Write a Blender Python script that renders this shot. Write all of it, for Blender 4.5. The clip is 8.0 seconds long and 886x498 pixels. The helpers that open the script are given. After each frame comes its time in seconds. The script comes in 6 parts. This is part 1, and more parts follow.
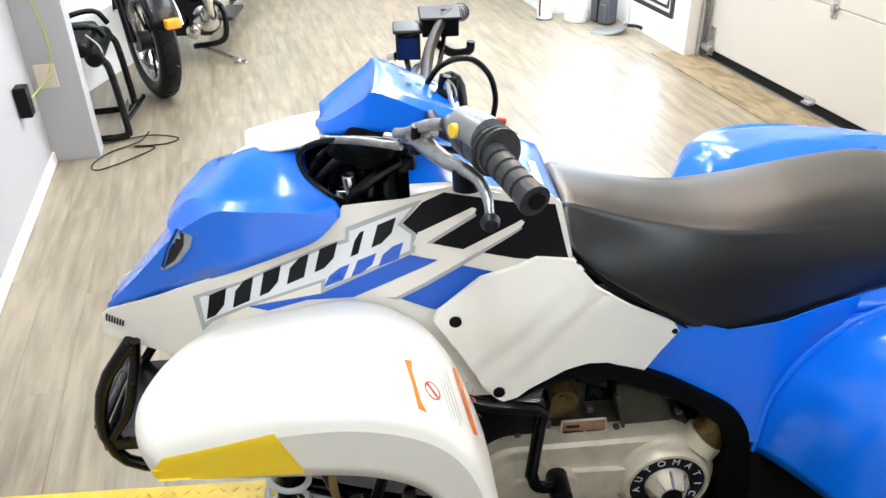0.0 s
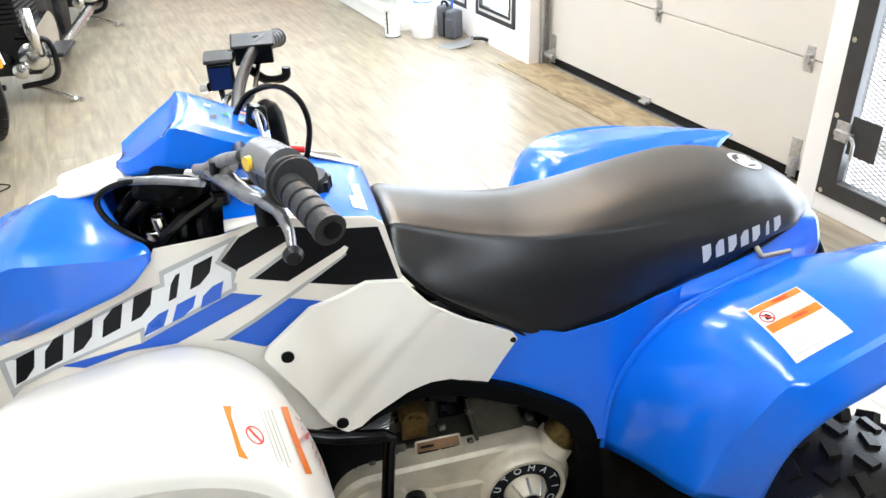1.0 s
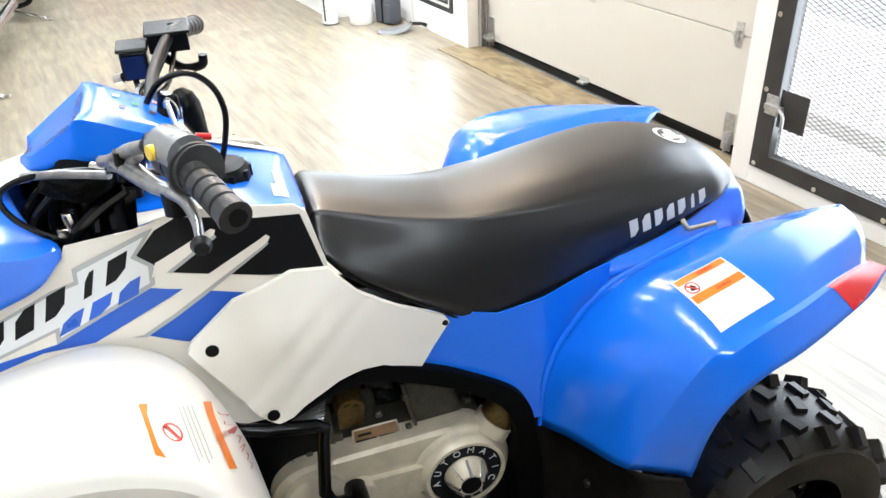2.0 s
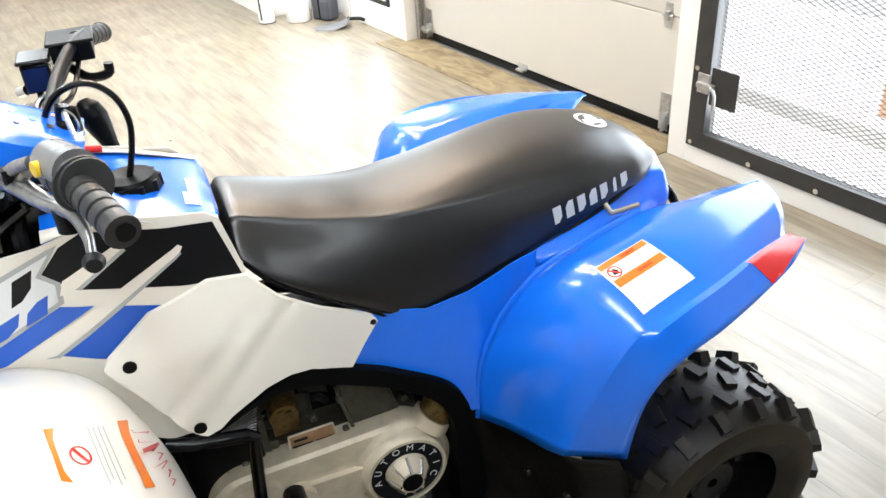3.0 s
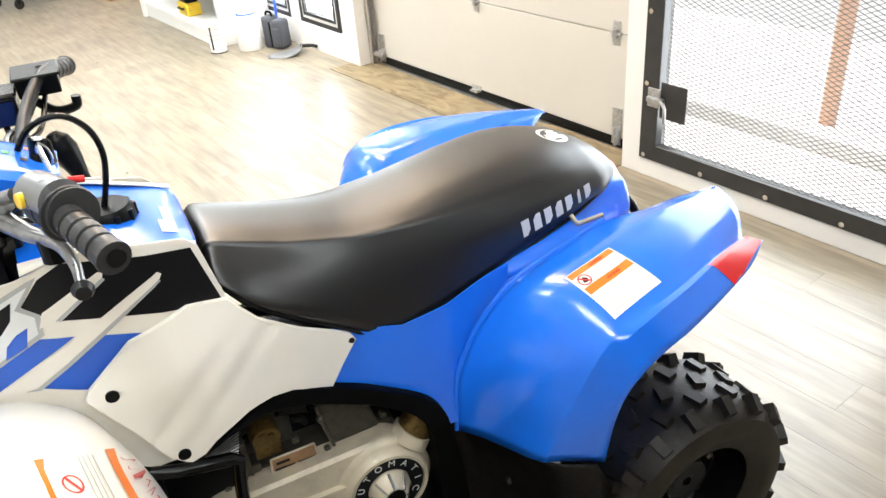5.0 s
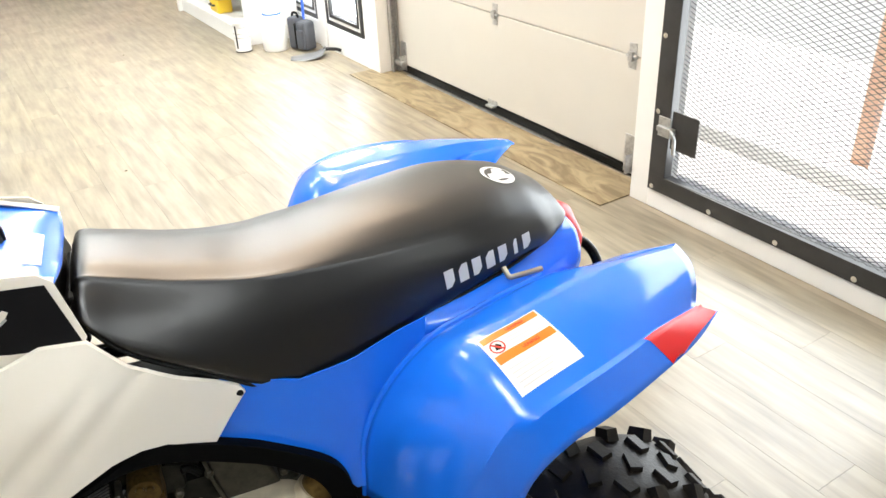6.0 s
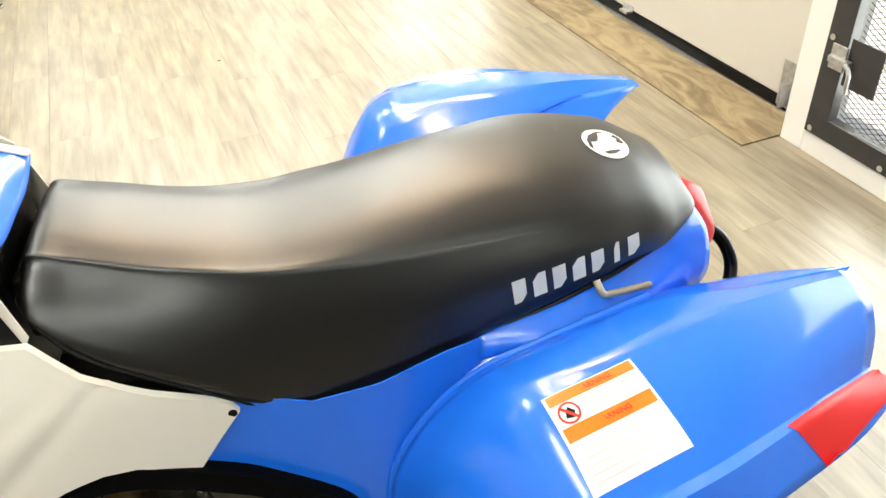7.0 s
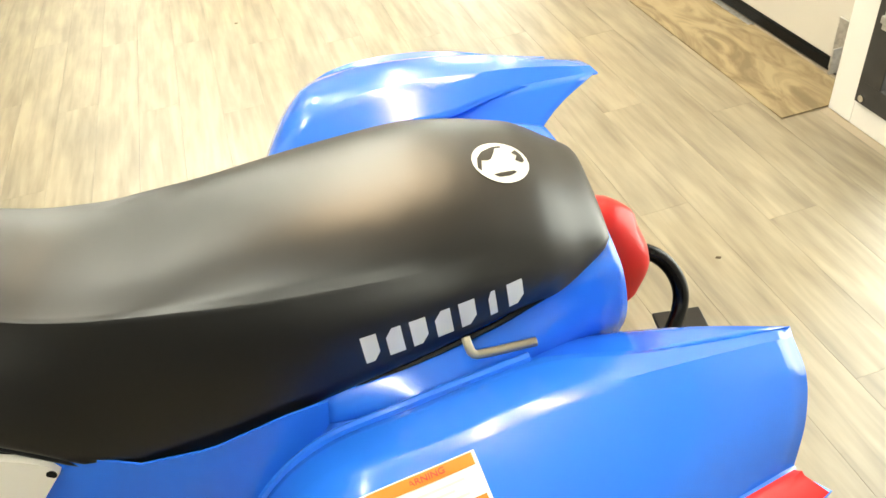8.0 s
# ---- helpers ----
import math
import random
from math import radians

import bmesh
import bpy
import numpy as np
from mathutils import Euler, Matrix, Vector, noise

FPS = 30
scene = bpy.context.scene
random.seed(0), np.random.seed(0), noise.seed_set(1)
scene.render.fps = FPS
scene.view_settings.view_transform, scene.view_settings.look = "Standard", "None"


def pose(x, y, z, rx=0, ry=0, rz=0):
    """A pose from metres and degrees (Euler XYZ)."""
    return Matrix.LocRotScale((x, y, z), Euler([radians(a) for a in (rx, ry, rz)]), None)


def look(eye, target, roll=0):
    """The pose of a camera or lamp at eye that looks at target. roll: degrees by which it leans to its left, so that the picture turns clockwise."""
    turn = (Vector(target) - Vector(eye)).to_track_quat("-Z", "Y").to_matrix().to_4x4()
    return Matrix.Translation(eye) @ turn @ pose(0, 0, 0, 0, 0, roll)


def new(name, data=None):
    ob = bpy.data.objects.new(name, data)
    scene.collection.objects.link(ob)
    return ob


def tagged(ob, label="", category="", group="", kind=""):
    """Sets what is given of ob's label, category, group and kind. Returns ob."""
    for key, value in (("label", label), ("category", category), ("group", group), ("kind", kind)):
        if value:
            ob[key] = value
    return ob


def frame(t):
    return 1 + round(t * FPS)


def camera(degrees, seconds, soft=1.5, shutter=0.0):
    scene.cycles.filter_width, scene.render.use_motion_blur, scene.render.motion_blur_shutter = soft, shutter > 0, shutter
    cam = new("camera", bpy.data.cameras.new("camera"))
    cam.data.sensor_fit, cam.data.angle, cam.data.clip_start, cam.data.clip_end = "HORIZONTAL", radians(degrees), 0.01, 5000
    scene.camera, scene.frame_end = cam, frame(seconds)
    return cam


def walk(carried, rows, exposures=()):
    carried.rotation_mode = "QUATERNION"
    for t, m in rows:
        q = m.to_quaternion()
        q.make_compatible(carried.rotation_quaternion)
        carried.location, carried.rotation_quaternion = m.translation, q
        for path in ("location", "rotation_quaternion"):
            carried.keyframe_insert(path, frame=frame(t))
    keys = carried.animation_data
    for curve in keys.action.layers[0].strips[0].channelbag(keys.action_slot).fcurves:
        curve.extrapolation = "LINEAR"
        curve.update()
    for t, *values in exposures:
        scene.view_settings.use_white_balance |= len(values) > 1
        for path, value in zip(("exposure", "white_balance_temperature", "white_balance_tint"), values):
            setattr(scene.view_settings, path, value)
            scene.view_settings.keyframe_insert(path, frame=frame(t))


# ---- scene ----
cam = camera(59.0, 8.0)
PATH = [
    (0, (0.689, 0.483, 1.549), (1.11, 2.145, 0.518), -1.3),
    (0.5, (0.738, 0.477, 1.544), (1.287, 2.086, 0.49), -1.4),
    (1, (0.786, 0.476, 1.547), (1.494, 2.056, 0.546), -1.9),
    (1.5, (0.806, 0.473, 1.537), (1.571, 2.016, 0.521), -1.9),
    (3, (0.897, 0.44, 1.529), (1.778, 1.894, 0.476), -4.1),
    (3.5, (0.912, 0.438, 1.524), (1.812, 1.871, 0.459), -4.6),
    (4, (0.909, 0.439, 1.525), (1.799, 1.883, 0.465), -4.8),
    (4.5, (0.902, 0.436, 1.528), (1.832, 1.87, 0.488), -4.1),
    (5, (0.854, 0.428, 1.539), (1.843, 1.842, 0.527), -4.7),
    (5.2, (0.847, 0.43, 1.542), (1.952, 1.779, 0.562), -5.9),
    (6.3, (1.259, 0.445, 1.499), (2.024, 1.977, 0.465), -3.1),
    (6.5, (1.299, 0.494, 1.484), (1.979, 2.011, 0.372), -4.0),
    (7, (1.393, 0.742, 1.448), (1.947, 2.231, 0.233), -3.4),
    (7.5, (1.506, 0.858, 1.434), (2.134, 2.279, 0.175), -4.0),
    (8, (1.71, 0.841, 1.408), (2.034, 2.325, 0.107), -7.7),
]
EXPOSURES = [(0, 0.11, 6030, 10), (1.5, 0.15, 6080, 10), (3.0, 0.14, 6250, 10), (5.2, 0.15, 6500, 10), (6.5, 0.13, 6650, 8), (7.5, 0.14, 7450, 4), (8.0, 0.17, 7750, 2)]
walk(cam, [(t, look(eye, target, roll)) for t, eye, target, roll in PATH], EXPOSURES)

# ---- world and light ----
LAMP_GLOW = 29.0
world = bpy.data.worlds.new("world")
scene.world = world
world.use_nodes = True
wn = world.node_tree
sky = wn.nodes.new("ShaderNodeTexSky")
sky.sky_type, sky.sun_disc = "NISHITA", False
sky.sun_elevation, sky.sun_rotation = radians(58), radians(-10)
wn.nodes["Background"].inputs["Strength"].default_value = 0.15
wn.links.new(sky.outputs["Color"], wn.nodes["Background"].inputs["Color"])


def sun(elev, az, strength):
    d = bpy.data.lights.new("sun", "SUN")
    d.energy, d.angle, d.color = strength, radians(0.6), (1, 0.95, 0.88)
    o = new("sun", d)
    a, e = radians(az), radians(elev)
    v = Vector((math.cos(a) * math.cos(e), math.sin(a) * math.cos(e), math.sin(e)))
    o.rotation_euler = (-v).to_track_quat("-Z", "Y").to_euler()
    return o


sun(58, 100, 5.0)


def daylight(name, y0, y1, z0, z1, x, watts):
    """Sky light that comes in through an opening in the door wall."""
    d = bpy.data.lights.new(name, "AREA")
    d.shape, d.size, d.size_y, d.energy, d.color = "RECTANGLE", z1 - z0, y1 - y0, watts, (0.90, 0.96, 1.0)
    o = new(name, d)
    o.matrix_world = pose(x, (y0 + y1) / 2, (z0 + z1) / 2, 0, 90, 0)
    return o


daylight("mesh_door_daylight", 1.30, 2.40, 0.20, 2.0, 3.50, 50)
daylight("side_door_daylight", 5.09, 5.56, 0.26, 2.02, 3.50, 36)
daylight("shop_window_daylight", 5.79, 7.82, 0.26, 2.02, 3.50, 95)


# ---- materials ----
def mat(name, color, rough=0.5, metal=0.0, spec=0.5, coat=0.0, vary=0.08, scale=8.0, bump=0.0, bscale=60.0, stain=0.0, trans=0.0, rvary=0.08):
    """A node material: base colour with two scales of variation, uneven gloss and fine relief."""
    m = bpy.data.materials.new(name)
    m.use_nodes = True
    nt = m.node_tree
    b = nt.nodes["Principled BSDF"]
    b.inputs["Metallic"].default_value = metal
    b.inputs["Specular IOR Level"].default_value = spec
    b.inputs["Coat Weight"].default_value = coat
    b.inputs["Coat Roughness"].default_value = 0.06
    b.inputs["Transmission Weight"].default_value = trans
    co = nt.nodes.new("ShaderNodeTexCoord")
    n1 = nt.nodes.new("ShaderNodeTexNoise")
    n1.inputs["Scale"].default_value, n1.inputs["Detail"].default_value = scale, 6
    n2 = nt.nodes.new("ShaderNodeTexNoise")
    n2.inputs["Scale"].default_value, n2.inputs["Detail"].default_value = bscale, 4
    for n in (n1, n2):
        nt.links.new(co.outputs["Object"], n.inputs["Vector"])
    mix = nt.nodes.new("ShaderNodeMix")
    mix.data_type = "RGBA"
    c = Vector(color)
    mix.inputs["A"].default_value = (*(c * (1 - vary)), 1)
    mix.inputs["B"].default_value = (*[min(1, x) for x in c * (1 + vary)], 1)
    nt.links.new(n1.outputs["Fac"], mix.inputs["Factor"])
    last = mix.outputs["Result"]
    if stain:
        r = nt.nodes.new("ShaderNodeValToRGB")
        r.color_ramp.elements[0].position, r.color_ramp.elements[1].position = 0.45, 0.75
        n3 = nt.nodes.new("ShaderNodeTexNoise")
        n3.inputs["Scale"].default_value, n3.inputs["Detail"].default_value = scale * 2.3, 8
        nt.links.new(co.outputs["Object"], n3.inputs["Vector"])
        nt.links.new(n3.outputs["Fac"], r.inputs["Fac"])
        mx = nt.nodes.new("ShaderNodeMix")
        mx.data_type = "RGBA"
        mx.inputs["B"].default_value = (*(c * (1 - stain)), 1)
        nt.links.new(r.outputs["Color"], mx.inputs["Factor"])
        nt.links.new(last, mx.inputs["A"])
        last = mx.outputs["Result"]
    nt.links.new(last, b.inputs["Base Color"])
    rr = nt.nodes.new("ShaderNodeMapRange")
    rr.inputs["To Min"].default_value, rr.inputs["To Max"].default_value = max(0.02, rough - rvary), min(1, rough + rvary)
    nt.links.new(n1.outputs["Fac"], rr.inputs["Value"])
    nt.links.new(rr.outputs["Result"], b.inputs["Roughness"])
    if bump:
        bp = nt.nodes.new("ShaderNodeBump")
        bp.inputs["Strength"].default_value, bp.inputs["Distance"].default_value = bump, 0.002
        nt.links.new(n2.outputs["Fac"], bp.inputs["Height"])
        nt.links.new(bp.outputs["Normal"], b.inputs["Normal"])
    return m


BLUE = mat("blue_plastic", (0.010, 0.165, 0.82), 0.20, spec=0.6, coat=0.30, vary=0.05, bump=0.03, bscale=30)
WHITE = mat("white_plastic", (0.90, 0.84, 0.73), 0.34, coat=0.15, vary=0.03, bump=0.03, bscale=40)
VINYL = mat("black_vinyl", (0.0026, 0.0021, 0.0016), 0.38, spec=0.8, vary=0.15, scale=5, bump=0.06, bscale=900, rvary=0.03)
RUBBER = mat("tyre_rubber", (0.015, 0.0115, 0.0075), 0.48, spec=0.28, vary=0.55, scale=7, bump=0.35, bscale=180, stain=0.6)
BLACKP = mat("black_plastic", (0.0035, 0.0035, 0.0035), 0.36, spec=0.14, vary=0.2, bump=0.25, bscale=300)
GLOSSB = mat("black_paint", (0.003, 0.003, 0.0035), 0.26, spec=0.25, coat=0.05, vary=0.1)
DECALB = mat("black_decal", (0.006, 0.006, 0.007), 0.35, spec=0.2, vary=0.1)
DECALBL = mat("blue_decal", (0.02, 0.11, 0.55), 0.3, vary=0.05)
DECALG = mat("grey_decal", (0.45, 0.45, 0.43), 0.35, vary=0.05)
DECALP = mat("pale_print", (0.62, 0.61, 0.60), 0.4, vary=0.05)
SEATMARK = mat("seat_print", (0.62, 0.61, 0.57), 0.4, vary=0.06)
DECALW = mat("white_decal", (0.82, 0.82, 0.80), 0.35, vary=0.03)
DECALO = mat("orange_decal", (0.80, 0.20, 0.015), 0.35, vary=0.05)
DECALR = mat("red_decal", (0.6, 0.03, 0.02), 0.35, vary=0.05)
YELLOW = mat("yellow_reflector", (0.92, 0.62, 0.02), 0.3, coat=0.2, vary=0.03)
REDL = mat("red_lens", (0.62, 0.012, 0.015), 0.38, spec=0.35, coat=0.05, vary=0.05)
SILVER = mat("aluminium", (0.085, 0.078, 0.058), 0.42, metal=0.45, vary=0.3, scale=14, bump=0.2, bscale=150, stain=0.5)
BARM = mat("satin_black_steel", (0.004, 0.004, 0.0045), 0.42, spec=0.22, vary=0.2, bump=0.08)
GRIPM = mat("grip_rubber", (0.028, 0.028, 0.028), 0.40, spec=0.5, vary=0.25, scale=30, bump=0.3, bscale=260)
BAYM = mat("matt_black_plastic", (0.0022, 0.0021, 0.002), 0.6, spec=0.06, vary=0.3, bump=0.3, bscale=260)
STEEL = mat("bright_steel", (0.7, 0.69, 0.66), 0.22, metal=1.0, vary=0.08)
DARKM = mat("dark_metal", (0.025, 0.025, 0.025), 0.45, metal=0.6, vary=0.3, bump=0.2)
BRASS = mat("brass_fitting", (0.17, 0.11, 0.035), 0.4, metal=0.7, vary=0.6, scale=45, stain=0.5)
LENS = mat("headlight_lens", (0.55, 0.58, 0.6), 0.08, metal=0.6, vary=0.3, scale=60)
SPRING = mat("white_spring", (0.8, 0.8, 0.78), 0.35, vary=0.05)
LIFTY = mat("yellow_lift_paint", (0.70, 0.48, 0.03), 0.4, vary=0.12, scale=6, bump=0.1, stain=0.25)
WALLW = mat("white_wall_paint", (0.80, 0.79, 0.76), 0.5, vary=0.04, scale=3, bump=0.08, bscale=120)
WALLD = mat("dark_unseen_wall_paint", (0.07, 0.067, 0.063), 0.6, vary=0.1, scale=3, bump=0.08, bscale=120)
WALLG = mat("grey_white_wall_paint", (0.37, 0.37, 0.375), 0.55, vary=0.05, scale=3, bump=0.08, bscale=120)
DOORW = mat("garage_door_paint", (0.55, 0.53, 0.48), 0.45, vary=0.04, scale=4, bump=0.12, bscale=160)
CEIL = mat("ceiling_paint", (0.74, 0.74, 0.72), 0.7, vary=0.04)
FRAMEB = mat("black_door_frame", (0.03, 0.029, 0.028), 0.42, vary=0.25, bump=0.15, stain=0.3)
GALV = mat("galvanised_steel", (0.5, 0.5, 0.49), 0.4, metal=0.8, vary=0.25, scale=30, stain=0.3)
CONC = mat("outside_concrete", (0.78, 0.77, 0.75), 0.85, vary=0.12, scale=4, bump=0.3)


# ---- mesh tools ----
import collections


def mesh_of(name, verts, faces, smooth=True, angle=40):
    me = bpy.data.meshes.new(name)
    me.from_pydata([tuple(v) for v in verts], [], faces)
    bm = bmesh.new()
    bm.from_mesh(me)
    bmesh.ops.remove_doubles(bm, verts=bm.verts, dist=1e-6)
    bmesh.ops.recalc_face_normals(bm, faces=bm.faces)
    bm.to_mesh(me)
    bm.free()
    if smooth:
        me.shade_smooth()
        me.set_sharp_from_angle(angle=radians(angle))
    return me


def put(name, me, material, parent=None, label="", thick=0.0, bevel=0.0, offset=-1.0):
    """Links a mesh as one object, under a parent or at top level."""
    ob = new(name, me)
    if not me.materials:
        me.materials.append(material)
    if parent:
        ob.parent = parent
    if thick:
        m = ob.modifiers.new("thickness", "SOLIDIFY")
        m.thickness, m.offset = thick, offset
    if bevel:
        m = ob.modifiers.new("edge", "BEVEL")
        m.width, m.segments, m.limit_method, m.angle_limit = bevel, 2, "ANGLE", radians(35)
    if label:
        ob["label"] = label
    return ob


def cr(p0, p1, p2, p3, t):
    return 0.5 * ((2 * p1) + (p2 - p0) * t + (2 * p0 - 5 * p1 + 4 * p2 - p3) * t * t + (3 * p1 - p0 - 3 * p2 + p3) * t ** 3)


def spline(pts, n, closed=False):
    """n points to each stretch of a smooth curve through pts."""
    P = [Vector(p) for p in pts]
    k = len(P)
    out = []
    for i in range(k if closed else k - 1):
        if closed:
            q = [P[(i + j - 1) % k] for j in range(4)]
        else:
            q = [P[i - 1] if i else 2 * P[0] - P[1], P[i], P[i + 1], P[i + 2] if i + 2 < k else 2 * P[-1] - P[-2]]
        out += [cr(*q, j / n) for j in range(n)]
    return out if closed else out + [P[-1]]


def patch(rows, nu=4, nv=4, mirror=False):
    """A smooth surface through a net of control points: vertices and faces."""
    rows = [spline(r, nv) for r in rows]
    cols = [spline(c, nu) for c in zip(*rows)]
    w, h = len(cols), len(cols[0])
    V = [cols[i][j] for j in range(h) for i in range(w)]
    if mirror:
        V = [Vector((v.x, -v.y, v.z)) for v in V]
    F = [(j * w + i, j * w + i + 1, (j + 1) * w + i + 1, (j + 1) * w + i) for j in range(h - 1) for i in range(w - 1)]
    return V, F


def near(rows):
    """Control rows given with half widths, laid on the side with negative y."""
    return [[(a, -b, c) for a, b, c in r] for r in rows]


def tube(pts, r, n=10, smooth=0, closed=False, taper=None):
    """A round bar along a line of points, closed at its ends."""
    P = spline(pts, smooth, closed) if smooth else [Vector(p) for p in pts]
    k = len(P)
    V, F = [], []
    up = Vector((0.13, 0.31, 0.94))
    for i, p in enumerate(P):
        a = P[(i - 1) % k] if closed or i else p
        b = P[(i + 1) % k] if closed or i < k - 1 else p
        d = (b - a).normalized()
        s = d.cross(up).normalized()
        up2 = s.cross(d)
        up = up2
        rr = r if taper is None else r * (taper[0] + (taper[1] - taper[0]) * i / max(1, k - 1))
        V += [p + (s * math.cos(2 * math.pi * j / n) + up2 * math.sin(2 * math.pi * j / n)) * rr for j in range(n)]
    for i in range(k if closed else k - 1):
        for j in range(n):
            F.append((i * n + j, i * n + (j + 1) % n, ((i + 1) % k) * n + (j + 1) % n, ((i + 1) % k) * n + j))
    if not closed:
        F += [tuple(range(n)), tuple(range((k - 1) * n, k * n))]
    return V, F


def box(x0, x1, y0, y1, z0, z1):
    V = [(x, y, z) for z in (z0, z1) for y in (y0, y1) for x in (x0, x1)]
    return V, [(0, 1, 3, 2), (4, 5, 7, 6), (0, 1, 5, 4), (2, 3, 7, 6), (0, 2, 6, 4), (1, 3, 7, 5)]


def join(*geos):
    V, F = [], []
    for v, f in geos:
        k = len(V)
        V += list(v)
        F += [tuple(i + k for i in q) for q in f]
    return V, F


def lathe(profile, n=32, axis="y", at=(0, 0, 0), hollow=False):
    """A turned body: (radius, along) pairs round an axis through a place; hollow: a closed ring of that section."""
    if hollow:
        profile = list(profile) + [profile[0]]
    V, F = [], []
    for r, a in profile:
        for j in range(n):
            c, s = r * math.cos(2 * math.pi * j / n), r * math.sin(2 * math.pi * j / n)
            v = {"y": (c, a, s), "x": (a, c, s), "z": (c, s, a)}[axis]
            V.append(Vector(v) + Vector(at))
    k = len(profile)
    for i in range(k - 1):
        for j in range(n):
            F.append((i * n + j, i * n + (j + 1) % n, (i + 1) * n + (j + 1) % n, (i + 1) * n + j))
    if hollow:
        return V, F
    if profile[0][0] > 1e-5:
        F.append(tuple(range(n)))
    if profile[-1][0] > 1e-5:
        F.append(tuple(range((k - 1) * n, k * n)))
    return V, F


def sheet(poly, f, step=0.02):
    """A flat outline of (a, b) pairs, cut fine and laid on the surface f(a, b)."""
    bm = bmesh.new()
    bm.faces.new([bm.verts.new((a, b, 0)) for a, b in poly])
    for k in range(2):
        lo = min(p[k] for p in poly)
        hi = max(p[k] for p in poly)
        c = math.floor(lo / step) * step + step
        while c < hi:
            no = (1, 0, 0) if k == 0 else (0, 1, 0)
            co = (c, 0, 0) if k == 0 else (0, c, 0)
            bmesh.ops.bisect_plane(bm, geom=bm.verts[:] + bm.edges[:] + bm.faces[:], plane_co=co, plane_no=no)
            c += step
    bmesh.ops.remove_doubles(bm, verts=bm.verts[:], dist=step * 0.02)
    bmesh.ops.triangulate(bm, faces=[x for x in bm.faces if len(x.verts) > 4])
    bm.verts.index_update()
    V = [Vector(f(v.co.x, v.co.y)) for v in bm.verts]
    F = [tuple(v.index for v in x.verts) for x in bm.faces]
    bm.free()
    return V, F


def thicken(geo, way):
    """A sheet with a second skin a little way behind it and a closed rim."""
    V, F = geo
    k = len(V)
    count = collections.Counter(frozenset(e) for f in F for e in zip(f, f[1:] + f[:1]))
    rim = [(f[i], f[(i + 1) % len(f)]) for f in F for i in range(len(f)) if count[frozenset((f[i], f[(i + 1) % len(f)]))] == 1]
    return list(V) + [Vector(v) + Vector(way) for v in V], list(F) + [tuple(i + k for i in reversed(f)) for f in F] + [(b, a, a + k, b + k) for a, b in rim]


def lerp(table, x):
    """Straight-line reading of a short table of (x, value)."""
    xs, ys = zip(*table)
    return float(np.interp(x, xs, ys))


def thing(name, label, category, at=(0, 0, 0), rz=0, group="", kind=""):
    ob = new(name)
    ob.matrix_world = pose(*at, 0, 0, rz)
    ob.empty_display_size = 0.1
    return tagged(ob, label, category, group, kind)


# ---- the room ----
WX = 3.40      # face of the white wall with the mesh door
DX = 3.54      # face of the garage door
H = 2.9

FLOOR_TONES = ((0.158, 0.128, 0.085), (0.318, 0.268, 0.184))


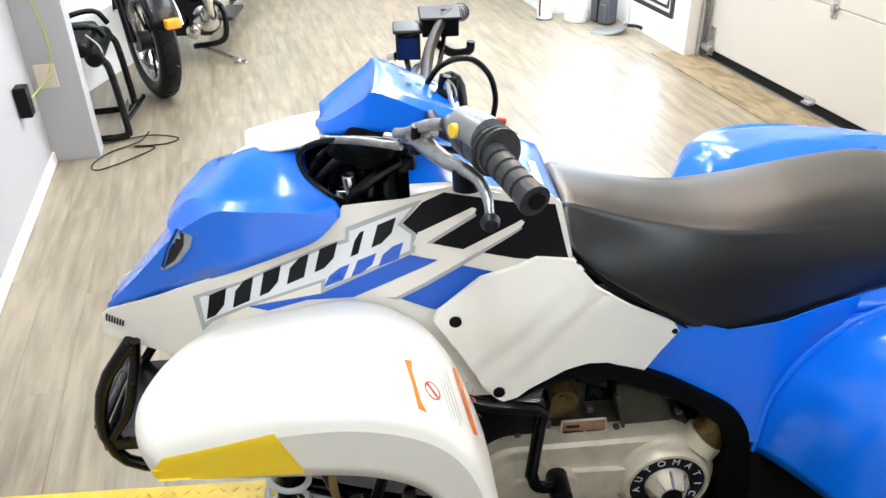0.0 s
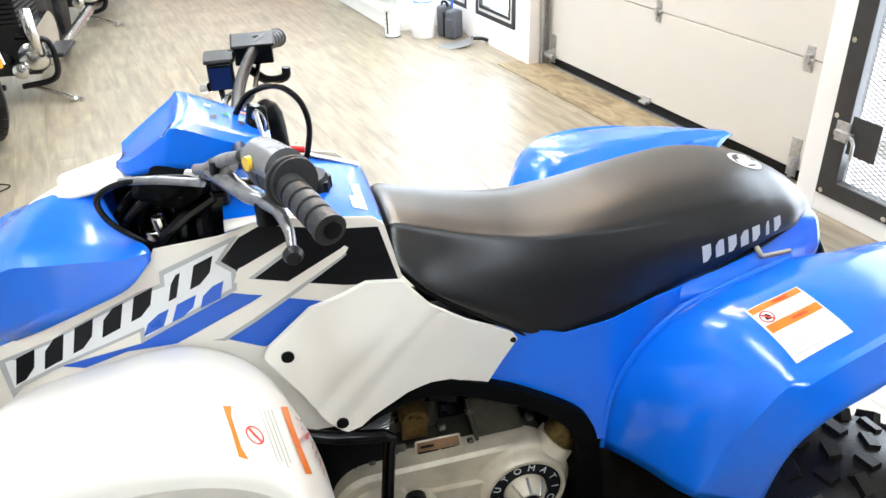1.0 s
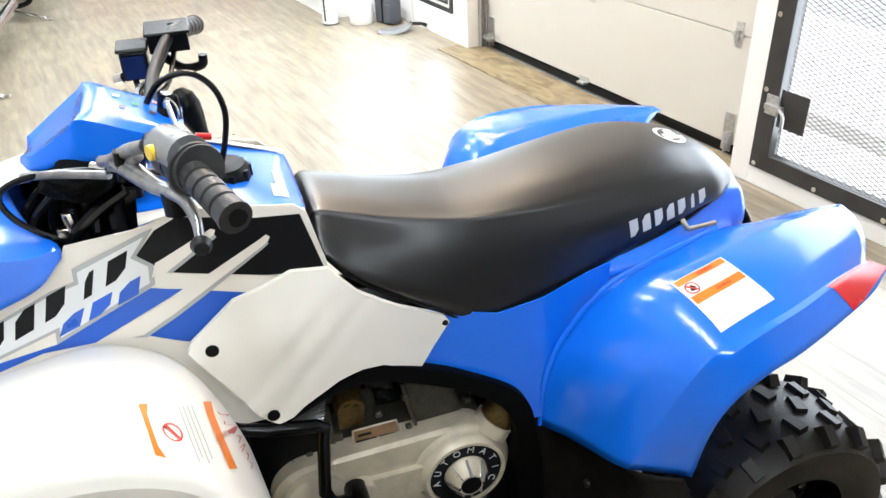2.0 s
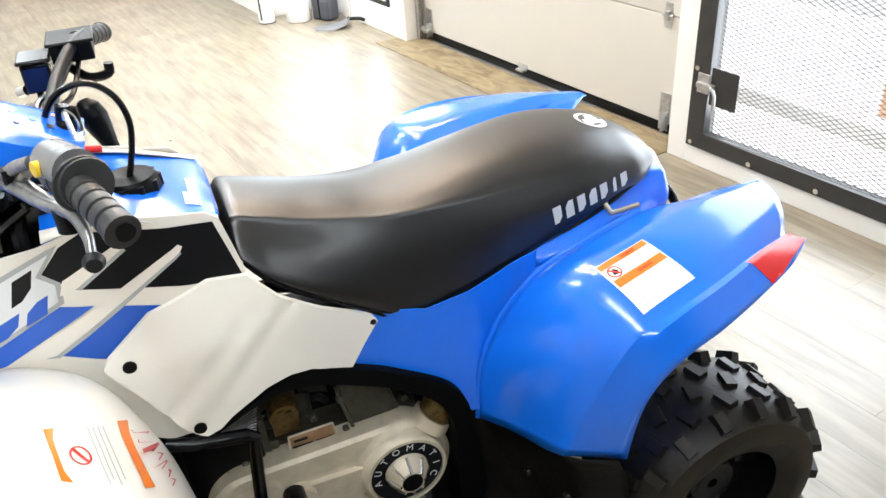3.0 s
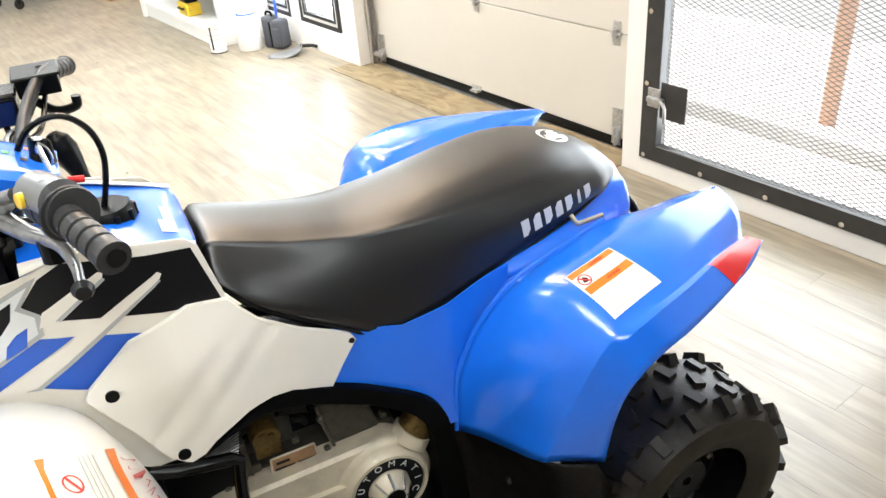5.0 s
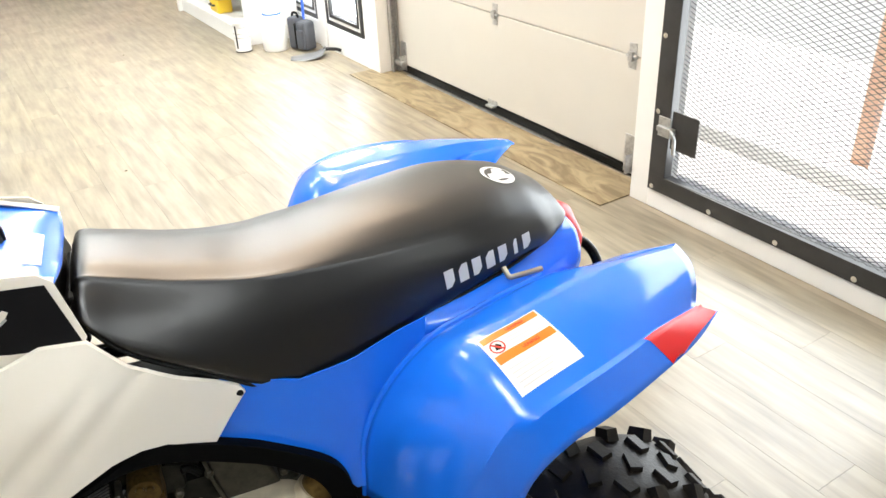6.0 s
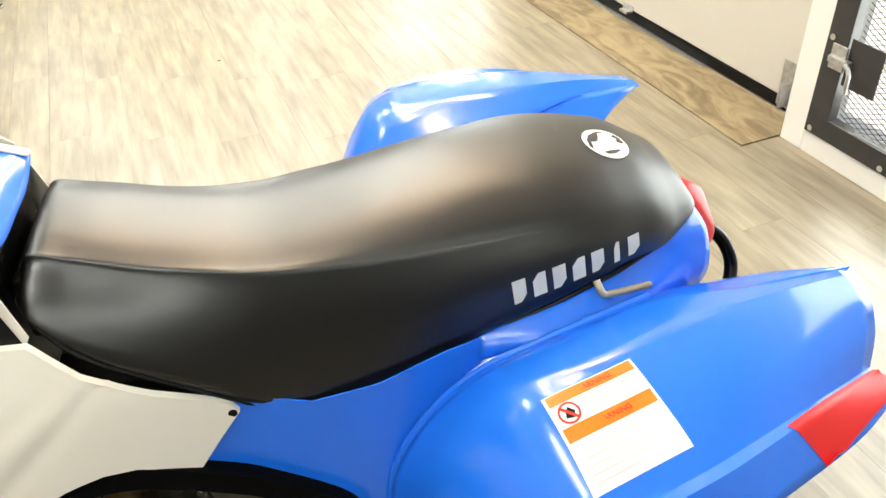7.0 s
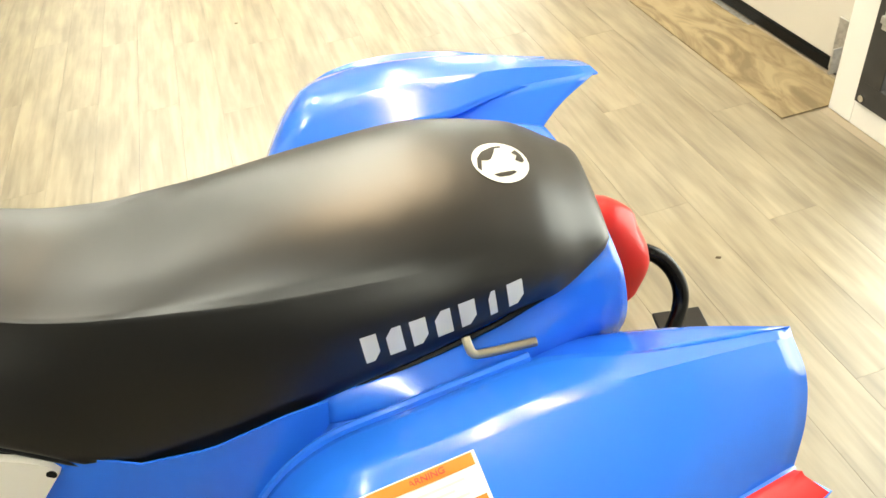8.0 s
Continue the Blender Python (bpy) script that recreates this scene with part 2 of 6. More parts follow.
def plank_mat():
    m = bpy.data.materials.new("vinyl_plank")
    m.use_nodes = True
    nt = m.node_tree
    b = nt.nodes["Principled BSDF"]
    co = nt.nodes.new("ShaderNodeTexCoord")
    info = nt.nodes.new("ShaderNodeObjectInfo")
    mp = nt.nodes.new("ShaderNodeMapping")
    mp.inputs["Scale"].default_value = (44, 3.2, 4)
    nt.links.new(co.outputs["Object"], mp.inputs["Vector"])
    sc = nt.nodes.new("ShaderNodeVectorMath")
    sc.operation = "SCALE"
    sc.inputs[0].default_value = (37.0, 91.0, 53.0)
    nt.links.new(info.outputs["Random"], sc.inputs["Scale"])
    ad = nt.nodes.new("ShaderNodeVectorMath")
    nt.links.new(mp.outputs["Vector"], ad.inputs[0])
    nt.links.new(sc.outputs["Vector"], ad.inputs[1])
    n1 = nt.nodes.new("ShaderNodeTexNoise")
    n1.inputs["Scale"].default_value, n1.inputs["Detail"].default_value, n1.inputs["Distortion"].default_value = 1.0, 8, 0.6
    nt.links.new(ad.outputs["Vector"], n1.inputs["Vector"])
    mp2 = nt.nodes.new("ShaderNodeMapping")
    mp2.inputs["Scale"].default_value = (11, 1.5, 1)
    nt.links.new(co.outputs["Object"], mp2.inputs["Vector"])
    n2 = nt.nodes.new("ShaderNodeTexNoise")
    n2.inputs["Scale"].default_value, n2.inputs["Detail"].default_value = 2.0, 4
    ad2 = nt.nodes.new("ShaderNodeVectorMath")
    nt.links.new(mp2.outputs["Vector"], ad2.inputs[0])
    nt.links.new(sc.outputs["Vector"], ad2.inputs[1])
    nt.links.new(ad2.outputs["Vector"], n2.inputs["Vector"])
    mm = nt.nodes.new("ShaderNodeMath")
    mm.operation = "MULTIPLY_ADD"
    mm.inputs[1].default_value, mm.inputs[2].default_value = 0.36, 0.0
    nt.links.new(n1.outputs["Fac"], mm.inputs[0])
    m2 = nt.nodes.new("ShaderNodeMath")
    m2.operation = "MULTIPLY_ADD"
    m2.inputs[1].default_value = 0.64
    nt.links.new(n2.outputs["Fac"], m2.inputs[0])
    nt.links.new(mm.outputs["Value"], m2.inputs[2])
    m3 = nt.nodes.new("ShaderNodeMath")
    m3.operation = "MULTIPLY_ADD"
    m3.inputs[1].default_value = 0.025
    nt.links.new(info.outputs["Random"], m3.inputs[0])
    nt.links.new(m2.outputs["Value"], m3.inputs[2])
    rp = nt.nodes.new("ShaderNodeValToRGB")
    rp.color_ramp.elements[0].position, rp.color_ramp.elements[1].position = 0.37, 0.64
    rp.color_ramp.elements[0].color, rp.color_ramp.elements[1].color = (*FLOOR_TONES[0], 1), (*FLOOR_TONES[1], 1)
    nt.links.new(m3.outputs["Value"], rp.inputs["Fac"])
    # scuffs and dust that run across the joints
    geo = nt.nodes.new("ShaderNodeNewGeometry")
    n3 = nt.nodes.new("ShaderNodeTexNoise")
    n3.inputs["Scale"].default_value, n3.inputs["Detail"].default_value, n3.inputs["Roughness"].default_value = 2.6, 9, 0.68
    nt.links.new(geo.outputs["Position"], n3.inputs["Vector"])
    dust = nt.nodes.new("ShaderNodeMapRange")
    dust.inputs["From Min"].default_value, dust.inputs["From Max"].default_value = 0.35, 0.68
    dust.inputs["To Min"].default_value, dust.inputs["To Max"].default_value = 0.0, 0.32
    nt.links.new(n3.outputs["Fac"], dust.inputs["Value"])
    mx = nt.nodes.new("ShaderNodeMix")
    mx.data_type = "RGBA"
    mx.inputs["B"].default_value = (0.22, 0.20, 0.165, 1)
    nt.links.new(dust.outputs["Result"], mx.inputs["Factor"])
    nt.links.new(rp.outputs["Color"], mx.inputs["A"])
    nt.links.new(mx.outputs["Result"], b.inputs["Base Color"])
    rr = nt.nodes.new("ShaderNodeMapRange")
    rr.inputs["From Min"].default_value, rr.inputs["From Max"].default_value = 0.3, 0.7
    rr.inputs["To Min"].default_value, rr.inputs["To Max"].default_value = 0.29, 0.46
    b.inputs["Specular IOR Level"].default_value = 0.9
    nt.links.new(n3.outputs["Fac"], rr.inputs["Value"])
    nt.links.new(rr.outputs["Result"], b.inputs["Roughness"])
    bp = nt.nodes.new("ShaderNodeBump")
    bp.inputs["Strength"].default_value, bp.inputs["Distance"].default_value = 0.12, 0.001
    nt.links.new(n1.outputs["Fac"], bp.inputs["Height"])
    nt.links.new(bp.outputs["Normal"], b.inputs["Normal"])
    return m


PLANK = plank_mat()
FLOORBASE = mat("floor_joint", (0.36, 0.31, 0.24), 0.7, vary=0.2)
floor = put("floor", mesh_of("floor", *box(-6, 3.6, -3, 13, -0.06, -0.003), smooth=False), FLOORBASE)
tagged(floor, "pale oak-look vinyl plank floor, dull and slightly scuffed", "floor", kind="structure")


def wall(name, x0, x1, y0, y1, z0, z1, material, label):
    return tagged(put(name, mesh_of(name, *box(x0, x1, y0, y1, z0, z1), smooth=False), material, bevel=0.003), label, "wall", kind="structure")


wall("wall_door_side_end", WX, WX + 0.2, 7.90, 12.8, 0, H, WALLW, "white painted wall past the garage door")
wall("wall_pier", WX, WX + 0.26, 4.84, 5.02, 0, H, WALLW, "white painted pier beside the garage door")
wall("wall_glazing_post", WX - 0.012, WX + 0.2, 5.61, 5.72, 0, H, WALLW, "white post between the glazed side door and the shop window")
wall("wall_over_frame", WX + 0.002, WX + 0.2, 5.02, 5.61, 2.1, H, WALLW, "white wall above the framed side door")
wall("wall_low_side", WX + 0.002, WX + 0.2, 5.02, 5.61, 0, 0.17, WALLW, "low white wall below the framed side door")
wall("wall_over_window", WX + 0.002, WX + 0.2, 5.72, 7.90, 2.1, H, WALLW, "white wall above the shop window")
wall("wall_under_window", WX + 0.002, WX + 0.2, 5.72, 7.90, 0, 0.17, WALLW, "low white wall below the shop window")
wall("wall_over_door", WX, WX + 0.2, 2.60, 4.84, 2.25, H, WALLW, "white wall above the garage door")
wall("wall_post", WX, WX + 0.17, 2.50, 2.60, 0, H, WALLW, "white post between garage door and mesh door")
wall("wall_base", WX, WX + 0.10, 1.16, 2.50, 0, 0.085, WALLW, "white base under the black mesh door")
wall("wall_side_near", WX, WX + 0.17, -3, 1.16, 0, H, WALLW, "white painted wall beside the mesh door")
wall("wall_over_cage", WX, WX + 0.17, 1.16, 2.50, 2.2, H, WALLW, "white wall above the mesh door")
wall("wall_back", -6, 3.6, 12.8, 13, 0, H, WALLW, "far white wall of the hall")
# unseen closing wall, kept dark so it throws little light on the bike
wall("wall_near", -6, 3.6, -3.2, -3, 0, H, WALLD, "unseen dark grey wall behind, kept dark to cut bounce light")
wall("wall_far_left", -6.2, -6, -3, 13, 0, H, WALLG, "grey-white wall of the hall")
ceiling = tagged(put("ceiling", mesh_of("ceiling", *box(-6, 3.6, -3, 13, H, H + 0.1), smooth=False), CEIL), "white ceiling of the showroom", "ceiling", kind="structure")

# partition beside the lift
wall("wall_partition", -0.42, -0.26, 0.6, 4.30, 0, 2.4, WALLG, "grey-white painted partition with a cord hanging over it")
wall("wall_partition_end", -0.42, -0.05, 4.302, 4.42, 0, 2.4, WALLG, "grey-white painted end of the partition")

tagged(put("baseboard", mesh_of("baseboard", *box(-.26, -.248, .6, 4.30, 0, .055), smooth=False), WALLW, bevel=0.003), "low white baseboard along the partition", "baseboard", kind="structure")

# unseen tube lamps under the ceiling, placed for the sheen wanted below


def glow(name, color):
    m = bpy.data.materials.new(name)
    m.use_nodes = True
    b = m.node_tree.nodes["Principled BSDF"]
    b.inputs["Emission Color"].default_value = (*color, 1)
    b.inputs["Emission Strength"].default_value = LAMP_GLOW
    return m


LAMPM = glow("lamp_diffuser", (0.93, 0.975, 1.0))
# warm tint added for the brown sheen on the seat
WARMM = glow("warm_lamp_diffuser", (1.0, 0.75, 0.53))
# the two at y < 0 are added to light the near panels
for x, ys in ((-2.6, (1.1, 4.1, 7.1)), (0.4, (-0.8,)), (0.6, (1.3,)), (0.35, (3.85, 7.1, 10.1)), (1.5, (-1.2,)), (1.75, (3.2,)), (1.85, (4.65,)), (1.2, (5.8, 7.4)), (2.4, (3.7, 5.2, 6.7)), (2.8, (10.1,))):
    for y in ys:
        lamp = thing("ceiling_light", "unseen white tube lamp fixture placed under the ceiling", "lamp", (x, y, H), 0, "ceiling lamps")
        put("housing", mesh_of("housing", *box(-0.030, 0.030, -0.65, 0.65, -0.10, 0), smooth=False), WALLW, lamp, bevel=0.004)
        put("diffuser", mesh_of("diffuser", *box(-0.085, 0.085, -0.63, 0.63, -0.15, -0.102), smooth=False), WARMM if (x, y) in ((2.4, 3.7), (1.75, 3.2)) else LAMPM, lamp)

# garage door
gd = thing("door_1", "off-white steel sectional garage door, closed", "garage door", (DX, 0, 0), 0, kind="structure")
SEC = [0.052, 0.545, 1.065, 1.585, 2.10]
for a, b in zip(SEC, SEC[1:]):
    put("panel", mesh_of("panel", *box(0, 0.045, 2.70, 4.83, a + 0.002, b - 0.002), smooth=False), DOORW, gd, bevel=0.004)
put("seal", mesh_of("seal", *box(-0.004, 0.04, 2.70, 4.83, 0.006, 0.051), smooth=False), BLACKP, gd, "black rubber bottom seal", bevel=0.006)
put("sill_strip", mesh_of("sill_strip", *box(-0.03, -0.006, 3.2, 4.70, 0.0, 0.006), smooth=False), GALV, gd, "bright metal threshold strip")
for y in (2.78, 3.77, 4.74):
    for z in (0.545, 1.065, 1.585):
        V, F = join(box(-0.003, 0.0, y - 0.022, y + 0.022, z - 0.055, z + 0.055), lathe([(0.008, -0.03), (0.008, 0.03)], 10, "y", (-0.006, y, z)),
                    box(-0.02, -0.003, y - 0.012, y + 0.012, z - 0.02, z + 0.02))
        put("hinge", mesh_of("hinge", V, F), GALV, gd, "galvanised hinge plate", bevel=0.001)
for y in (3.80,):
    V, F = join(box(-0.004, 0, y - 0.04, y + 0.04, 0.04, 0.075), box(-0.03, -0.004, y - 0.03, y + 0.03, 0.04, 0.05))
    put("bracket", mesh_of("bracket", V, F), GALV, gd)
for y in (4.76, 2.755):
    V, F = join(box(-0.006, 0.0, y - 0.028, y + 0.028, 0.02, 0.20), box(-0.05, -0.006, y - 0.028, y - 0.022, 0.03, 0.12))
    if y > 4:
        V, F = join((V, F), lathe([(0.02, -0.05), (0.02, 0.05)], 14, "y", (-0.03, y, 0.07)))
    put("corner_bracket", mesh_of("corner_bracket", V, F), GALV, gd, bevel=0.001)
V, F = join(box(-0.06, -0.055, 4.80, 4.835, 0, 2.2), box(-0.06, -0.02, 4.83, 4.835, 0, 2.2), box(-0.022, -0.017, 4.80, 4.835, 0, 2.2))
put("track", mesh_of("track", V, F, smooth=False), GALV, gd, "galvanised roller track")

# plywood strip in front of the garage door
PLY = mat("plywood", (0.19, 0.14, 0.08), 0.5, vary=0.3, scale=5, bump=0.15, bscale=60)
pt = PLY.node_tree
pc = pt.nodes.new("ShaderNodeTexCoord")
pp = pt.nodes.new("ShaderNodeMapping")
pp.inputs["Scale"].default_value = (9, 3.0, 1)
pn = pt.nodes.new("ShaderNodeTexNoise")
pn.inputs["Scale"].default_value, pn.inputs["Detail"].default_value, pn.inputs["Distortion"].default_value = 1.0, 7, 2.2
pr_ = pt.nodes.new("ShaderNodeValToRGB")
pr_.color_ramp.elements[0].position, pr_.color_ramp.elements[1].position = 0.36, 0.62
pr_.color_ramp.elements[0].color, pr_.color_ramp.elements[1].color = (0.165, 0.120, 0.062, 1), (0.33, 0.262, 0.155, 1)
pt.links.new(pc.outputs["Object"], pp.inputs["Vector"])
pt.links.new(pp.outputs["Vector"], pn.inputs["Vector"])
pt.links.new(pn.outputs["Fac"], pr_.inputs["Fac"])
pt.links.new(pr_.outputs["Color"], pt.nodes["Principled BSDF"].inputs["Base Color"])
ply = put("plywood_sheet", mesh_of("plywood_sheet", *box(3.235, 3.525, 2.605, 4.955, 0.0005, 0.005), smooth=False), PLY, bevel=0.001)
tagged(ply, "worn brown plywood strip lying along the garage door", "plywood")

# black mesh door in the white wall
md = thing("door_2", "black steel framed door with expanded metal mesh", "mesh door", (WX, 0, 0), 0, kind="structure")
fz0, fz1, fy0, fy1, fw = 0.085, 2.10, 1.20, 2.495, 0.085
put("door_frame", mesh_of("door_frame", *join(box(-0.012, 0.03, fy0, fy1, fz0, fz0 + 0.07), box(-0.012, 0.03, fy0, fy1, fz1 - 0.07, fz1),
    box(-0.012, 0.03, fy0, fy0 + fw, fz0 + 0.07, fz1 - 0.07), box(-0.012, 0.03, fy1 - fw, fy1, fz0 + 0.07, fz1 - 0.07)), smooth=False), FRAMEB, md, "black painted steel frame", bevel=0.003)
put("lock_plate", mesh_of("lock_plate", *box(-0.006, -0.002, 2.275, 2.405, 0.285, 0.44), smooth=False), FRAMEB, md, "black lock plate", bevel=0.002)
put("latch", mesh_of("latch", *join(box(-0.035, -0.012, 2.375, 2.455, 0.355, 0.375), tube([(-0.03, 2.385, 0.365), (-0.05, 2.355, 0.365), (-0.052, 2.345, 0.35), (-0.052, 2.343, 0.29)], 0.008, 8),
    box(-0.02, -0.012, 2.40, 2.46, 0.33, 0.41))), GALV, md, "bare metal slide latch", bevel=0.001)
for y in (2.467, 2.170, 1.872, 1.570, 1.270):
    put("bolt", mesh_of("bolt", *lathe([(0.011, -0.018), (0.011, -0.012)], 10, "x", (0, y, 0.105))), STEEL, md)
for z in (0.425, 0.720, 1.015, 1.310, 1.605, 1.900):
    put("bolt", mesh_of("bolt", *lathe([(0.011, -0.018), (0.011, -0.012)], 10, "x", (0, 2.47, z))), STEEL, md)


def expanded_mesh(y0, y1, z0, z1, py, pz, x, w=0.0008):
    """Diamond mesh of thin slanting strands between y0..y1 and z0..z1."""
    V, F = [], []
    ny, nz = int((y1 - y0) / py), int((z1 - z0) / pz)
    for i in range(ny):
        for j in range(nz):
            for s in (0, 1):
                a = Vector((x, y0 + (i + 0.5 * s) * py, z0 + (j + 0.5 * s) * pz))
                for dy in (-1, 1):
                    b = a + Vector((0, dy * py / 2, pz / 2))
                    k = len(V)
                    o = Vector((0, 0, w))
                    V += [a - o + Vector((-0.002, 0, 0)), b - o + Vector((-0.002, 0, 0)), b + o, a + o]
                    F.append((k, k + 1, k + 2, k + 3))
    return V, F


mv, mf = expanded_mesh(fy0 + 0.07, fy1 - 0.07, fz0 + 0.05, fz1 - 0.06, 0.040, 0.0175, 0.012)
mo = put("mesh", mesh_of("mesh", mv, mf, smooth=False), FRAMEB, md, "black expanded metal mesh", thick=0.001)

# outside, seen through the mesh
ground = tagged(put("ground", mesh_of("ground", *box(3.62, 60, -40, 50, -0.4, -0.12), smooth=False), CONC), "bright pale concrete ground outside", "ground", kind="structure")

# ---- the quad bike ----
from mathutils.bvhtree import BVHTree

atv = thing("quad_bike", "blue and white four-wheeled quad bike with black vinyl seat", "quad bike", (1.079, 1.693, 0), -11)


LEAN = radians(5.0)


def across(p):
    """The place on the other side of the bike's middle plane, which runs a little askew behind the handlebar."""
    p = Vector(p)
    if p.x <= 0:
        return Vector((p.x, -p.y, p.z))
    n = Vector((-math.sin(LEAN), math.cos(LEAN), 0))
    return p - 2 * p.dot(n) * n


def both(r):
    """A row of control points from the near edge to the middle, carried on to the far edge."""
    W = max(b for a, b, c in r)
    half = [Vector((a, -b + math.tan(LEAN) * max(0, a) * (1 - b / W), c)) for a, b, c in r]
    return half[:-1] + [across(p) for p in reversed(half)]


def tree(geo):
    return BVHTree.FromPolygons([Vector(v) for v in geo[0]], geo[1])


def quad(c, a, b):
    """A place inside four corners (bottom left, bottom right, top right, top left)."""
    p = [Vector(x) for x in c]
    return (p[0] * (1 - a) + p[1] * a) * (1 - b) + (p[3] * (1 - a) + p[2] * a) * b


def drape(poly, corners, surf, way, off=0.0012, step=0.1):
    """An outline in the unit square of four corners, laid on a surface along a direction."""
    w = Vector(way).normalized()

    def f(a, b):
        p = quad(corners, a, b)
        hit, n, _, _ = surf.ray_cast(p - w * 0.25, w)
        if hit is None:
            return p - w * off
        if n.dot(w) > 0:
            n = -n
        return hit + n * off
    return sheet(poly, f, step)


UNIT = [(0, 0), (1, 0), (1, 1), (0, 1)]


def strip(a0, a1, b0, b1, lean=0.0):
    return [(a0, b0), (a1, b0), (a1 + lean, b1), (a0 + lean, b1)]


def ring(cx, cy, rx, ry, n=24):
    return [(cx + rx * math.cos(2 * math.pi * i / n), cy + ry * math.sin(2 * math.pi * i / n)) for i in range(n)]


def ring_band(cx, cy, rx, ry, t, n=12):
    """Outlines of the pieces of a round band."""
    out = []
    for i in range(n):
        a, b = 2 * math.pi * i / n, 2 * math.pi * (i + 1) / n
        out.append([(cx + rx * math.cos(a), cy + ry * math.sin(a)), (cx + rx * math.cos(b), cy + ry * math.sin(b)),
                    (cx + (rx - t) * math.cos(b), cy + (ry - t) * math.sin(b)), (cx + (rx - t) * math.cos(a), cy + (ry - t) * math.sin(a))])
    return out


def lettered(word, size, material, parent, m, label=""):
    """A word in the built-in font as a thin mesh, at the pose m under a parent."""
    cu = bpy.data.curves.new("text", "FONT")
    cu.body, cu.size, cu.align_x, cu.align_y, cu.extrude = word, size, "CENTER", "CENTER", 0.0003
    tmp = bpy.data.objects.new("text", cu)
    me = bpy.data.meshes.new_from_object(tmp)
    bpy.data.objects.remove(tmp)
    ob = put("lettering", me, material, parent, label)
    ob.matrix_local = m
    return ob


def basis(at, right, up):
    r = Vector(right).normalized()
    u = (Vector(up) - r * Vector(up).dot(r)).normalized()
    n = r.cross(u)
    m = Matrix((r, u, n)).transposed().to_4x4()
    m.translation = Vector(at)
    return m


# seat
SEAT_U = [0.112, 0.13, 0.17, 0.21, 0.26, 0.32, 0.36, 0.40, 0.44, 0.49, 0.54, 0.60, 0.67, 0.75, 0.80, 0.84, 0.87, 0.90, 0.92, 0.94, 0.965, 0.975]
TOP = [(0.112, 0.885), (0.13, 0.913), (0.17, 0.913), (0.24, 0.893), (0.32, 0.874), (0.40, 0.866), (0.48, 0.873), (0.57, 0.888), (0.66, 0.900), (0.75, 0.905), (0.84, 0.898), (0.90, 0.882), (0.94, 0.862), (0.965, 0.842), (0.975, 0.826)]
CREASE_W = [(0.112, 0.068), (0.13, 0.075), (0.17, 0.080), (0.24, 0.089), (0.32, 0.098), (0.40, 0.108), (0.57, 0.122), (0.75, 0.124), (0.84, 0.112), (0.90, 0.097), (0.94, 0.078), (0.965, 0.055), (0.975, 0.04)]
CREASE_Z = [(0.112, 0.878), (0.13, 0.904), (0.17, 0.896), (0.24, 0.876), (0.32, 0.861), (0.40, 0.857), (0.48, 0.856), (0.57, 0.856), (0.66, 0.859), (0.75, 0.864), (0.84, 0.864), (0.90, 0.856), (0.94, 0.842), (0.965, 0.828), (0.975, 0.820)]
SEAT_MID = [(0.112, 0.023), (0.20, 0.020), (0.30, 0.006), (0.40, 0.002), (0.50, 0.010), (0.60, 0.020), (0.75, 0.034), (0.90, 0.044)]
HEM_W = [(0.112, 0.10), (0.13, 0.125), (0.17, 0.145), (0.24, 0.152), (0.32, 0.155), (0.57, 0.158), (0.75, 0.150), (0.84, 0.134), (0.90, 0.112), (0.94, 0.088), (0.965, 0.06), (0.975, 0.045)]
HEM_Z = [(0.112, 0.87), (0.134, 0.845), (0.162, 0.811), (0.211, 0.776), (0.264, 0.744), (0.32, 0.708), (0.359, 0.680), (0.40, 0.660), (0.444, 0.656), (0.491, 0.668), (0.538, 0.687), (0.61, 0.715), (0.685, 0.744), (0.761, 0.767), (0.846, 0.787), (0.90, 0.797), (0.94, 0.803), (0.965, 0.808), (0.975, 0.812)]


def eased(table):
    """Readings of a table at the seat's stations, evened out between its ends."""
    k = [lerp(table, u) for u in SEAT_U]
    for _ in range(2):
        k = k[:2] + [.25 * k[i - 1] + .5 * k[i] + .25 * k[i + 1] for i in range(2, len(k) - 2)] + k[-2:]
    return k


rows = []
for u, t, cw, cz, hw, hz in zip(SEAT_U, eased(TOP), eased(CREASE_W), eased(CREASE_Z), eased(HEM_W), [lerp(HEM_Z, u) for u in SEAT_U]):
    u = u if u < .84 else .84 + (u - .84) * 1.10
    half = [(0, t), (0.5 * cw, t - 0.10 * (t - cz)), (0.86 * cw, t - 0.55 * (t - cz)), (cw - 0.003, cz + 0.004), (cw + 0.002, cz - 0.004),
            (cw + 0.5 * (hw - cw) + 0.004, cz - 0.35 * (cz - hz)), (hw, cz - 0.8 * (cz - hz)), (hw - 0.003, hz + 0.004), (hw - 0.02, hz)]
    f = max(0, min(1, (u - .74) / .20))
    f = f * f * (3 - 2 * f)
    arc = [radians(a) for a in (0, 15, 29, 43, 54, 65, 76, 85, 90)]
    half = [(p * (1 - f) + f * hw * math.sin(a), q * (1 - f) + f * (hz + (t - hz) * math.cos(a) ** .8)) for (p, q), a in zip(half, arc)]
    mid = lerp(SEAT_MID, u)
    side_row = [Vector((u, -w + mid * (1 - w / hw), z)) for w, z in reversed(half)]
    rows.append(side_row[:-1] + [Vector((p.x, 2 * mid - p.y, p.z)) for p in reversed(side_row)])
V, F = patch(rows, 4, 3)
w = len(spline(rows[0], 3))
F += [tuple(range(w)), tuple(range(len(V) - w, len(V)))]

seat = put("seat", mesh_of("seat", V, F, angle=75), VINYL, atv, "long black vinyl seat with a raised rear")
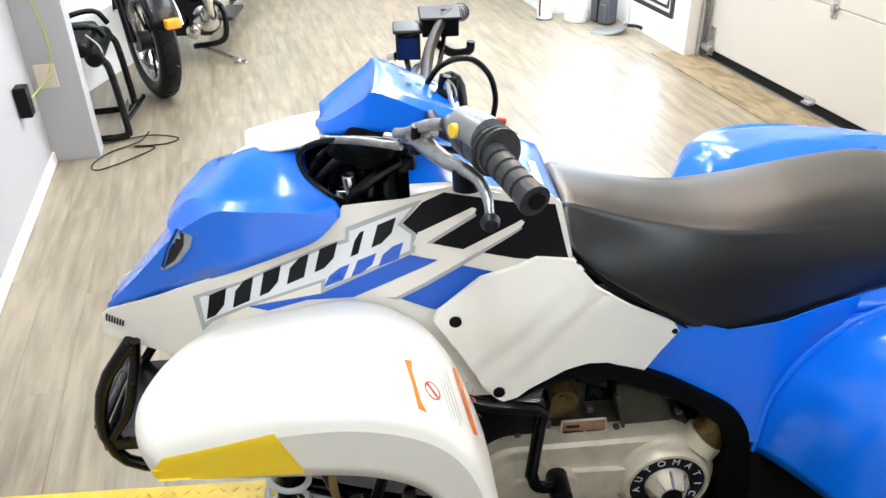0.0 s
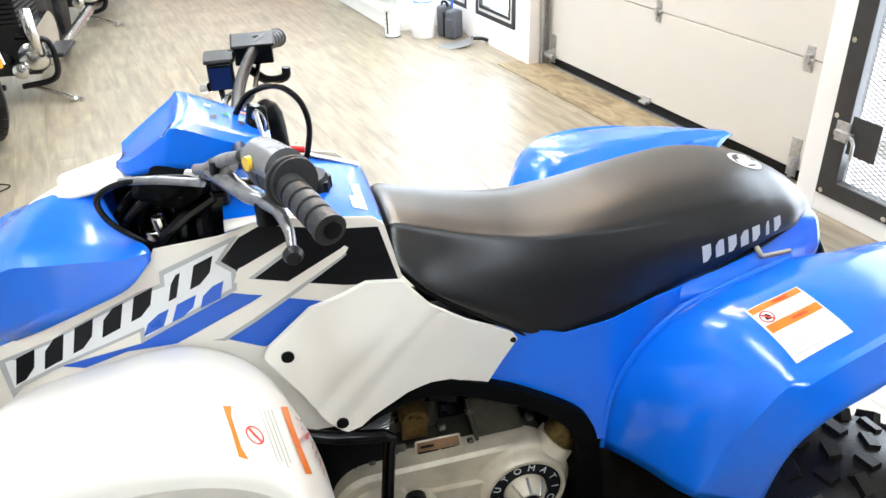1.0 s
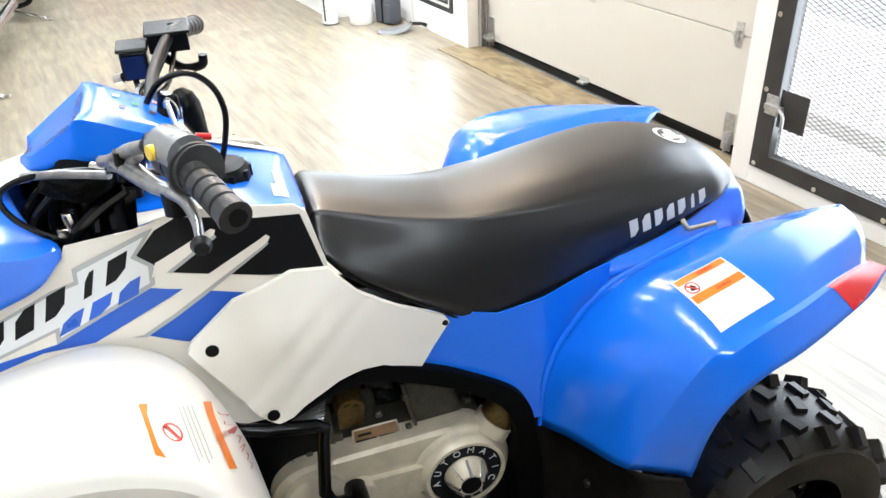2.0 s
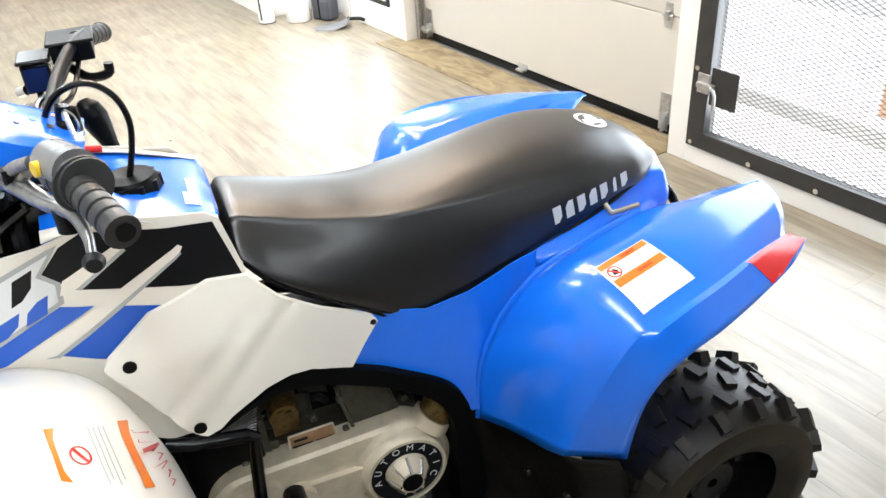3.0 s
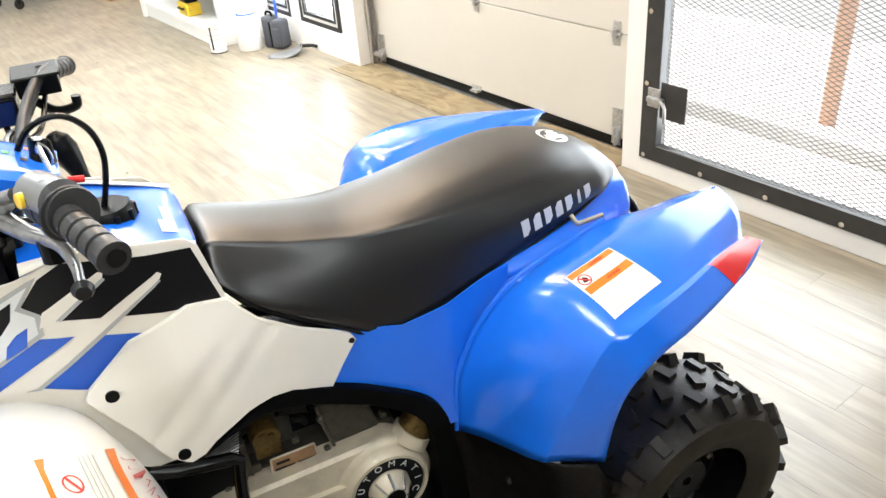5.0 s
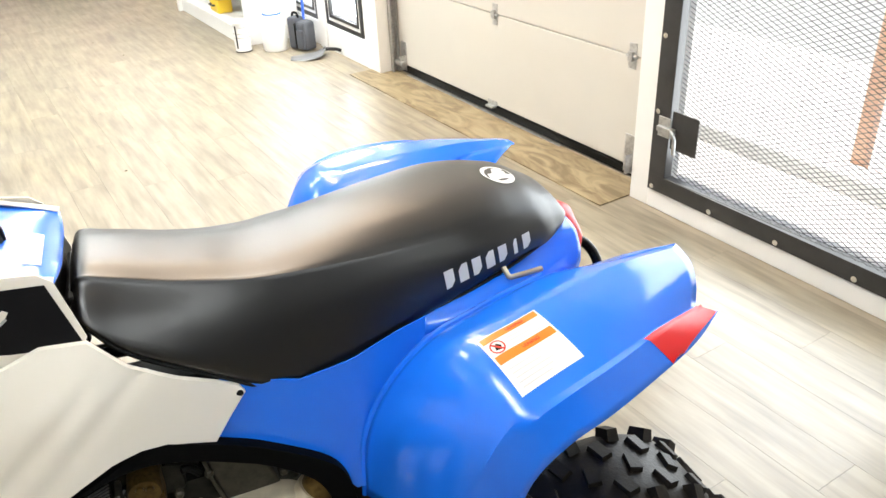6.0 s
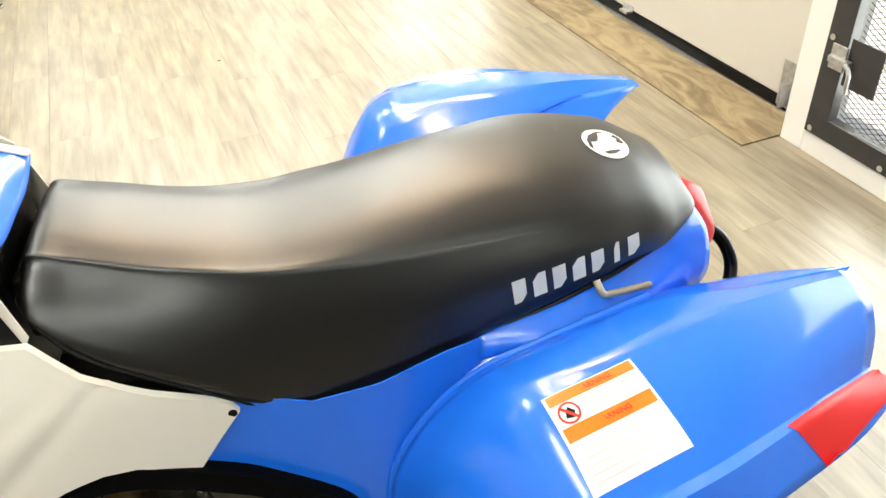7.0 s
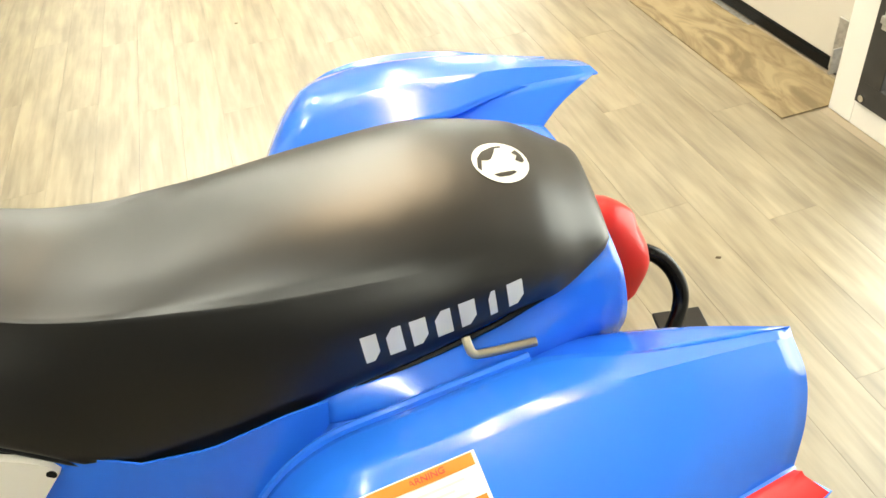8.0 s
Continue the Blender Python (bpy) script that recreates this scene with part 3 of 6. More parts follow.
SEAT_T = tree((V, F[:-2]))
# hem cord along both lower edges
for s in (-1, 1):
    hem = [Vector((u, -(lerp(HEM_W, u) - 0.004), lerp(HEM_Z, u) + 0.001)) for u in np.linspace(0.13, 0.90, 30)]
    hem = hem if s < 0 else [Vector((p.x, 2 * lerp(SEAT_MID, p.x) - p.y, p.z)) for p in hem]
    put("hem", mesh_of("hem", *tube(hem, 0.0035, 6, 2)), BLACKP, seat)
# maker's marks on the seat as plain shapes
def slotted(a0, a1, k, lean):
    """Outline of a plain slanting block with one corner cut off, low or high by turns."""
    w = (a1 - a0) * .45
    p = [(a0, 0), (a1 - w, 0), (a1, .3), (a1, 1), (a0, 1)] if k % 2 == 0 else [(a0, 0), (a1, 0), (a1, 1), (a0 + w, 1), (a0, .7)]
    return [(a + lean * b, b) for a, b in p]


SEAT_MARK = [(.698, -.152, .781), (.880, -.115, .809), (.874, -.108, .832), (.690, -.142, .810)]
for i in range(7):
    a = i * 0.146
    spans = (a + .03, a + .075) if i == 5 else (a, a + .096)
    put("mark", mesh_of("mark", *drape(slotted(*spans, i, .03), SEAT_MARK, SEAT_T, (0, 1, -.5), 0.001, 0.25)), SEATMARK, seat, "pale grey printed maker's mark")
LOGO_C = [(.845, .072, .95), (.841, -.012, .95), (.911, -.014, .95), (.915, .070, .95)]
emblem = put("round_mark", mesh_of("round_mark", *drape(ring(.5, .5, .47, .47), LOGO_C, SEAT_T, (0, 0, -1), 0.0010, 0.12)), DECALW, seat, "white round emblem printed on the seat")
for q in ([(.69, .11), (.47, .12), (.30, .21), (.32, .41), (.47, .35), (.51, .29), (.52, .19), (.76, .17)], [(.30, .21), (.17, .38), (.12, .54), (.17, .55), (.20, .44), (.32, .41)],
          [(.28, .71), (.20, .78), (.30, .86), (.44, .90), (.50, .87), (.46, .75), (.35, .79)], [(.82, .35), (.76, .48), (.70, .70), (.73, .74), (.82, .60), (.86, .44)]):
    put("emblem_gap", mesh_of("emblem_gap", *drape(q, LOGO_C, SEAT_T, (0, 0, -1), 0.0016, 0.12)), VINYL, seat)

# rear fenders with their flared lips
REAR = [
    [(0.5, 0.205, 0.42), (0.525, 0.265, 0.437), (0.545, 0.32, 0.448), (0.562, 0.372, 0.458), (0.577, 0.405, 0.467), (0.593, 0.417, 0.471), (0.677, 0.455, 0.461)],
    [(0.515, 0.2, 0.55), (0.54, 0.27, 0.58), (0.555, 0.32, 0.592), (0.585, 0.385, 0.602), (0.616, 0.43, 0.595), (0.633, 0.442, 0.591), (0.68, 0.475, 0.575)],
    [(0.565, 0.2, 0.65), (0.585, 0.268, 0.686), (0.6, 0.32, 0.697), (0.624, 0.395, 0.698), (0.645, 0.445, 0.675), (0.664, 0.457, 0.673), (0.701, 0.487, 0.648)],
    [(0.64, 0.2, 0.72), (0.66, 0.272, 0.764), (0.671, 0.32, 0.773), (0.683, 0.395, 0.760), (0.682, 0.452, 0.732), (0.701, 0.464, 0.731), (0.755, 0.49, 0.696)],
]
REAR += [
    [(0.74, 0.2, 0.76), (0.765, 0.277, 0.791), (0.77, 0.32, 0.788), (0.765, 0.395, 0.774), (0.748, 0.447, 0.755), (0.762, 0.459, 0.757), (0.828, 0.48, 0.716)],
    [(0.87, 0.175, 0.775), (0.882, 0.252, 0.802), (0.88, 0.32, 0.798), (0.868, 0.375, 0.785), (0.842, 0.425, 0.765), (0.854, 0.437, 0.769), (0.924, 0.45, 0.729)],
    [(1, 0.195, 0.785), (1.01, 0.232, 0.802), (1.012, 0.27, 0.798), (0.992, 0.330, 0.785), (0.964, 0.380, 0.764), (0.968, 0.392, 0.768), (1.029, 0.408, 0.738)],
    [(1.14, 0.19, 0.783), (1.134, 0.208, 0.788), (1.130, 0.25, 0.779), (1.114, 0.290, 0.762), (1.094, 0.320, 0.737), (1.091, 0.332, 0.742), (1.113, 0.354, 0.741)],
]
REARG = join(*[patch(near([r[i:j] for r in REAR]), 6, 5) for i, j in ((0, 2), (1, 5), (4, 6), (5, 7))])
rear = put("rear_fender", mesh_of("rear_fender", *REARG, angle=24), BLUE, atv, "glossy blue plastic rear fender with a warning sticker", thick=0.004)
put("rear_fender", mesh_of("rear_fender", [across(v) for v in REARG[0]], REARG[1], angle=24), BLUE, atv, "glossy blue plastic rear fender", thick=0.004)
REAR_T = tree(REARG)
put("ridge", mesh_of("ridge", *tube([(r[0][0], -r[0][1] + .003, r[0][2]) for r in REAR[:6]], .0065, 8, 6)), BLUE, rear)
# warning sticker: backing, two orange bars, a red ring and lines too small to read
STK = [(.704, -.428, .749), (.820, -.403, .767), (.795, -.287, .791), (.683, -.309, .772)]
DN = (0, 0.35, -1)
sticker = put("sticker", mesh_of("sticker", *drape(UNIT, STK, REAR_T, DN, 0.0010)), DECALW, rear, "white warning sticker with orange bars")
for q in (strip(.03, .97, .88, .985), strip(.03, .97, .50, .64)):
    put("bar", mesh_of("bar", *drape(q, STK, REAR_T, DN, 0.0016)), DECALO, sticker, "orange bar")
put("warning_ring", mesh_of("warning_ring", *join(*[drape(q, STK, REAR_T, DN, 0.0017, 0.2) for q in ring_band(.17, .76, .11, .11, .02, 16)],
    drape([(.09, .83), (.11, .85), (.25, .69), (.23, .67)], STK, REAR_T, DN, 0.0017))), DECALR, sticker, "red prohibition ring")
put("figure", mesh_of("figure", *drape([(.12, .72), (.2, .70), (.23, .76), (.18, .82), (.14, .78)], STK, REAR_T, DN, 0.0015)), DECALB, sticker)
for k in range(5):
    b = 0.08 + 0.075 * k
    put("line", mesh_of("line", *drape(strip(.08, .55 + .07 * (k % 3), b, b + .02), STK, REAR_T, DN, 0.0016)), DECALP, sticker)
for k in range(3):
    b = 0.68 + 0.06 * k
    put("line", mesh_of("line", *drape(strip(.36, .85 - .1 * (k % 2), b, b + .018), STK, REAR_T, DN, 0.0016)), DECALP, sticker)
for b in (.93, .57):
    hit = quad(STK, .53, b)
    p, n, _, _ = REAR_T.ray_cast(hit - Vector(DN).normalized() * .2, Vector(DN).normalized())
    n = n if n.z > 0 else -n
    r = (Vector(STK[1]) - Vector(STK[0]))
    lettered("WARNING", 0.0095, DECALR, sticker, basis(p + n * .002, r, n.cross(r)))
RED = [(0.965, -0.440, 0.744), (1.112, -0.355, 0.7455), (1.092, -0.326, 0.746), (0.925, -0.402, 0.752)]
put("reflector", mesh_of("reflector", *drape([(.02, .02), (.98, .03), (.98, .97), (.5, .97), (.02, .97)], RED, REAR_T, (0, 0, -1), 0.0018)), REDL, rear, "red reflector on the fender lip")

# tail under the seat, between the fenders
TAIL = [
    [(.63, .155, .69), (.63, .165, .710), (.63, .155, .732), (.63, .12, .742), (.63, 0, .742)],
    [(.76, .185, .735), (.76, .185, .75), (.76, .160, .765), (.76, .12, .775), (.76, 0, .78)],
    [(.86, .150, .70), (.86, .150, .745), (.86, .130, .775), (.86, .10, .80), (.86, 0, .80)],
    [(.94, .105, .695), (.945, .108, .735), (.95, .10, .775), (.95, .085, .805), (.955, 0, .805)],
    [(.995, .085, .69), (1.00, .09, .73), (1.00, .085, .77), (.995, .07, .80), (.99, 0, .805)],
]
tl = [both(r) for r in TAIL]
put("tail_body", mesh_of("tail_body", *patch(tl, 5, 4), angle=60), BLUE, atv, "blue plastic tail under the seat", thick=0.004)
for s in (-1, 1):
    V, F = patch([[(.61, -.156, .700), (.63, -.185, .696), (.640, -.203, .716)], [(.68, -.154, .728), (.69, -.185, .722), (.69, -.206, .742)], [(.74, -.155, .748), (.745, -.185, .744), (.75, -.208, .764)], [(.84, -.135, .742), (.85, -.175, .748), (.87, -.206, .778)], [(.91, -.105, .720), (.96, -.150, .752), (1.0, -.200, .787)], [(.96, -.09, .705), (1.05, -.15, .760), (1.138, -.192, .785)]], 5, 4)
    if s > 0:
        V = [across(v) for v in V]
    put("deck", mesh_of("deck", V, F), BLUE, atv, "blue ledge between seat and fender", thick=0.003)
TLR = [
    [(.975, .10, .685), (.985, .105, .735), (.98, .085, .785), (.975, 0, .800)],
    [(1.015, .085, .672), (1.025, .090, .73), (1.012, .07, .785), (1.01, 0, .802)],
    [(1.040, .06, .675), (1.052, .065, .725), (1.036, .05, .772), (1.034, 0, .790)],
    [(1.050, .02, .680), (1.060, .02, .725), (1.044, .02, .768), (1.042, 0, .780)],
]
tr_ = [[Vector((a, .028 - b * .55, c)) for a, b, c in r[:-1]] + [Vector((a, .028 + b * .55, c)) for a, b, c in reversed(r)] for r in TLR]
V, F = patch(tr_, 4, 4)
n = len(spline(tr_[0], 4))
F += [tuple(range(n)), tuple(range(len(V) - n, len(V)))]
put("tail_lamp", mesh_of("tail_lamp", V, F), REDL, atv, "glossy red tail lamp lens")
put("grab_bar", mesh_of("grab_bar", *tube([(.90, -.085, .580), (1.00, -.065, .578), (1.065, -.035, .585), (1.108, .01, .610), (1.112, .035, .645), (1.085, .055, .680), (1.03, .075, .690), (.95, .10, .680)], 0.011, 12, 5)), GLOSSB, atv, "black tubular rear grab bar")
put("rear_bracket", mesh_of("rear_bracket", *join(box(1.09, 1.16, .0, .06, .555, .562), tube([(1.08, .0, .57), (1.15, .0, .565)], .009, 8))), DARKM, atv, bevel=0.002)
LATCHM = mat("dull_plated_rod", (0.45, 0.40, 0.30), 0.38, metal=0.7, vary=0.15, scale=30)
put("seat_latch", mesh_of("seat_latch", *tube([(.806, -.150, .797), (.808, -.158, .790), (.812, -.162, .783), (.824, -.161, .780), (.881, -.152, .776)], 0.0050, 10, 4)), LATCHM, atv, "bent bright steel latch rod")
put("seat_stud", mesh_of("seat_stud", *lathe([(.006, -.168), (.006, -.15)], 12, "y", (.324, .006, .688))), BLACKP, atv)

# body sides
SIDE_V = [(-0.72, 0.03), (-0.66, 0.06), (-0.58, 0.095), (-0.50, 0.118), (-0.26, 0.148), (-0.12, 0.165), (0.03, 0.165), (0.135, 0.146), (0.33, 0.128), (0.50, 0.150), (0.9, 0.155)]


def side(u, z, off=0.0, s=-1):
    p = Vector((u, -(lerp(SIDE_V, u) + (0.85 - z) * 0.14 + off), z))
    return p if s < 0 else across(p)


def on_side(poly, off=0.0, s=-1, step=0.02):
    return sheet(poly, lambda a, b: side(a, b, off, s), step)


def rounded(poly, n=3):
    return [(p.x, p.y) for p in spline([(a, b, 0) for a, b in poly], n, True)]


WHITE_SIDE = [(-.720, .701), (-.718, .678), (-.66, .676), (-.45, .66), (-.2, .68), (-.05, .60), (.02, .60), (.10, .80), (.13, .852), (.108, .948), (.09, .965), (-.06, .998), (-.15, .972), (-.250, .960), (-.262, .936), (-.296, .913), (-.355, .885), (-.415, .859), (-.487, .829), (-.552, .801), (-.622, .768), (-.699, .732), (-.713, .719)]
BLUE_SIDE = [(.262, .606), (.300, .725), (.38, .695), (.424, .685), (.518, .705), (.60, .735), (.65, .748), (.645, .715), (.585, .645), (.55, .545), (.535, .45), (.487, .445), (.450, .495), (.40, .540), (.34, .572)]
KNEE = [(-.111, .776), (-.102, .790), (-.03, .838), (.003, .845), (.066, .861), (.128, .849), (.172, .798), (.24, .750), (.324, .702), (.333, .688), (.269, .615), (.199, .650), (.161, .657), (.116, .654), (.076, .643), (.05, .633), (.029, .620), (.006, .614), (-.012, .623), (-.030, .645), (-.06, .70)]
for s in (-1, 1):
    sp = put("side_panel", mesh_of("side_panel", *thicken(on_side(WHITE_SIDE, 0, s), (0, -s * .003, 0))), WHITE, atv, "white plastic front side panel with dark and blue graphics")
    put("rear_side_panel", mesh_of("rear_side_panel", *thicken(on_side(BLUE_SIDE, 0.001, s), (0, -s * .003, 0))), BLUE, atv, "blue plastic panel under the seat")


    def knee(u, z, s=s):
        d = 0.010 + 0.028 * max(0, min(1, (0.862 - z) / 0.1)) * max(0, min(1, (0.30 - u) / 0.22))
        groove = 0.005 * math.exp(-(((u - .02) * .62 - (z - .70) * .78 + .012) / 0.011) ** 2) * (1 if .60 < z < .79 else 0)
        groove2 = 0.004 * math.exp(-(((u - .10) * .62 - (z - .70) * .78 + .012) / 0.010) ** 2) * (1 if .62 < z < .78 else 0)
        return side(u, z, d - groove - groove2, s)
    kp = put("knee_panel", mesh_of("knee_panel", *thicken(sheet(KNEE, knee, 0.012), (0, -s * .010, 0))), WHITE, atv, "white plastic knee panel with two screw holes")
    for u, z in ((-.075, .774), (-.002, .632)):
        p = Vector(knee(u, z))
        put("screw_hole", mesh_of("screw_hole", *lathe([(.0105, -.002), (.0105, .0015), (.008, .0015), (.0075, -.0005)], 16, "y", p + Vector((0, s * .002, 0)))), BLACKP, kp, "dark recessed screw")
    if s < 0:
        side_near, knee_near = sp, kp


def decal(name, poly, material, off=0.0015, label="", parent=None):
    return put(name, mesh_of(name, *on_side(poly, off, -1, 0.03)), material, parent or side_near, label)


decal("black_graphic", [(-.154, .932), (-.121, .968), (-.086, .983), (.014, .963), (.097, .948), (.124, .845), (.097, .851), (.055, .857), (-.047, .881), (-.117, .899)], DECALB, 0.0012, "dark charcoal side graphic")
decal("blue_graphic", [(-.170, .799), (-.066, .857), (.016, .834), (-.107, .776)], DECALBL, 0.0012, "blue side graphic")
decal("blue_graphic", [(-.428, .777), (-.392, .770), (-.322, .792), (-.244, .798), (-.099, .867), (-.145, .877), (-.299, .804)], DECALBL, 0.0012, "blue side graphic")
decal("pale_stripe", [(-.242, .798), (-.099, .864), (.039, .930), (.045, .925), (.040, .918), (-.066, .859), (-.172, .800), (-.186, .799)], WHITE, 0.0024, "pale slanting stripe")
decal("stripe_edge", [(-.188, .798), (-.066, .862), (.038, .920), (.041, .914), (-.062, .853), (-.168, .795)], DECALG, 0.0018)
decal("pale_stripe", [(-.140, .894), (-.130, .917), (-.041, .956), (-.034, .953), (-.037, .946), (-.117, .899)], WHITE, 0.0024, "pale slanting stripe")
decal("stripe_edge", [(-.117, .901), (-.037, .946), (-.034, .941), (-.110, .896)], DECALG, 0.0018)
# product mark as plain shapes: grey shield, black and blue blocks
decal("mark_shield", [(-.521, .794), (-.493, .805), (-.427, .827), (-.414, .835), (-.286, .893), (-.250, .904), (-.248, .924), (-.137, .968), (-.121, .973), (-.154, .932), (-.133, .915), (-.137, .882), (-.299, .804), (-.296, .825), (-.434, .774), (-.492, .748), (-.513, .727)], DECALG, 0.0020, "silver outlined name graphic")
decal("mark_face", [(-.509, .793), (-.427, .822), (-.414, .830), (-.286, .887), (-.244, .899), (-.242, .918), (-.137, .961), (-.163, .930), (-.141, .913), (-.144, .886), (-.290, .815), (-.288, .833), (-.434, .780), (-.492, .755), (-.506, .745)], DECALW, 0.0024)
MARK = [(-.502, .752), (-.166, .909), (-.160, .945), (-.497, .796)]


def in_mark(poly, c=MARK):
    out = []
    for a, b in poly:
        p = quad([(x, y, 0) for x, y in c], a, b)
        out.append((p.x, p.y))
    return out


for i in range(7):
    a = i * 0.146
    spans = (a + .04, a + .080) if i == 5 else (a, a + .092)
    put("mark_block", mesh_of("mark_block", *on_side(in_mark(slotted(*spans, i, .02)), .0028, -1, .03)), DECALB, side_near)
MARK2 = [(-.292, .817), (-.153, .875), (-.148, .903), (-.281, .845)]
for i in range(3):
    a = i * .34
    put("mark_block", mesh_of("mark_block", *on_side(in_mark(slotted(a, a + .24, i + 1, .03), MARK2), .0028, -1, .03)), DECALBL, side_near)
NB = [(-.708, .706), (-.668, .704), (-.664, .720), (-.704, .726)]
for i in range(7):
    put("nose_mark", mesh_of("nose_mark", *on_side(in_mark(strip(i * .14, i * .14 + .09, .1, .9, .03), NB), .0015, -1, .03)), DECALB, side_near)

# nose cowl with its headlights
NOSE = [
    [(-0.704, 0.044, 0.726), (-0.701, 0.043, 0.736), (-0.695, 0.040, 0.740), (-0.692, 0.035, 0.741), (-0.69, 0.030, 0.740)],
    [(-0.624, 0.078, 0.764), (-0.630, 0.073, 0.806), (-0.624, 0.055, 0.814), (-0.620, 0.038, 0.818), (-0.618, 0.026, 0.819)],
    [(-0.556, 0.104, 0.796), (-0.558, 0.099, 0.883), (-0.555, 0.070, 0.890), (-0.553, 0.045, 0.893), (-0.552, 0.022, 0.893)],
    [(-0.543, 0.108, 0.802), (-0.545, 0.104, 0.893), (-0.546, 0.072, 0.899), (-0.546, 0.045, 0.901), (-0.546, 0.022, 0.901)],
    [(-0.538, 0.109, 0.804), (-0.536, 0.108, 0.902), (-0.553, 0.076, 0.910), (-0.556, 0.046, 0.916), (-0.556, 0.022, 0.917)],
    [(-0.520, 0.114, 0.812), (-0.515, 0.115, 0.922), (-0.528, 0.080, 0.940), (-0.536, 0.048, 0.940), (-0.538, 0.021, 0.938)],
]
NOSE += [
    [(-0.488, 0.122, 0.826), (-0.490, 0.128, 0.942), (-0.499, 0.090, 0.965), (-0.501, 0.055, 0.963), (-0.503, 0.020, 0.960)],
    [(-0.448, 0.132, 0.842), (-0.451, 0.142, 0.965), (-0.452, 0.111, 0.972), (-0.450, 0.065, 0.989), (-0.450, 0.018, 0.998)],
    [(-0.412, 0.139, 0.857), (-0.410, 0.150, 0.966), (-0.408, 0.119, 0.974), (-0.405, 0.072, 0.999), (-0.402, 0.015, 1.018)],
    [(-0.354, 0.148, 0.882), (-0.344, 0.154, 0.964), (-0.345, 0.121, 0.978), (-0.350, 0.080, 1.002), (-0.358, 0.012, 1.027)],
    [(-0.294, 0.154, 0.910), (-0.290, 0.152, 0.959), (-0.291, 0.122, 0.970), (-0.312, 0.085, 0.992), (-0.335, 0.010, 1.022)],
    [(-0.254, 0.150, 0.950), (-0.252, 0.147, 0.964), (-0.257, 0.131, 0.964), (-0.296, 0.088, 0.982), (-0.325, 0.008, 1.012)],
]
nr = [near([r])[0] + [(a, 2 * -r[-1][1] + b, c) for a, b, c in reversed(r[:-1])] for r in NOSE]
NOSEG = join(*[patch([q[i:j] for q in rows_], 5, 4) for rows_ in (nr[:4], nr[3:5], nr[4:]) for i, j in ((0, 2), (1, 3), (2, 7), (6, 8), (7, 9))])
nose = put("nose_cowl", mesh_of("nose_cowl", *NOSEG, angle=22), BLUE, atv, "glossy blue front cowl", thick=0.003)
NOSE_T = tree(NOSEG)
HLP = [(-.520, .920), (-.497, .913), (-.507, .887), (-.534, .855), (-.567, .833), (-.573, .838), (-.549, .878)]
for s in (-1, 1):
    HL = [(-.58, s * .1, .83), (-.48, s * .1, .83), (-.48, s * .1, .93), (-.58, s * .1, .93)]
    lens = [((a + .58) / .1, (b - .83) / .1) for a, b in HLP]
    put("headlight", mesh_of("headlight", *drape(lens, HL, NOSE_T, (0, -s, 0), .0012, .1)), LENS, nose, "clear headlight lens")
    # flat patch over the lens; the shade of a recess is in its colour
    shade = [(.60, .88), (.76, .84), (.70, .60), (.45, .28), (.16, .07), (.10, .10), (.32, .50)]
    put("headlight_shade", mesh_of("headlight_shade", *drape([(a * .86 + .01, b * .98 + .02) for a, b in shade], HL, NOSE_T, (0, -s, 0), .0018, .1)), DARKM, nose, "flat dark patch painting a recess's shade on the lens")
    put("headlight_rim", mesh_of("headlight_rim", *tube([p for p in drape(lens, HL, NOSE_T, (0, -s, 0), .001, 5.0)[0]], .0022, 6, 0, True)), BLUE, nose)

hood = [[(-.440, .010, 1.000), (-.440, 0, 1.002)], [(-.410, .022, 1.012), (-.410, 0, 1.016)], [(-.385, .032, 1.020), (-.385, 0, 1.026)], [(-.355, .045, 1.024), (-.355, 0, 1.033)], [(-.27, .06, 1.045), (-.27, 0, 1.055)]]
hr = [r[:-1] + [(a, -b, c) for a, b, c in reversed(r)] for r in near(hood)]
put("hood_strip", mesh_of("hood_strip", *patch(hr, 4, 4)), WHITE, atv, "white centre strip of the hood", thick=0.004)

# front fenders
FRONT = [
    [(-0.46, 0.13, 0.745), (-0.5, 0.22, 0.775), (-0.53, 0.29, 0.783), (-0.55, 0.36, 0.778), (-0.552, 0.4, 0.762), (-0.545, 0.425, 0.738), (-0.535, 0.435, 0.715), (-0.528, 0.437, 0.688)],
    [(-0.36, 0.15, 0.775), (-0.37, 0.22, 0.798), (-0.38, 0.29, 0.812), (-0.39, 0.36, 0.812), (-0.39, 0.4, 0.8), (-0.388, 0.425, 0.775), (-0.385, 0.436, 0.748), (-0.385, 0.438, 0.68)],
    [(-0.245, 0.16, 0.795), (-0.25, 0.22, 0.812), (-0.25, 0.29, 0.822), (-0.25, 0.36, 0.818), (-0.25, 0.4, 0.805), (-0.25, 0.425, 0.782), (-0.25, 0.436, 0.758), (-0.25, 0.438, 0.672)],
    [(-0.155, 0.18, 0.77), (-0.15, 0.22, 0.785), (-0.145, 0.29, 0.796), (-0.14, 0.36, 0.79), (-0.138, 0.4, 0.772), (-0.138, 0.425, 0.752), (-0.142, 0.436, 0.73), (-0.165, 0.438, 0.645)],
]
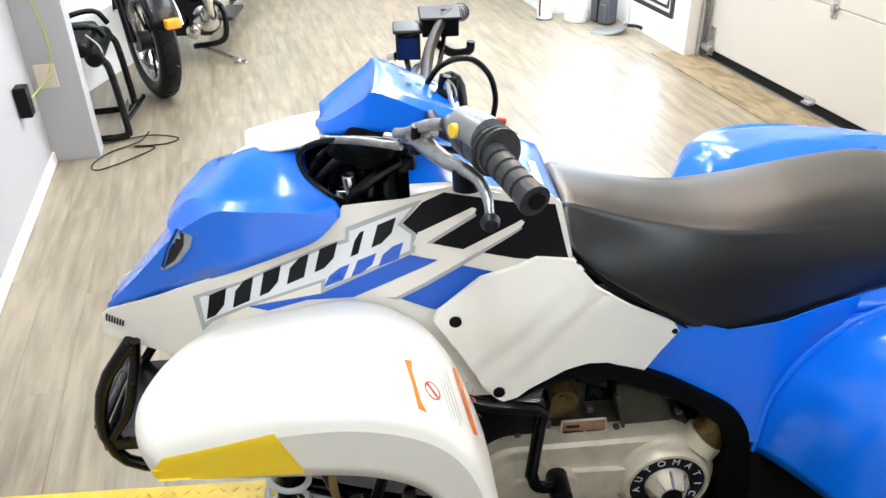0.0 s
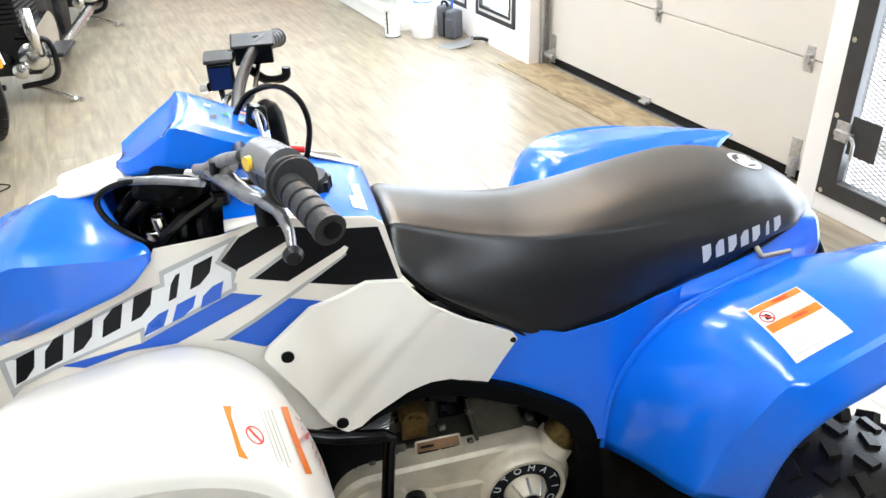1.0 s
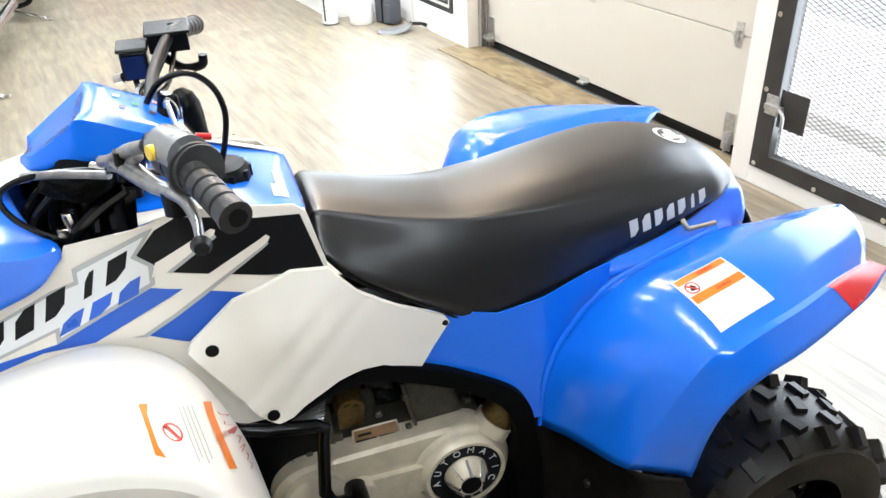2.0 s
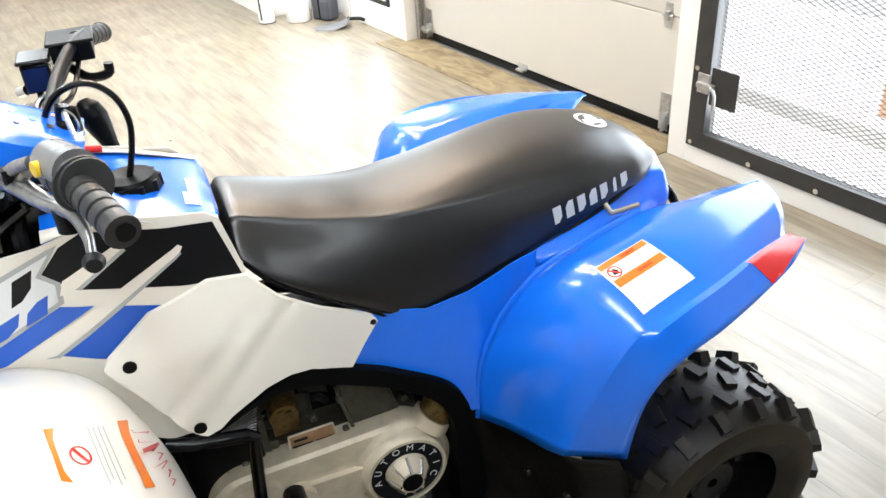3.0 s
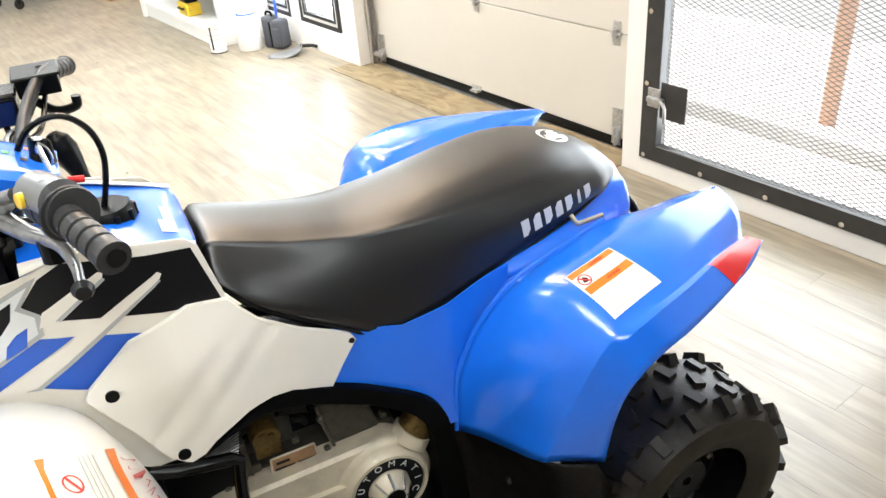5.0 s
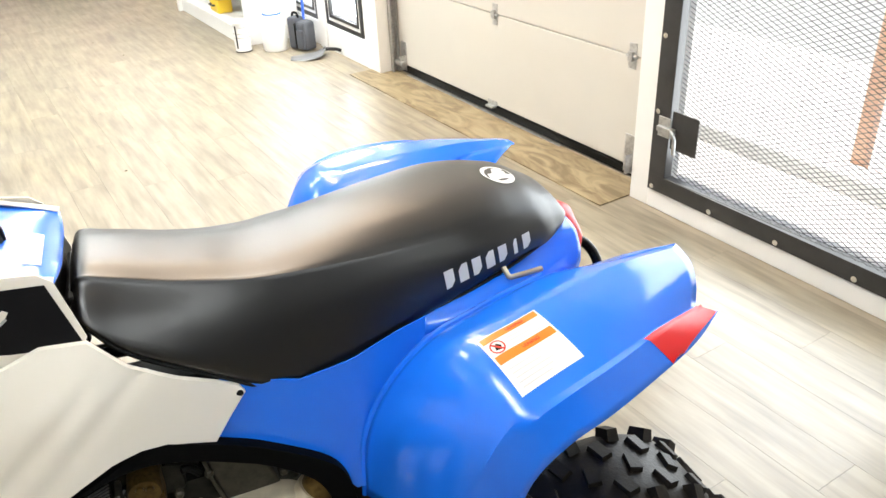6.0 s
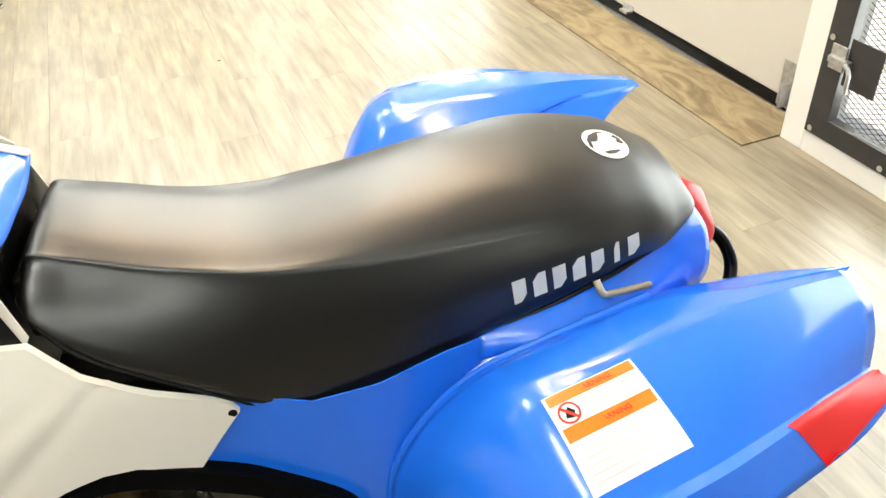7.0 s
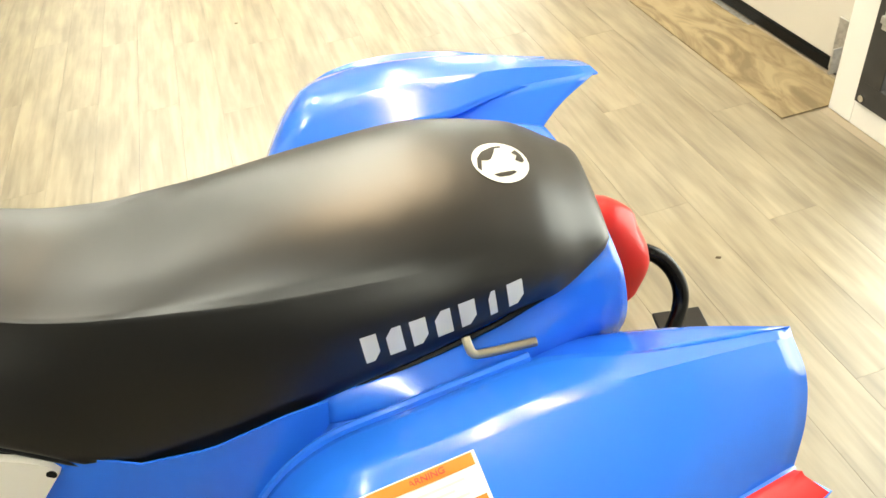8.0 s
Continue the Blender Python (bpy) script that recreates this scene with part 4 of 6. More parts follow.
FRONT += [
    [(-0.102, 0.2, 0.72), (-0.092, 0.23, 0.725), (-0.082, 0.29, 0.725), (-0.075, 0.36, 0.71), (-0.072, 0.4, 0.698), (-0.072, 0.425, 0.684), (-0.078, 0.436, 0.668), (-0.12, 0.438, 0.6)],
    [(-0.065, 0.2, 0.6), (-0.048, 0.23, 0.6), (-0.035, 0.29, 0.592), (-0.03, 0.36, 0.58), (-0.028, 0.4, 0.572), (-0.03, 0.425, 0.562), (-0.038, 0.436, 0.552), (-0.085, 0.438, 0.52)],
    [(-0.04, 0.2, 0.46), (-0.028, 0.23, 0.458), (-0.015, 0.29, 0.45), (-0.01, 0.36, 0.44), (-0.008, 0.4, 0.435), (-0.01, 0.425, 0.43), (-0.02, 0.436, 0.42), (-0.07, 0.438, 0.41)],
]
FRONT_EYE = Vector((-.152, -1.262, 1.549))


def swell(p):
    """The outer part of the front fender, carried outward and up along one line of spread."""
    k = 1 - .10 * max(0, min(1, (-p[1] - .16) / .14)) - .02 * max(0, min(1, (-p[1] - .36) / .08))
    return FRONT_EYE + (Vector(p) - FRONT_EYE) * k


FRONTN = [[swell(p) for p in r] for r in near(FRONT)]
FRONTG = join(patch([r[:7] for r in FRONTN], 6, 4), patch([r[6:] for r in FRONTN], 6, 4))
front = put("front_fender", mesh_of("front_fender", *FRONTG, angle=18), WHITE, atv, "glossy white plastic front fender", thick=0.004)
put("front_fender", mesh_of("front_fender", [Vector((v.x, -v.y, v.z)) for v in FRONTG[0]], FRONTG[1], angle=18), WHITE, atv, "glossy white plastic front fender", thick=0.004)
FRONT_T = tree(FRONTG)
YL = [(-.528, -.44, .688), (-.312, -.44, .686), (-.345, -.44, .768), (-.535, -.44, .728)]
put("reflector", mesh_of("reflector", *drape([(.02, 0), (1, 0), (.98, 1), (.6, .98), (.12, .98), (0, .5)], [swell(p) for p in YL], FRONT_T, (-.2, .8, -.75), .0018, .12)), YELLOW, front, "yellow reflector on the fender side")
LB = [(-.146, -.500, .851), (-.066, -.505, .795), (-.088, -.400, .831), (-.161, -.415, .863)]
DF = (.03, .81, -.69)
for q, m_, nm in (([(.0, 0), (.14, 0), (.09, .2), (.09, .8), (.14, 1), (0, 1), (.02, .5)], DECALO, "bar"), (strip(.91, 1.0, 0, 1), DECALO, "bar")):
    put(nm, mesh_of(nm, *drape(q, LB, FRONT_T, DF, .0014, .2)), m_, front, "orange warning bar")
put("warning_ring", mesh_of("warning_ring", *join(*[drape(q, LB, FRONT_T, DF, .0014, .3) for q in ring_band(.36, .5, .13, .16, .025, 16)], drape([(.28, .6), (.31, .63), (.45, .4), (.42, .37)], LB, FRONT_T, DF, .0015))), DECALR, front)
for k in range(4):
    put("line", mesh_of("line", *drape(strip(.56 + .06 * k, .575 + .06 * k, .05 + .08 * (k % 2), .95), LB, FRONT_T, DF, .0014, .2)), DECALG, front)
SC = [(-.056, -.500, .777), (-.042, -.500, .765), (-.066, -.400, .813), (-.083, -.400, .818)]
for k in range(7):
    b = .04 + .135 * k
    put("scribble", mesh_of("scribble", *join(drape([(.30 + .08 * (k % 2), b), (.36 + .08 * (k % 2), b), (.62, b + .07), (.56, b + .07)], SC, FRONT_T, DF, .0014, .2), drape([(.56, b + .07), (.62, b + .07), (.50 + .1 * (k % 3), b + .11), (.45 + .1 * (k % 3), b + .11)], SC, FRONT_T, DF, .0014, .2))), DECALR, front, "thin red hand-drawn stroke")

# handlebar pod
POD = [
    [(-.289, .046, 1.064), (-.288, .040, 1.072), (-.286, .02, 1.068), (-.285, 0, 1.066)],
    [(-.270, .078, 1.062), (-.262, .072, 1.084), (-.252, .045, 1.088), (-.25, 0, 1.089)],
    [(-.225, .093, 1.066), (-.207, .087, 1.120), (-.205, .055, 1.118), (-.205, 0, 1.118)],
    [(-.190, .096, 1.062), (-.186, .089, 1.132), (-.180, .06, 1.134), (-.178, 0, 1.136)],
    [(-.12, .090, 1.055), (-.12, .084, 1.102), (-.12, .062, 1.112), (-.12, 0, 1.115)],
    [(-.06, .080, 1.05), (-.055, .075, 1.072), (-.05, .055, 1.080), (-.05, 0, 1.082)],
]
pr = [r[:-1] + [(a, -b, c) for a, b, c in reversed(r)] for r in near(POD)]
PODG = join(*[patch([q[i:j] for q in pr], 4, 4) for i, j in ((0, 2), (1, 3), (2, 5), (4, 6), (5, 7))])
pod = put("pod", mesh_of("pod", *PODG, angle=22), BLUE, atv, "blue handlebar pod with warning lights", thick=0.003)
POD_T = tree(PODG)
PC = [(-.165, -.06, 1.3), (-.165, .06, 1.3), (-.075, .06, 1.3), (-.075, -.06, 1.3)]
GREENM = mat("green_indicator", (0.02, 0.35, 0.08), 0.2, vary=0.1)
for a, b, m_ in ((.25, .3, DECALB), (.45, .5, GREENM), (.3, .75, DECALB), (.75, .8, DECALO), (.62, .2, DECALW)):
    put("indicator", mesh_of("indicator", *drape(strip(a, a + .1, b, b + .1), PC, POD_T, (0, 0, -1), .0015)), m_, pod)

# steering: stem, clamp, bar and controls
put("handlebar", mesh_of("handlebar", *tube([(.000, -.485, 1.136), (-.045, -.36, 1.150), (-.085, -.22, 1.115), (-.10, -.08, 1.085), (-.10, .08, 1.085), (-.085, .22, 1.105), (-.045, .36, 1.130), (0, .485, 1.112)], 0.011, 12, 6)), BARM, atv, "black tubular handlebar")
for s, zz in ((-1, 1.143), (1, 1.112)):
    d = Vector((.043, s * .112, -.018))
    a = Vector((-.047, s * .368, zz + .012))
    g = []
    for i in range(6):
        for k, r in ((0, .0155), (.08, .0185), (.82, .0185), (.9, .0155)):
            g.append((a + d * ((i + k) / 6), r))
    P = [p for p, _ in g]
    V, F = tube(P, 1.0, 16)
    V = [P[i // 16] + (v - P[i // 16]) * g[i // 16][1] for i, v in enumerate(V)]
    gr = put("grip", mesh_of("grip", V, F, angle=60), GRIPM, atv, "ribbed black rubber grip")
    dn = d.normalized()
    put("grip_end", mesh_of("grip_end", *tube([a + d * .97, a + d * 1.03], .0200, 18)), GRIPM, gr)
    put("grip_hole", mesh_of("grip_hole", *tube([a + d * 1.025, a + d * 1.036], .0045, 10)), GLOSSB, gr)
LEVERM = mat("worn_lever_metal", (0.34, 0.34, 0.335), 0.30, metal=0.85, vary=0.35, scale=30, stain=0.4)
CAPM = mat("satin_glare_grey", (0.17, 0.17, 0.17), 0.28, spec=0.6, vary=0.2, scale=20, bump=0.1)
# left switch housing
hs = Vector((-.052, -.332, 1.156))
HA = [((.022, -.056), .030), ((.019, -.049), .031), ((.018, -.047), .025), ((.008, -.022), .0275), ((-.002, .004), .0285), ((-.010, .024), .027), ((-.015, .036), .020), ((-.016, .038), .012)]
P = [hs + Vector((a_, b_, -.006 - b_ * .1)) for (a_, b_), r in HA]
V, F = tube(P, 1.0, 22)
V = [P[i // 22] + (v - P[i // 22]) * HA[i // 22][1] for i, v in enumerate(V)]
sw = put("switch_housing", mesh_of("switch_housing", V, F, angle=45), GRIPM, atv, "rounded black switch housing")
put("housing_seam", mesh_of("housing_seam", *tube([hs + Vector((.003, -.008, -.005)), hs + Vector((.002, -.006, -.005))], .0290, 22)), GLOSSB, sw)
put("lamp_button", mesh_of("lamp_button", *tube([hs + Vector((-.022, .002, .008)), hs + Vector((-.034, -.004, .009))], .0095, 12)), YELLOW, sw, "yellow button")
put("stop_switch", mesh_of("stop_switch", *tube([(-.030, -.302, 1.164), (-.012, -.300, 1.160)], .0045, 10)), REDL, sw, "red stop switch")
# lighter grey shell paints the glare on top of the black housing
cap_ = put("housing_glare_cap", mesh_of("housing_glare_cap", *join(tube([hs + Vector((.012, -.030, .006)), hs + Vector((-.004, .006, .004)), hs + Vector((-.014, .030, .001))], .0275, 20, 3), tube([hs + Vector((-.018, .034, .004)), hs + Vector((-.030, .048, -.002))], .014, 12)), angle=50), CAPM, sw, "satin grey upper half, glare put into its colour")
put("flange", mesh_of("flange", *lathe([(.026, 0), (.033, .002), (.034, .005), (.031, .008), (.024, .009)], 24, "y")), GRIPM, sw).matrix_local = Matrix.Translation(hs + Vector((.018, -.052, -.002))) @ Matrix.Rotation(radians(21), 4, "Z")
put("boot", mesh_of("boot", *tube([(-.066, -.325, 1.108), (-.066, -.327, 1.088), (-.066, -.328, 1.078)], .019, 16)), GLOSSB, sw, "black rubber boot")
perch = put("lever_perch", mesh_of("lever_perch", *join(tube([(-.156, -.208, 1.112), (-.140, -.232, 1.122), (-.116, -.258, 1.142), (-.092, -.288, 1.156)], .0085, 10, 4), tube([(-.146, -.214, 1.106), (-.128, -.240, 1.114), (-.104, -.266, 1.136)], .0075, 10, 4))), LEVERM, atv, "bright metal lever perch")
put("pivot", mesh_of("pivot", *tube([(-.130, -.246, 1.098), (-.127, -.250, 1.140)], .0085, 12)), GLOSSB, perch, "black pivot bolt")
put("adjuster", mesh_of("adjuster", *tube([(-.150, -.205, 1.100), (-.172, -.186, 1.098)], .0075, 10)), STEEL, perch)
LEVER = [(-.136, -.236, 1.119), (-.116, -.265, 1.111), (-.093, -.30, 1.106), (-.072, -.335, 1.110), (-.056, -.37, 1.111), (-.047, -.40, 1.100), (-.046, -.42, 1.088)]
put("brake_lever", mesh_of("brake_lever", *join(tube(LEVER, .0085, 10, 5, taper=(1.25, .68)), tube([(a + .010 * (1 - k / 6), b - .002, c + .004 * (1 - k / 6)) for k, (a, b, c) in enumerate(LEVER)], .0080, 10, 5, taper=(1.3, .55)))), LEVERM, atv, "bent worn metal brake lever")
put("lever_ball", mesh_of("lever_ball", *lathe([(0, -.013), (.009, -.010), (.013, 0), (.009, .010), (0, .013)], 14, "y", (-.046, -.426, 1.080))), DARKM, atv)
# right side: throttle box, reservoir, lever
put("reservoir", mesh_of("reservoir", *join(box(-.150, -.100, .30, .37, 1.058, 1.112), box(-.155, -.095, .295, .375, 1.112, 1.120))), GLOSSB, atv, "black brake fluid reservoir", bevel=0.005)
put("reservoir_window", mesh_of("reservoir_window", *box(-.146, -.106, .2975, .2995, 1.062, 1.105)), mat("dark_window", (0.01, 0.02, 0.08), 0.1, vary=0.2), atv)
put("throttle_box", mesh_of("throttle_box", *join(box(-.095, -.02, .32, .415, 1.098, 1.132), box(-.10, -.015, .315, .42, 1.132, 1.138))), BLACKP, atv, "black throttle box", bevel=0.006)
put("throttle_lever", mesh_of("throttle_lever", *tube([(-.07, .34, 1.085), (-.04, .30, 1.072), (-.005, .285, 1.078), (.0, .283, 1.098)], .009, 10, 4)), BLACKP, atv)
for k in range(2):
    put("reservoir_nut", mesh_of("reservoir_nut", *tube([(-.165, .30 + .02 * k, 1.03 + .03 * k), (-.15, .31, 1.035 + .03 * k)], .010, 8)), STEEL, atv)
for k, (p, r) in enumerate((([(-.06, .33, 1.11), (-.09, .25, 1.08), (-.12, .12, 1.09), (-.10, .03, 1.06)], .006), ([(-.05, .33, 1.10), (-.07, .22, 1.07), (-.10, .10, 1.08), (-.12, .0, 1.05)], .005), ([(-.13, .31, 1.06), (-.12, .2, 1.03), (-.14, .1, 1.02), (-.18, .04, 1.0)], .006))):
    put("cable", mesh_of("cable", *tube(p, r, 8, 6)), GLOSSB, atv)
put("breather_hose", mesh_of("breather_hose", *tube([(-.125, .02, 1.055), (-.112, .02, 1.085), (-.083, .02, 1.130), (-.050, .02, 1.146), (-.020, .02, 1.142), (.006, .02, 1.115), (.016, .015, 1.075), (.008, .01, 1.03), (-.008, .0, .985)], .0052, 8, 5)), GLOSSB, atv, "thin black breather hose")
# key and gear knob
put("key_switch", mesh_of("key_switch", *join(lathe([(.020, 0), (.020, .02), (.014, .03)], 16, "z", (-.070, 0, 1.075)), tube([(-.075, 0, 1.10), (-.070, 0, 1.125)], .011, 10))), GLOSSB, atv, "black ignition switch with key")
put("key_head", mesh_of("key_head", *box(-.082, -.050, -.008, .008, 1.086, 1.122), smooth=False), BLACKP, atv, "black plastic key head", bevel=0.007)
put("key_ring", mesh_of("key_ring", *tube([(-.068, -.01, 1.12), (-.058, -.012, 1.11), (-.055, -.015, 1.095), (-.06, -.016, 1.085), (-.07, -.012, 1.095), (-.073, -.01, 1.11)], .0022, 6, 4, True)), STEEL, atv)
KN = [((-.022, .150, .935), .010), ((-.024, .153, .960), .011), ((-.030, .162, .990), .014), ((-.038, .173, 1.015), .021), ((-.045, .181, 1.036), .0255), ((-.051, .184, 1.056), .022), ((-.054, .185, 1.068), .010)]
P = spline([p for p, r in KN], 4)
V, F = tube(P, 1.0, 16)
V = [P[i // 16] + (v - P[i // 16]) * float(np.interp(i // 16 / 4, range(len(KN)), [r for p, r in KN])) for i, v in enumerate(V)]
put("gear_knob", mesh_of("gear_knob", V, F), BLACKP, atv, "black gear lever knob")

# tank cover with filler cap
TC = [
    [(-.14, .140, .975), (-.14, .10, .995), (-.14, .05, 1.0), (-.14, 0, 1.0)],
    [(-.06, .145, .985), (-.06, .10, .985), (-.06, .05, .99), (-.06, 0, .99)],
    [(.03, .138, .962), (.03, .10, .965), (.03, .05, .968), (.03, 0, .968)],
    [(.085, .128, .950), (.085, .09, .950), (.085, .05, .950), (.085, 0, .950)],
    [(.108, .125, .940), (.112, .09, .935), (.114, .05, .930), (.114, 0, .930)],
]
tc = [r[:-1] + [(a, -b, c) for a, b, c in reversed(r)] for r in near(TC)]
TCG = patch(tc, 4, 4)
tank = put("tank_cover", mesh_of("tank_cover", *TCG), BLUE, atv, "blue tank cover with white edge and mark", thick=0.003)
TC_T = tree(TCG)
for s in (-1, 1):
    put("edge_strip", mesh_of("edge_strip", *patch([[(-.14, s * .150, .982), (-.14, s * .128, .991)], [(-.06, s * .152, .995), (-.06, s * .132, .992)], [(.03, s * .146, .968), (.03, s * .126, .970)], [(.108, s * .134, .945), (.108, s * .116, .945)]], 4, 2)), WHITE, tank, "white edge strip", thick=0.002)
TD = [(.045, -.085, 1.2), (.105, -.085, 1.2), (.105, .03, 1.2), (.045, .03, 1.2)]
put("tank_mark", mesh_of("tank_mark", *join(drape([(.35, .05), (.75, .05), (.75, .95), (.5, .95), (.5, .45), (.35, .45)], TD, TC_T, (0, 0, -1), .0014, .2))), DECALW, tank, "white block mark")
cap = put("filler_cap", mesh_of("filler_cap", *join(lathe([(.046, .955), (.048, .962), (.046, .985), (.040, .992), (.02, .990), (0, .990)], 32, "z", (-.008, 0, 0)), ), angle=50), BLACKP, atv, "black knurled filler cap")
for k in range(10):
    a = k * math.pi / 5
    put("rib", mesh_of("rib", *tube([Vector((-.008, 0, .962)) + Vector((math.cos(a) * .045, math.sin(a) * .045, 0)), Vector((-.008, 0, .986)) + Vector((math.cos(a) * .044, math.sin(a) * .044, 0))], .006, 8)), BLACKP, cap)
put("tank_body", mesh_of("tank_body", *box(-.16, .10, -.11, .11, .70, .93), smooth=False), BLACKP, atv, bevel=0.02)
# seat base front, dark gap behind the tank
put("seat_base", mesh_of("seat_base", *box(.105, .125, -.085, .085, .80, .885), smooth=False), BLACKP, atv, bevel=0.006)

# dark steering well: stem, forks and looms
put("steering_stem", mesh_of("steering_stem", *join(tube([(-.22, 0, .75), (-.13, 0, 1.07)], .024, 14), box(-.26, -.19, -.07, .07, .93, .95), box(-.16, -.10, -.06, .06, 1.06, 1.09))), DARKM, atv, bevel=0.003)
put("well_floor", mesh_of("well_floor", *box(-.33, -.10, -.13, .13, .78, .86), smooth=False), BLACKP, atv, bevel=0.01)
for k, (p, r) in enumerate((
        ([(-.066, -.28, 1.111), (-.134, -.22, 1.10), (-.197, -.18, 1.093), (-.267, -.15, 1.081), (-.307, -.14, 1.058), (-.303, -.13, 1.017), (-.273, -.12, .978), (-.24, -.10, .94)], .0048),
        ([(-.10, -.12, 1.08), (-.17, -.10, 1.05), (-.24, -.07, 1.02), (-.27, -.05, .96), (-.26, -.04, .90)], .008),
        ([(-.08, -.08, 1.07), (-.15, -.05, 1.06), (-.22, -.08, 1.04), (-.29, -.07, .98), (-.29, -.06, .92)], .007),
        ([(-.15, -.10, 1.02), (-.20, -.10, .99), (-.24, -.10, .95), (-.25, -.08, .90)], .010),
        ([(-.12, .0, 1.06), (-.20, .03, 1.04), (-.25, .0, .98), (-.24, -.02, .90)], .009),
        )):
    put("cable", mesh_of("cable", *tube(p, r, 8, 6)), GLOSSB, atv, "black control cable")
for p, r in (
        ([(-.14, -.06, 1.03), (-.17, -.09, .99), (-.17, -.11, .94), (-.16, -.10, .90)], .012),
        ([(-.2, -.03, 1.03), (-.27, -.02, 1.01), (-.31, -.04, .97), (-.30, -.03, .92)], .008)):
    put("cable", mesh_of("cable", *tube(p, r, 8, 6)), GLOSSB, atv, "black control cable")
for c, h in (((-.20, -.06, .955), .05), ((-.15, -.07, .96), .06), ((-.25, -.02, .95), .05)):
    put("fork_block", mesh_of("fork_block", *box(c[0] - .022, c[0] + .022, c[1] - .02, c[1] + .02, c[2] - h, c[2] + h), smooth=False), GLOSSB, atv, bevel=0.008)
put("fitting", mesh_of("fitting", *tube([(-.205, -.09, .955), (-.200, -.09, .99)], .008, 10)), STEEL, atv)
for a, b, r in (((-.235, .045, .955), (-.232, .045, .995), .009), ((-.185, .05, .965), (-.178, .052, .985), .012), ((-.262, .03, .985), (-.24, .035, .992), .006)):
    put("fitting", mesh_of("fitting", *tube([a, b], r, 10)), STEEL, atv)

# black loom cover, bright clamp and sheath in the well
bm = bmesh.new()
bmesh.ops.create_icosphere(bm, subdivisions=4, radius=1.0)
for v in bm.verts:
    k = 1 + .22 * noise.noise(v.co * 2.6) + .10 * noise.noise(v.co * 6.0)
    v.co = Vector((-.205 + v.co.x * .062 * k, -.075 + v.co.y * .055 * k, 1.042 + v.co.z * .034 * k))
me = bpy.data.meshes.new("loom_cover")
bm.to_mesh(me)
bm.free()
me.shade_smooth()
put("loom_cover", me, BAYM, atv, "lumpy black rubber loom cover")
put("loom_clamp", mesh_of("loom_clamp", *join(tube([(-.236, -.085, .955), (-.240, -.085, .992)], .011, 12), box(-.262, -.238, -.092, -.078, .950, .966)), angle=30), STEEL, atv, "bright metal clamp", bevel=0.002)
put("cable_sheath", mesh_of("cable_sheath", *tube([(-.270, -.142, 1.0805), (-.215, -.176, 1.090), (-.150, -.218, 1.096)], .0062, 10, 5)), LEVERM, atv, "worn silver cable sheath")
# added black plate for the well's darkness, hides the cowl's blue inside
put("well_filler", mesh_of("well_filler", *box(-.325, -.13, .055, .065, .86, 1.03), smooth=False), BAYM, atv, bevel=0.004)
put("key_fob", mesh_of("key_fob", *tube([(-.068, -.014, 1.117), (-.066, -.026, 1.104), (-.061, -.046, 1.078)], .0042, 8, 3)), STEEL, atv, "bright metal key tag")

# wheels
def knobby(cx, cy, cz, R, w, rim, s):
    """A tyre with blocks on its tread and a dished rim; s: which side is outward."""
    h = w / 2
    prof = [(rim, -h + .02), (rim + .03, -h + .004), (R * .72, -h), (R * .88, -h + .008), (R * .955, -h + .03), (R * .975, -h * .4), (R * .98, 0), (R * .975, h * .4), (R * .955, h - .03), (R * .88, h - .008), (R * .72, h), (rim + .03, h - .004), (rim, h - .02)]
    ty = put("tyre", mesh_of("tyre", *lathe(prof, 56, "y", (cx, cy, cz), True)), RUBBER, atv, "black knobby off-road tyre")
    rows_ = [(-.80, .5, .024, .009), (-.42, 0, .026, .009), (0, .5, .026, .009), (.42, 0, .026, .009), (.80, .5, .024, .009)]
    N = 17
    for k, (p, ph, lw, lh) in enumerate(rows_):
        for i in range(N):
            a = 2 * math.pi * (i + ph) / N
            edge = abs(p) > .6
            V, F = box(-lw / 2, lw / 2, -w * .095, w * .095, -.010, lh if not edge else lh + .004)
            V = [Vector((x * (.86 if z > 0 else 1), y * (.86 if z > 0 else 1), z)) for x, y, z in V]
            base = R * (.966 if edge else .978)
            m = Matrix.Translation((cx, cy, cz)) @ Matrix.Rotation(a, 4, "Y") @ Matrix.Translation((0, p * h * .92, base)) @ Matrix.Rotation(radians(-32 * (1 if p > 0 else -1)) if edge else radians(14 * (1 if k % 2 else -1)), 4, "X" if edge else "Z")
            o = put("tread_block", TREAD.setdefault((k, w), mesh_of("tread_block", V, F, smooth=False)), RUBBER, ty)
            o.matrix_local = m
    face = s * (h - .035)
    rm = put("rim", mesh_of("rim", *lathe([(rim + .008, s * h * .82), (rim, s * h * .80), (rim - .008, s * h * .45), (rim * .86, face * .2), (rim * .5, face * .3), (rim * .42, face * .62), (rim * .1, face * .62), (rim * .1, face * .1), (rim * .8, face * .1), (rim - .012, face * .3)], 36, "y", (cx, cy, cz), True)), GLOSSB, atv, "black painted steel rim")
    for i in range(4):
        a = i * math.pi / 2 + .4
        put("wheel_nut", mesh_of("wheel_nut", *lathe([(.009, face * .3), (.009, face * .3 + s * .014)], 6, "y", (cx + math.cos(a) * rim * .62, cy, cz + math.sin(a) * rim * .62))), STEEL, rm)


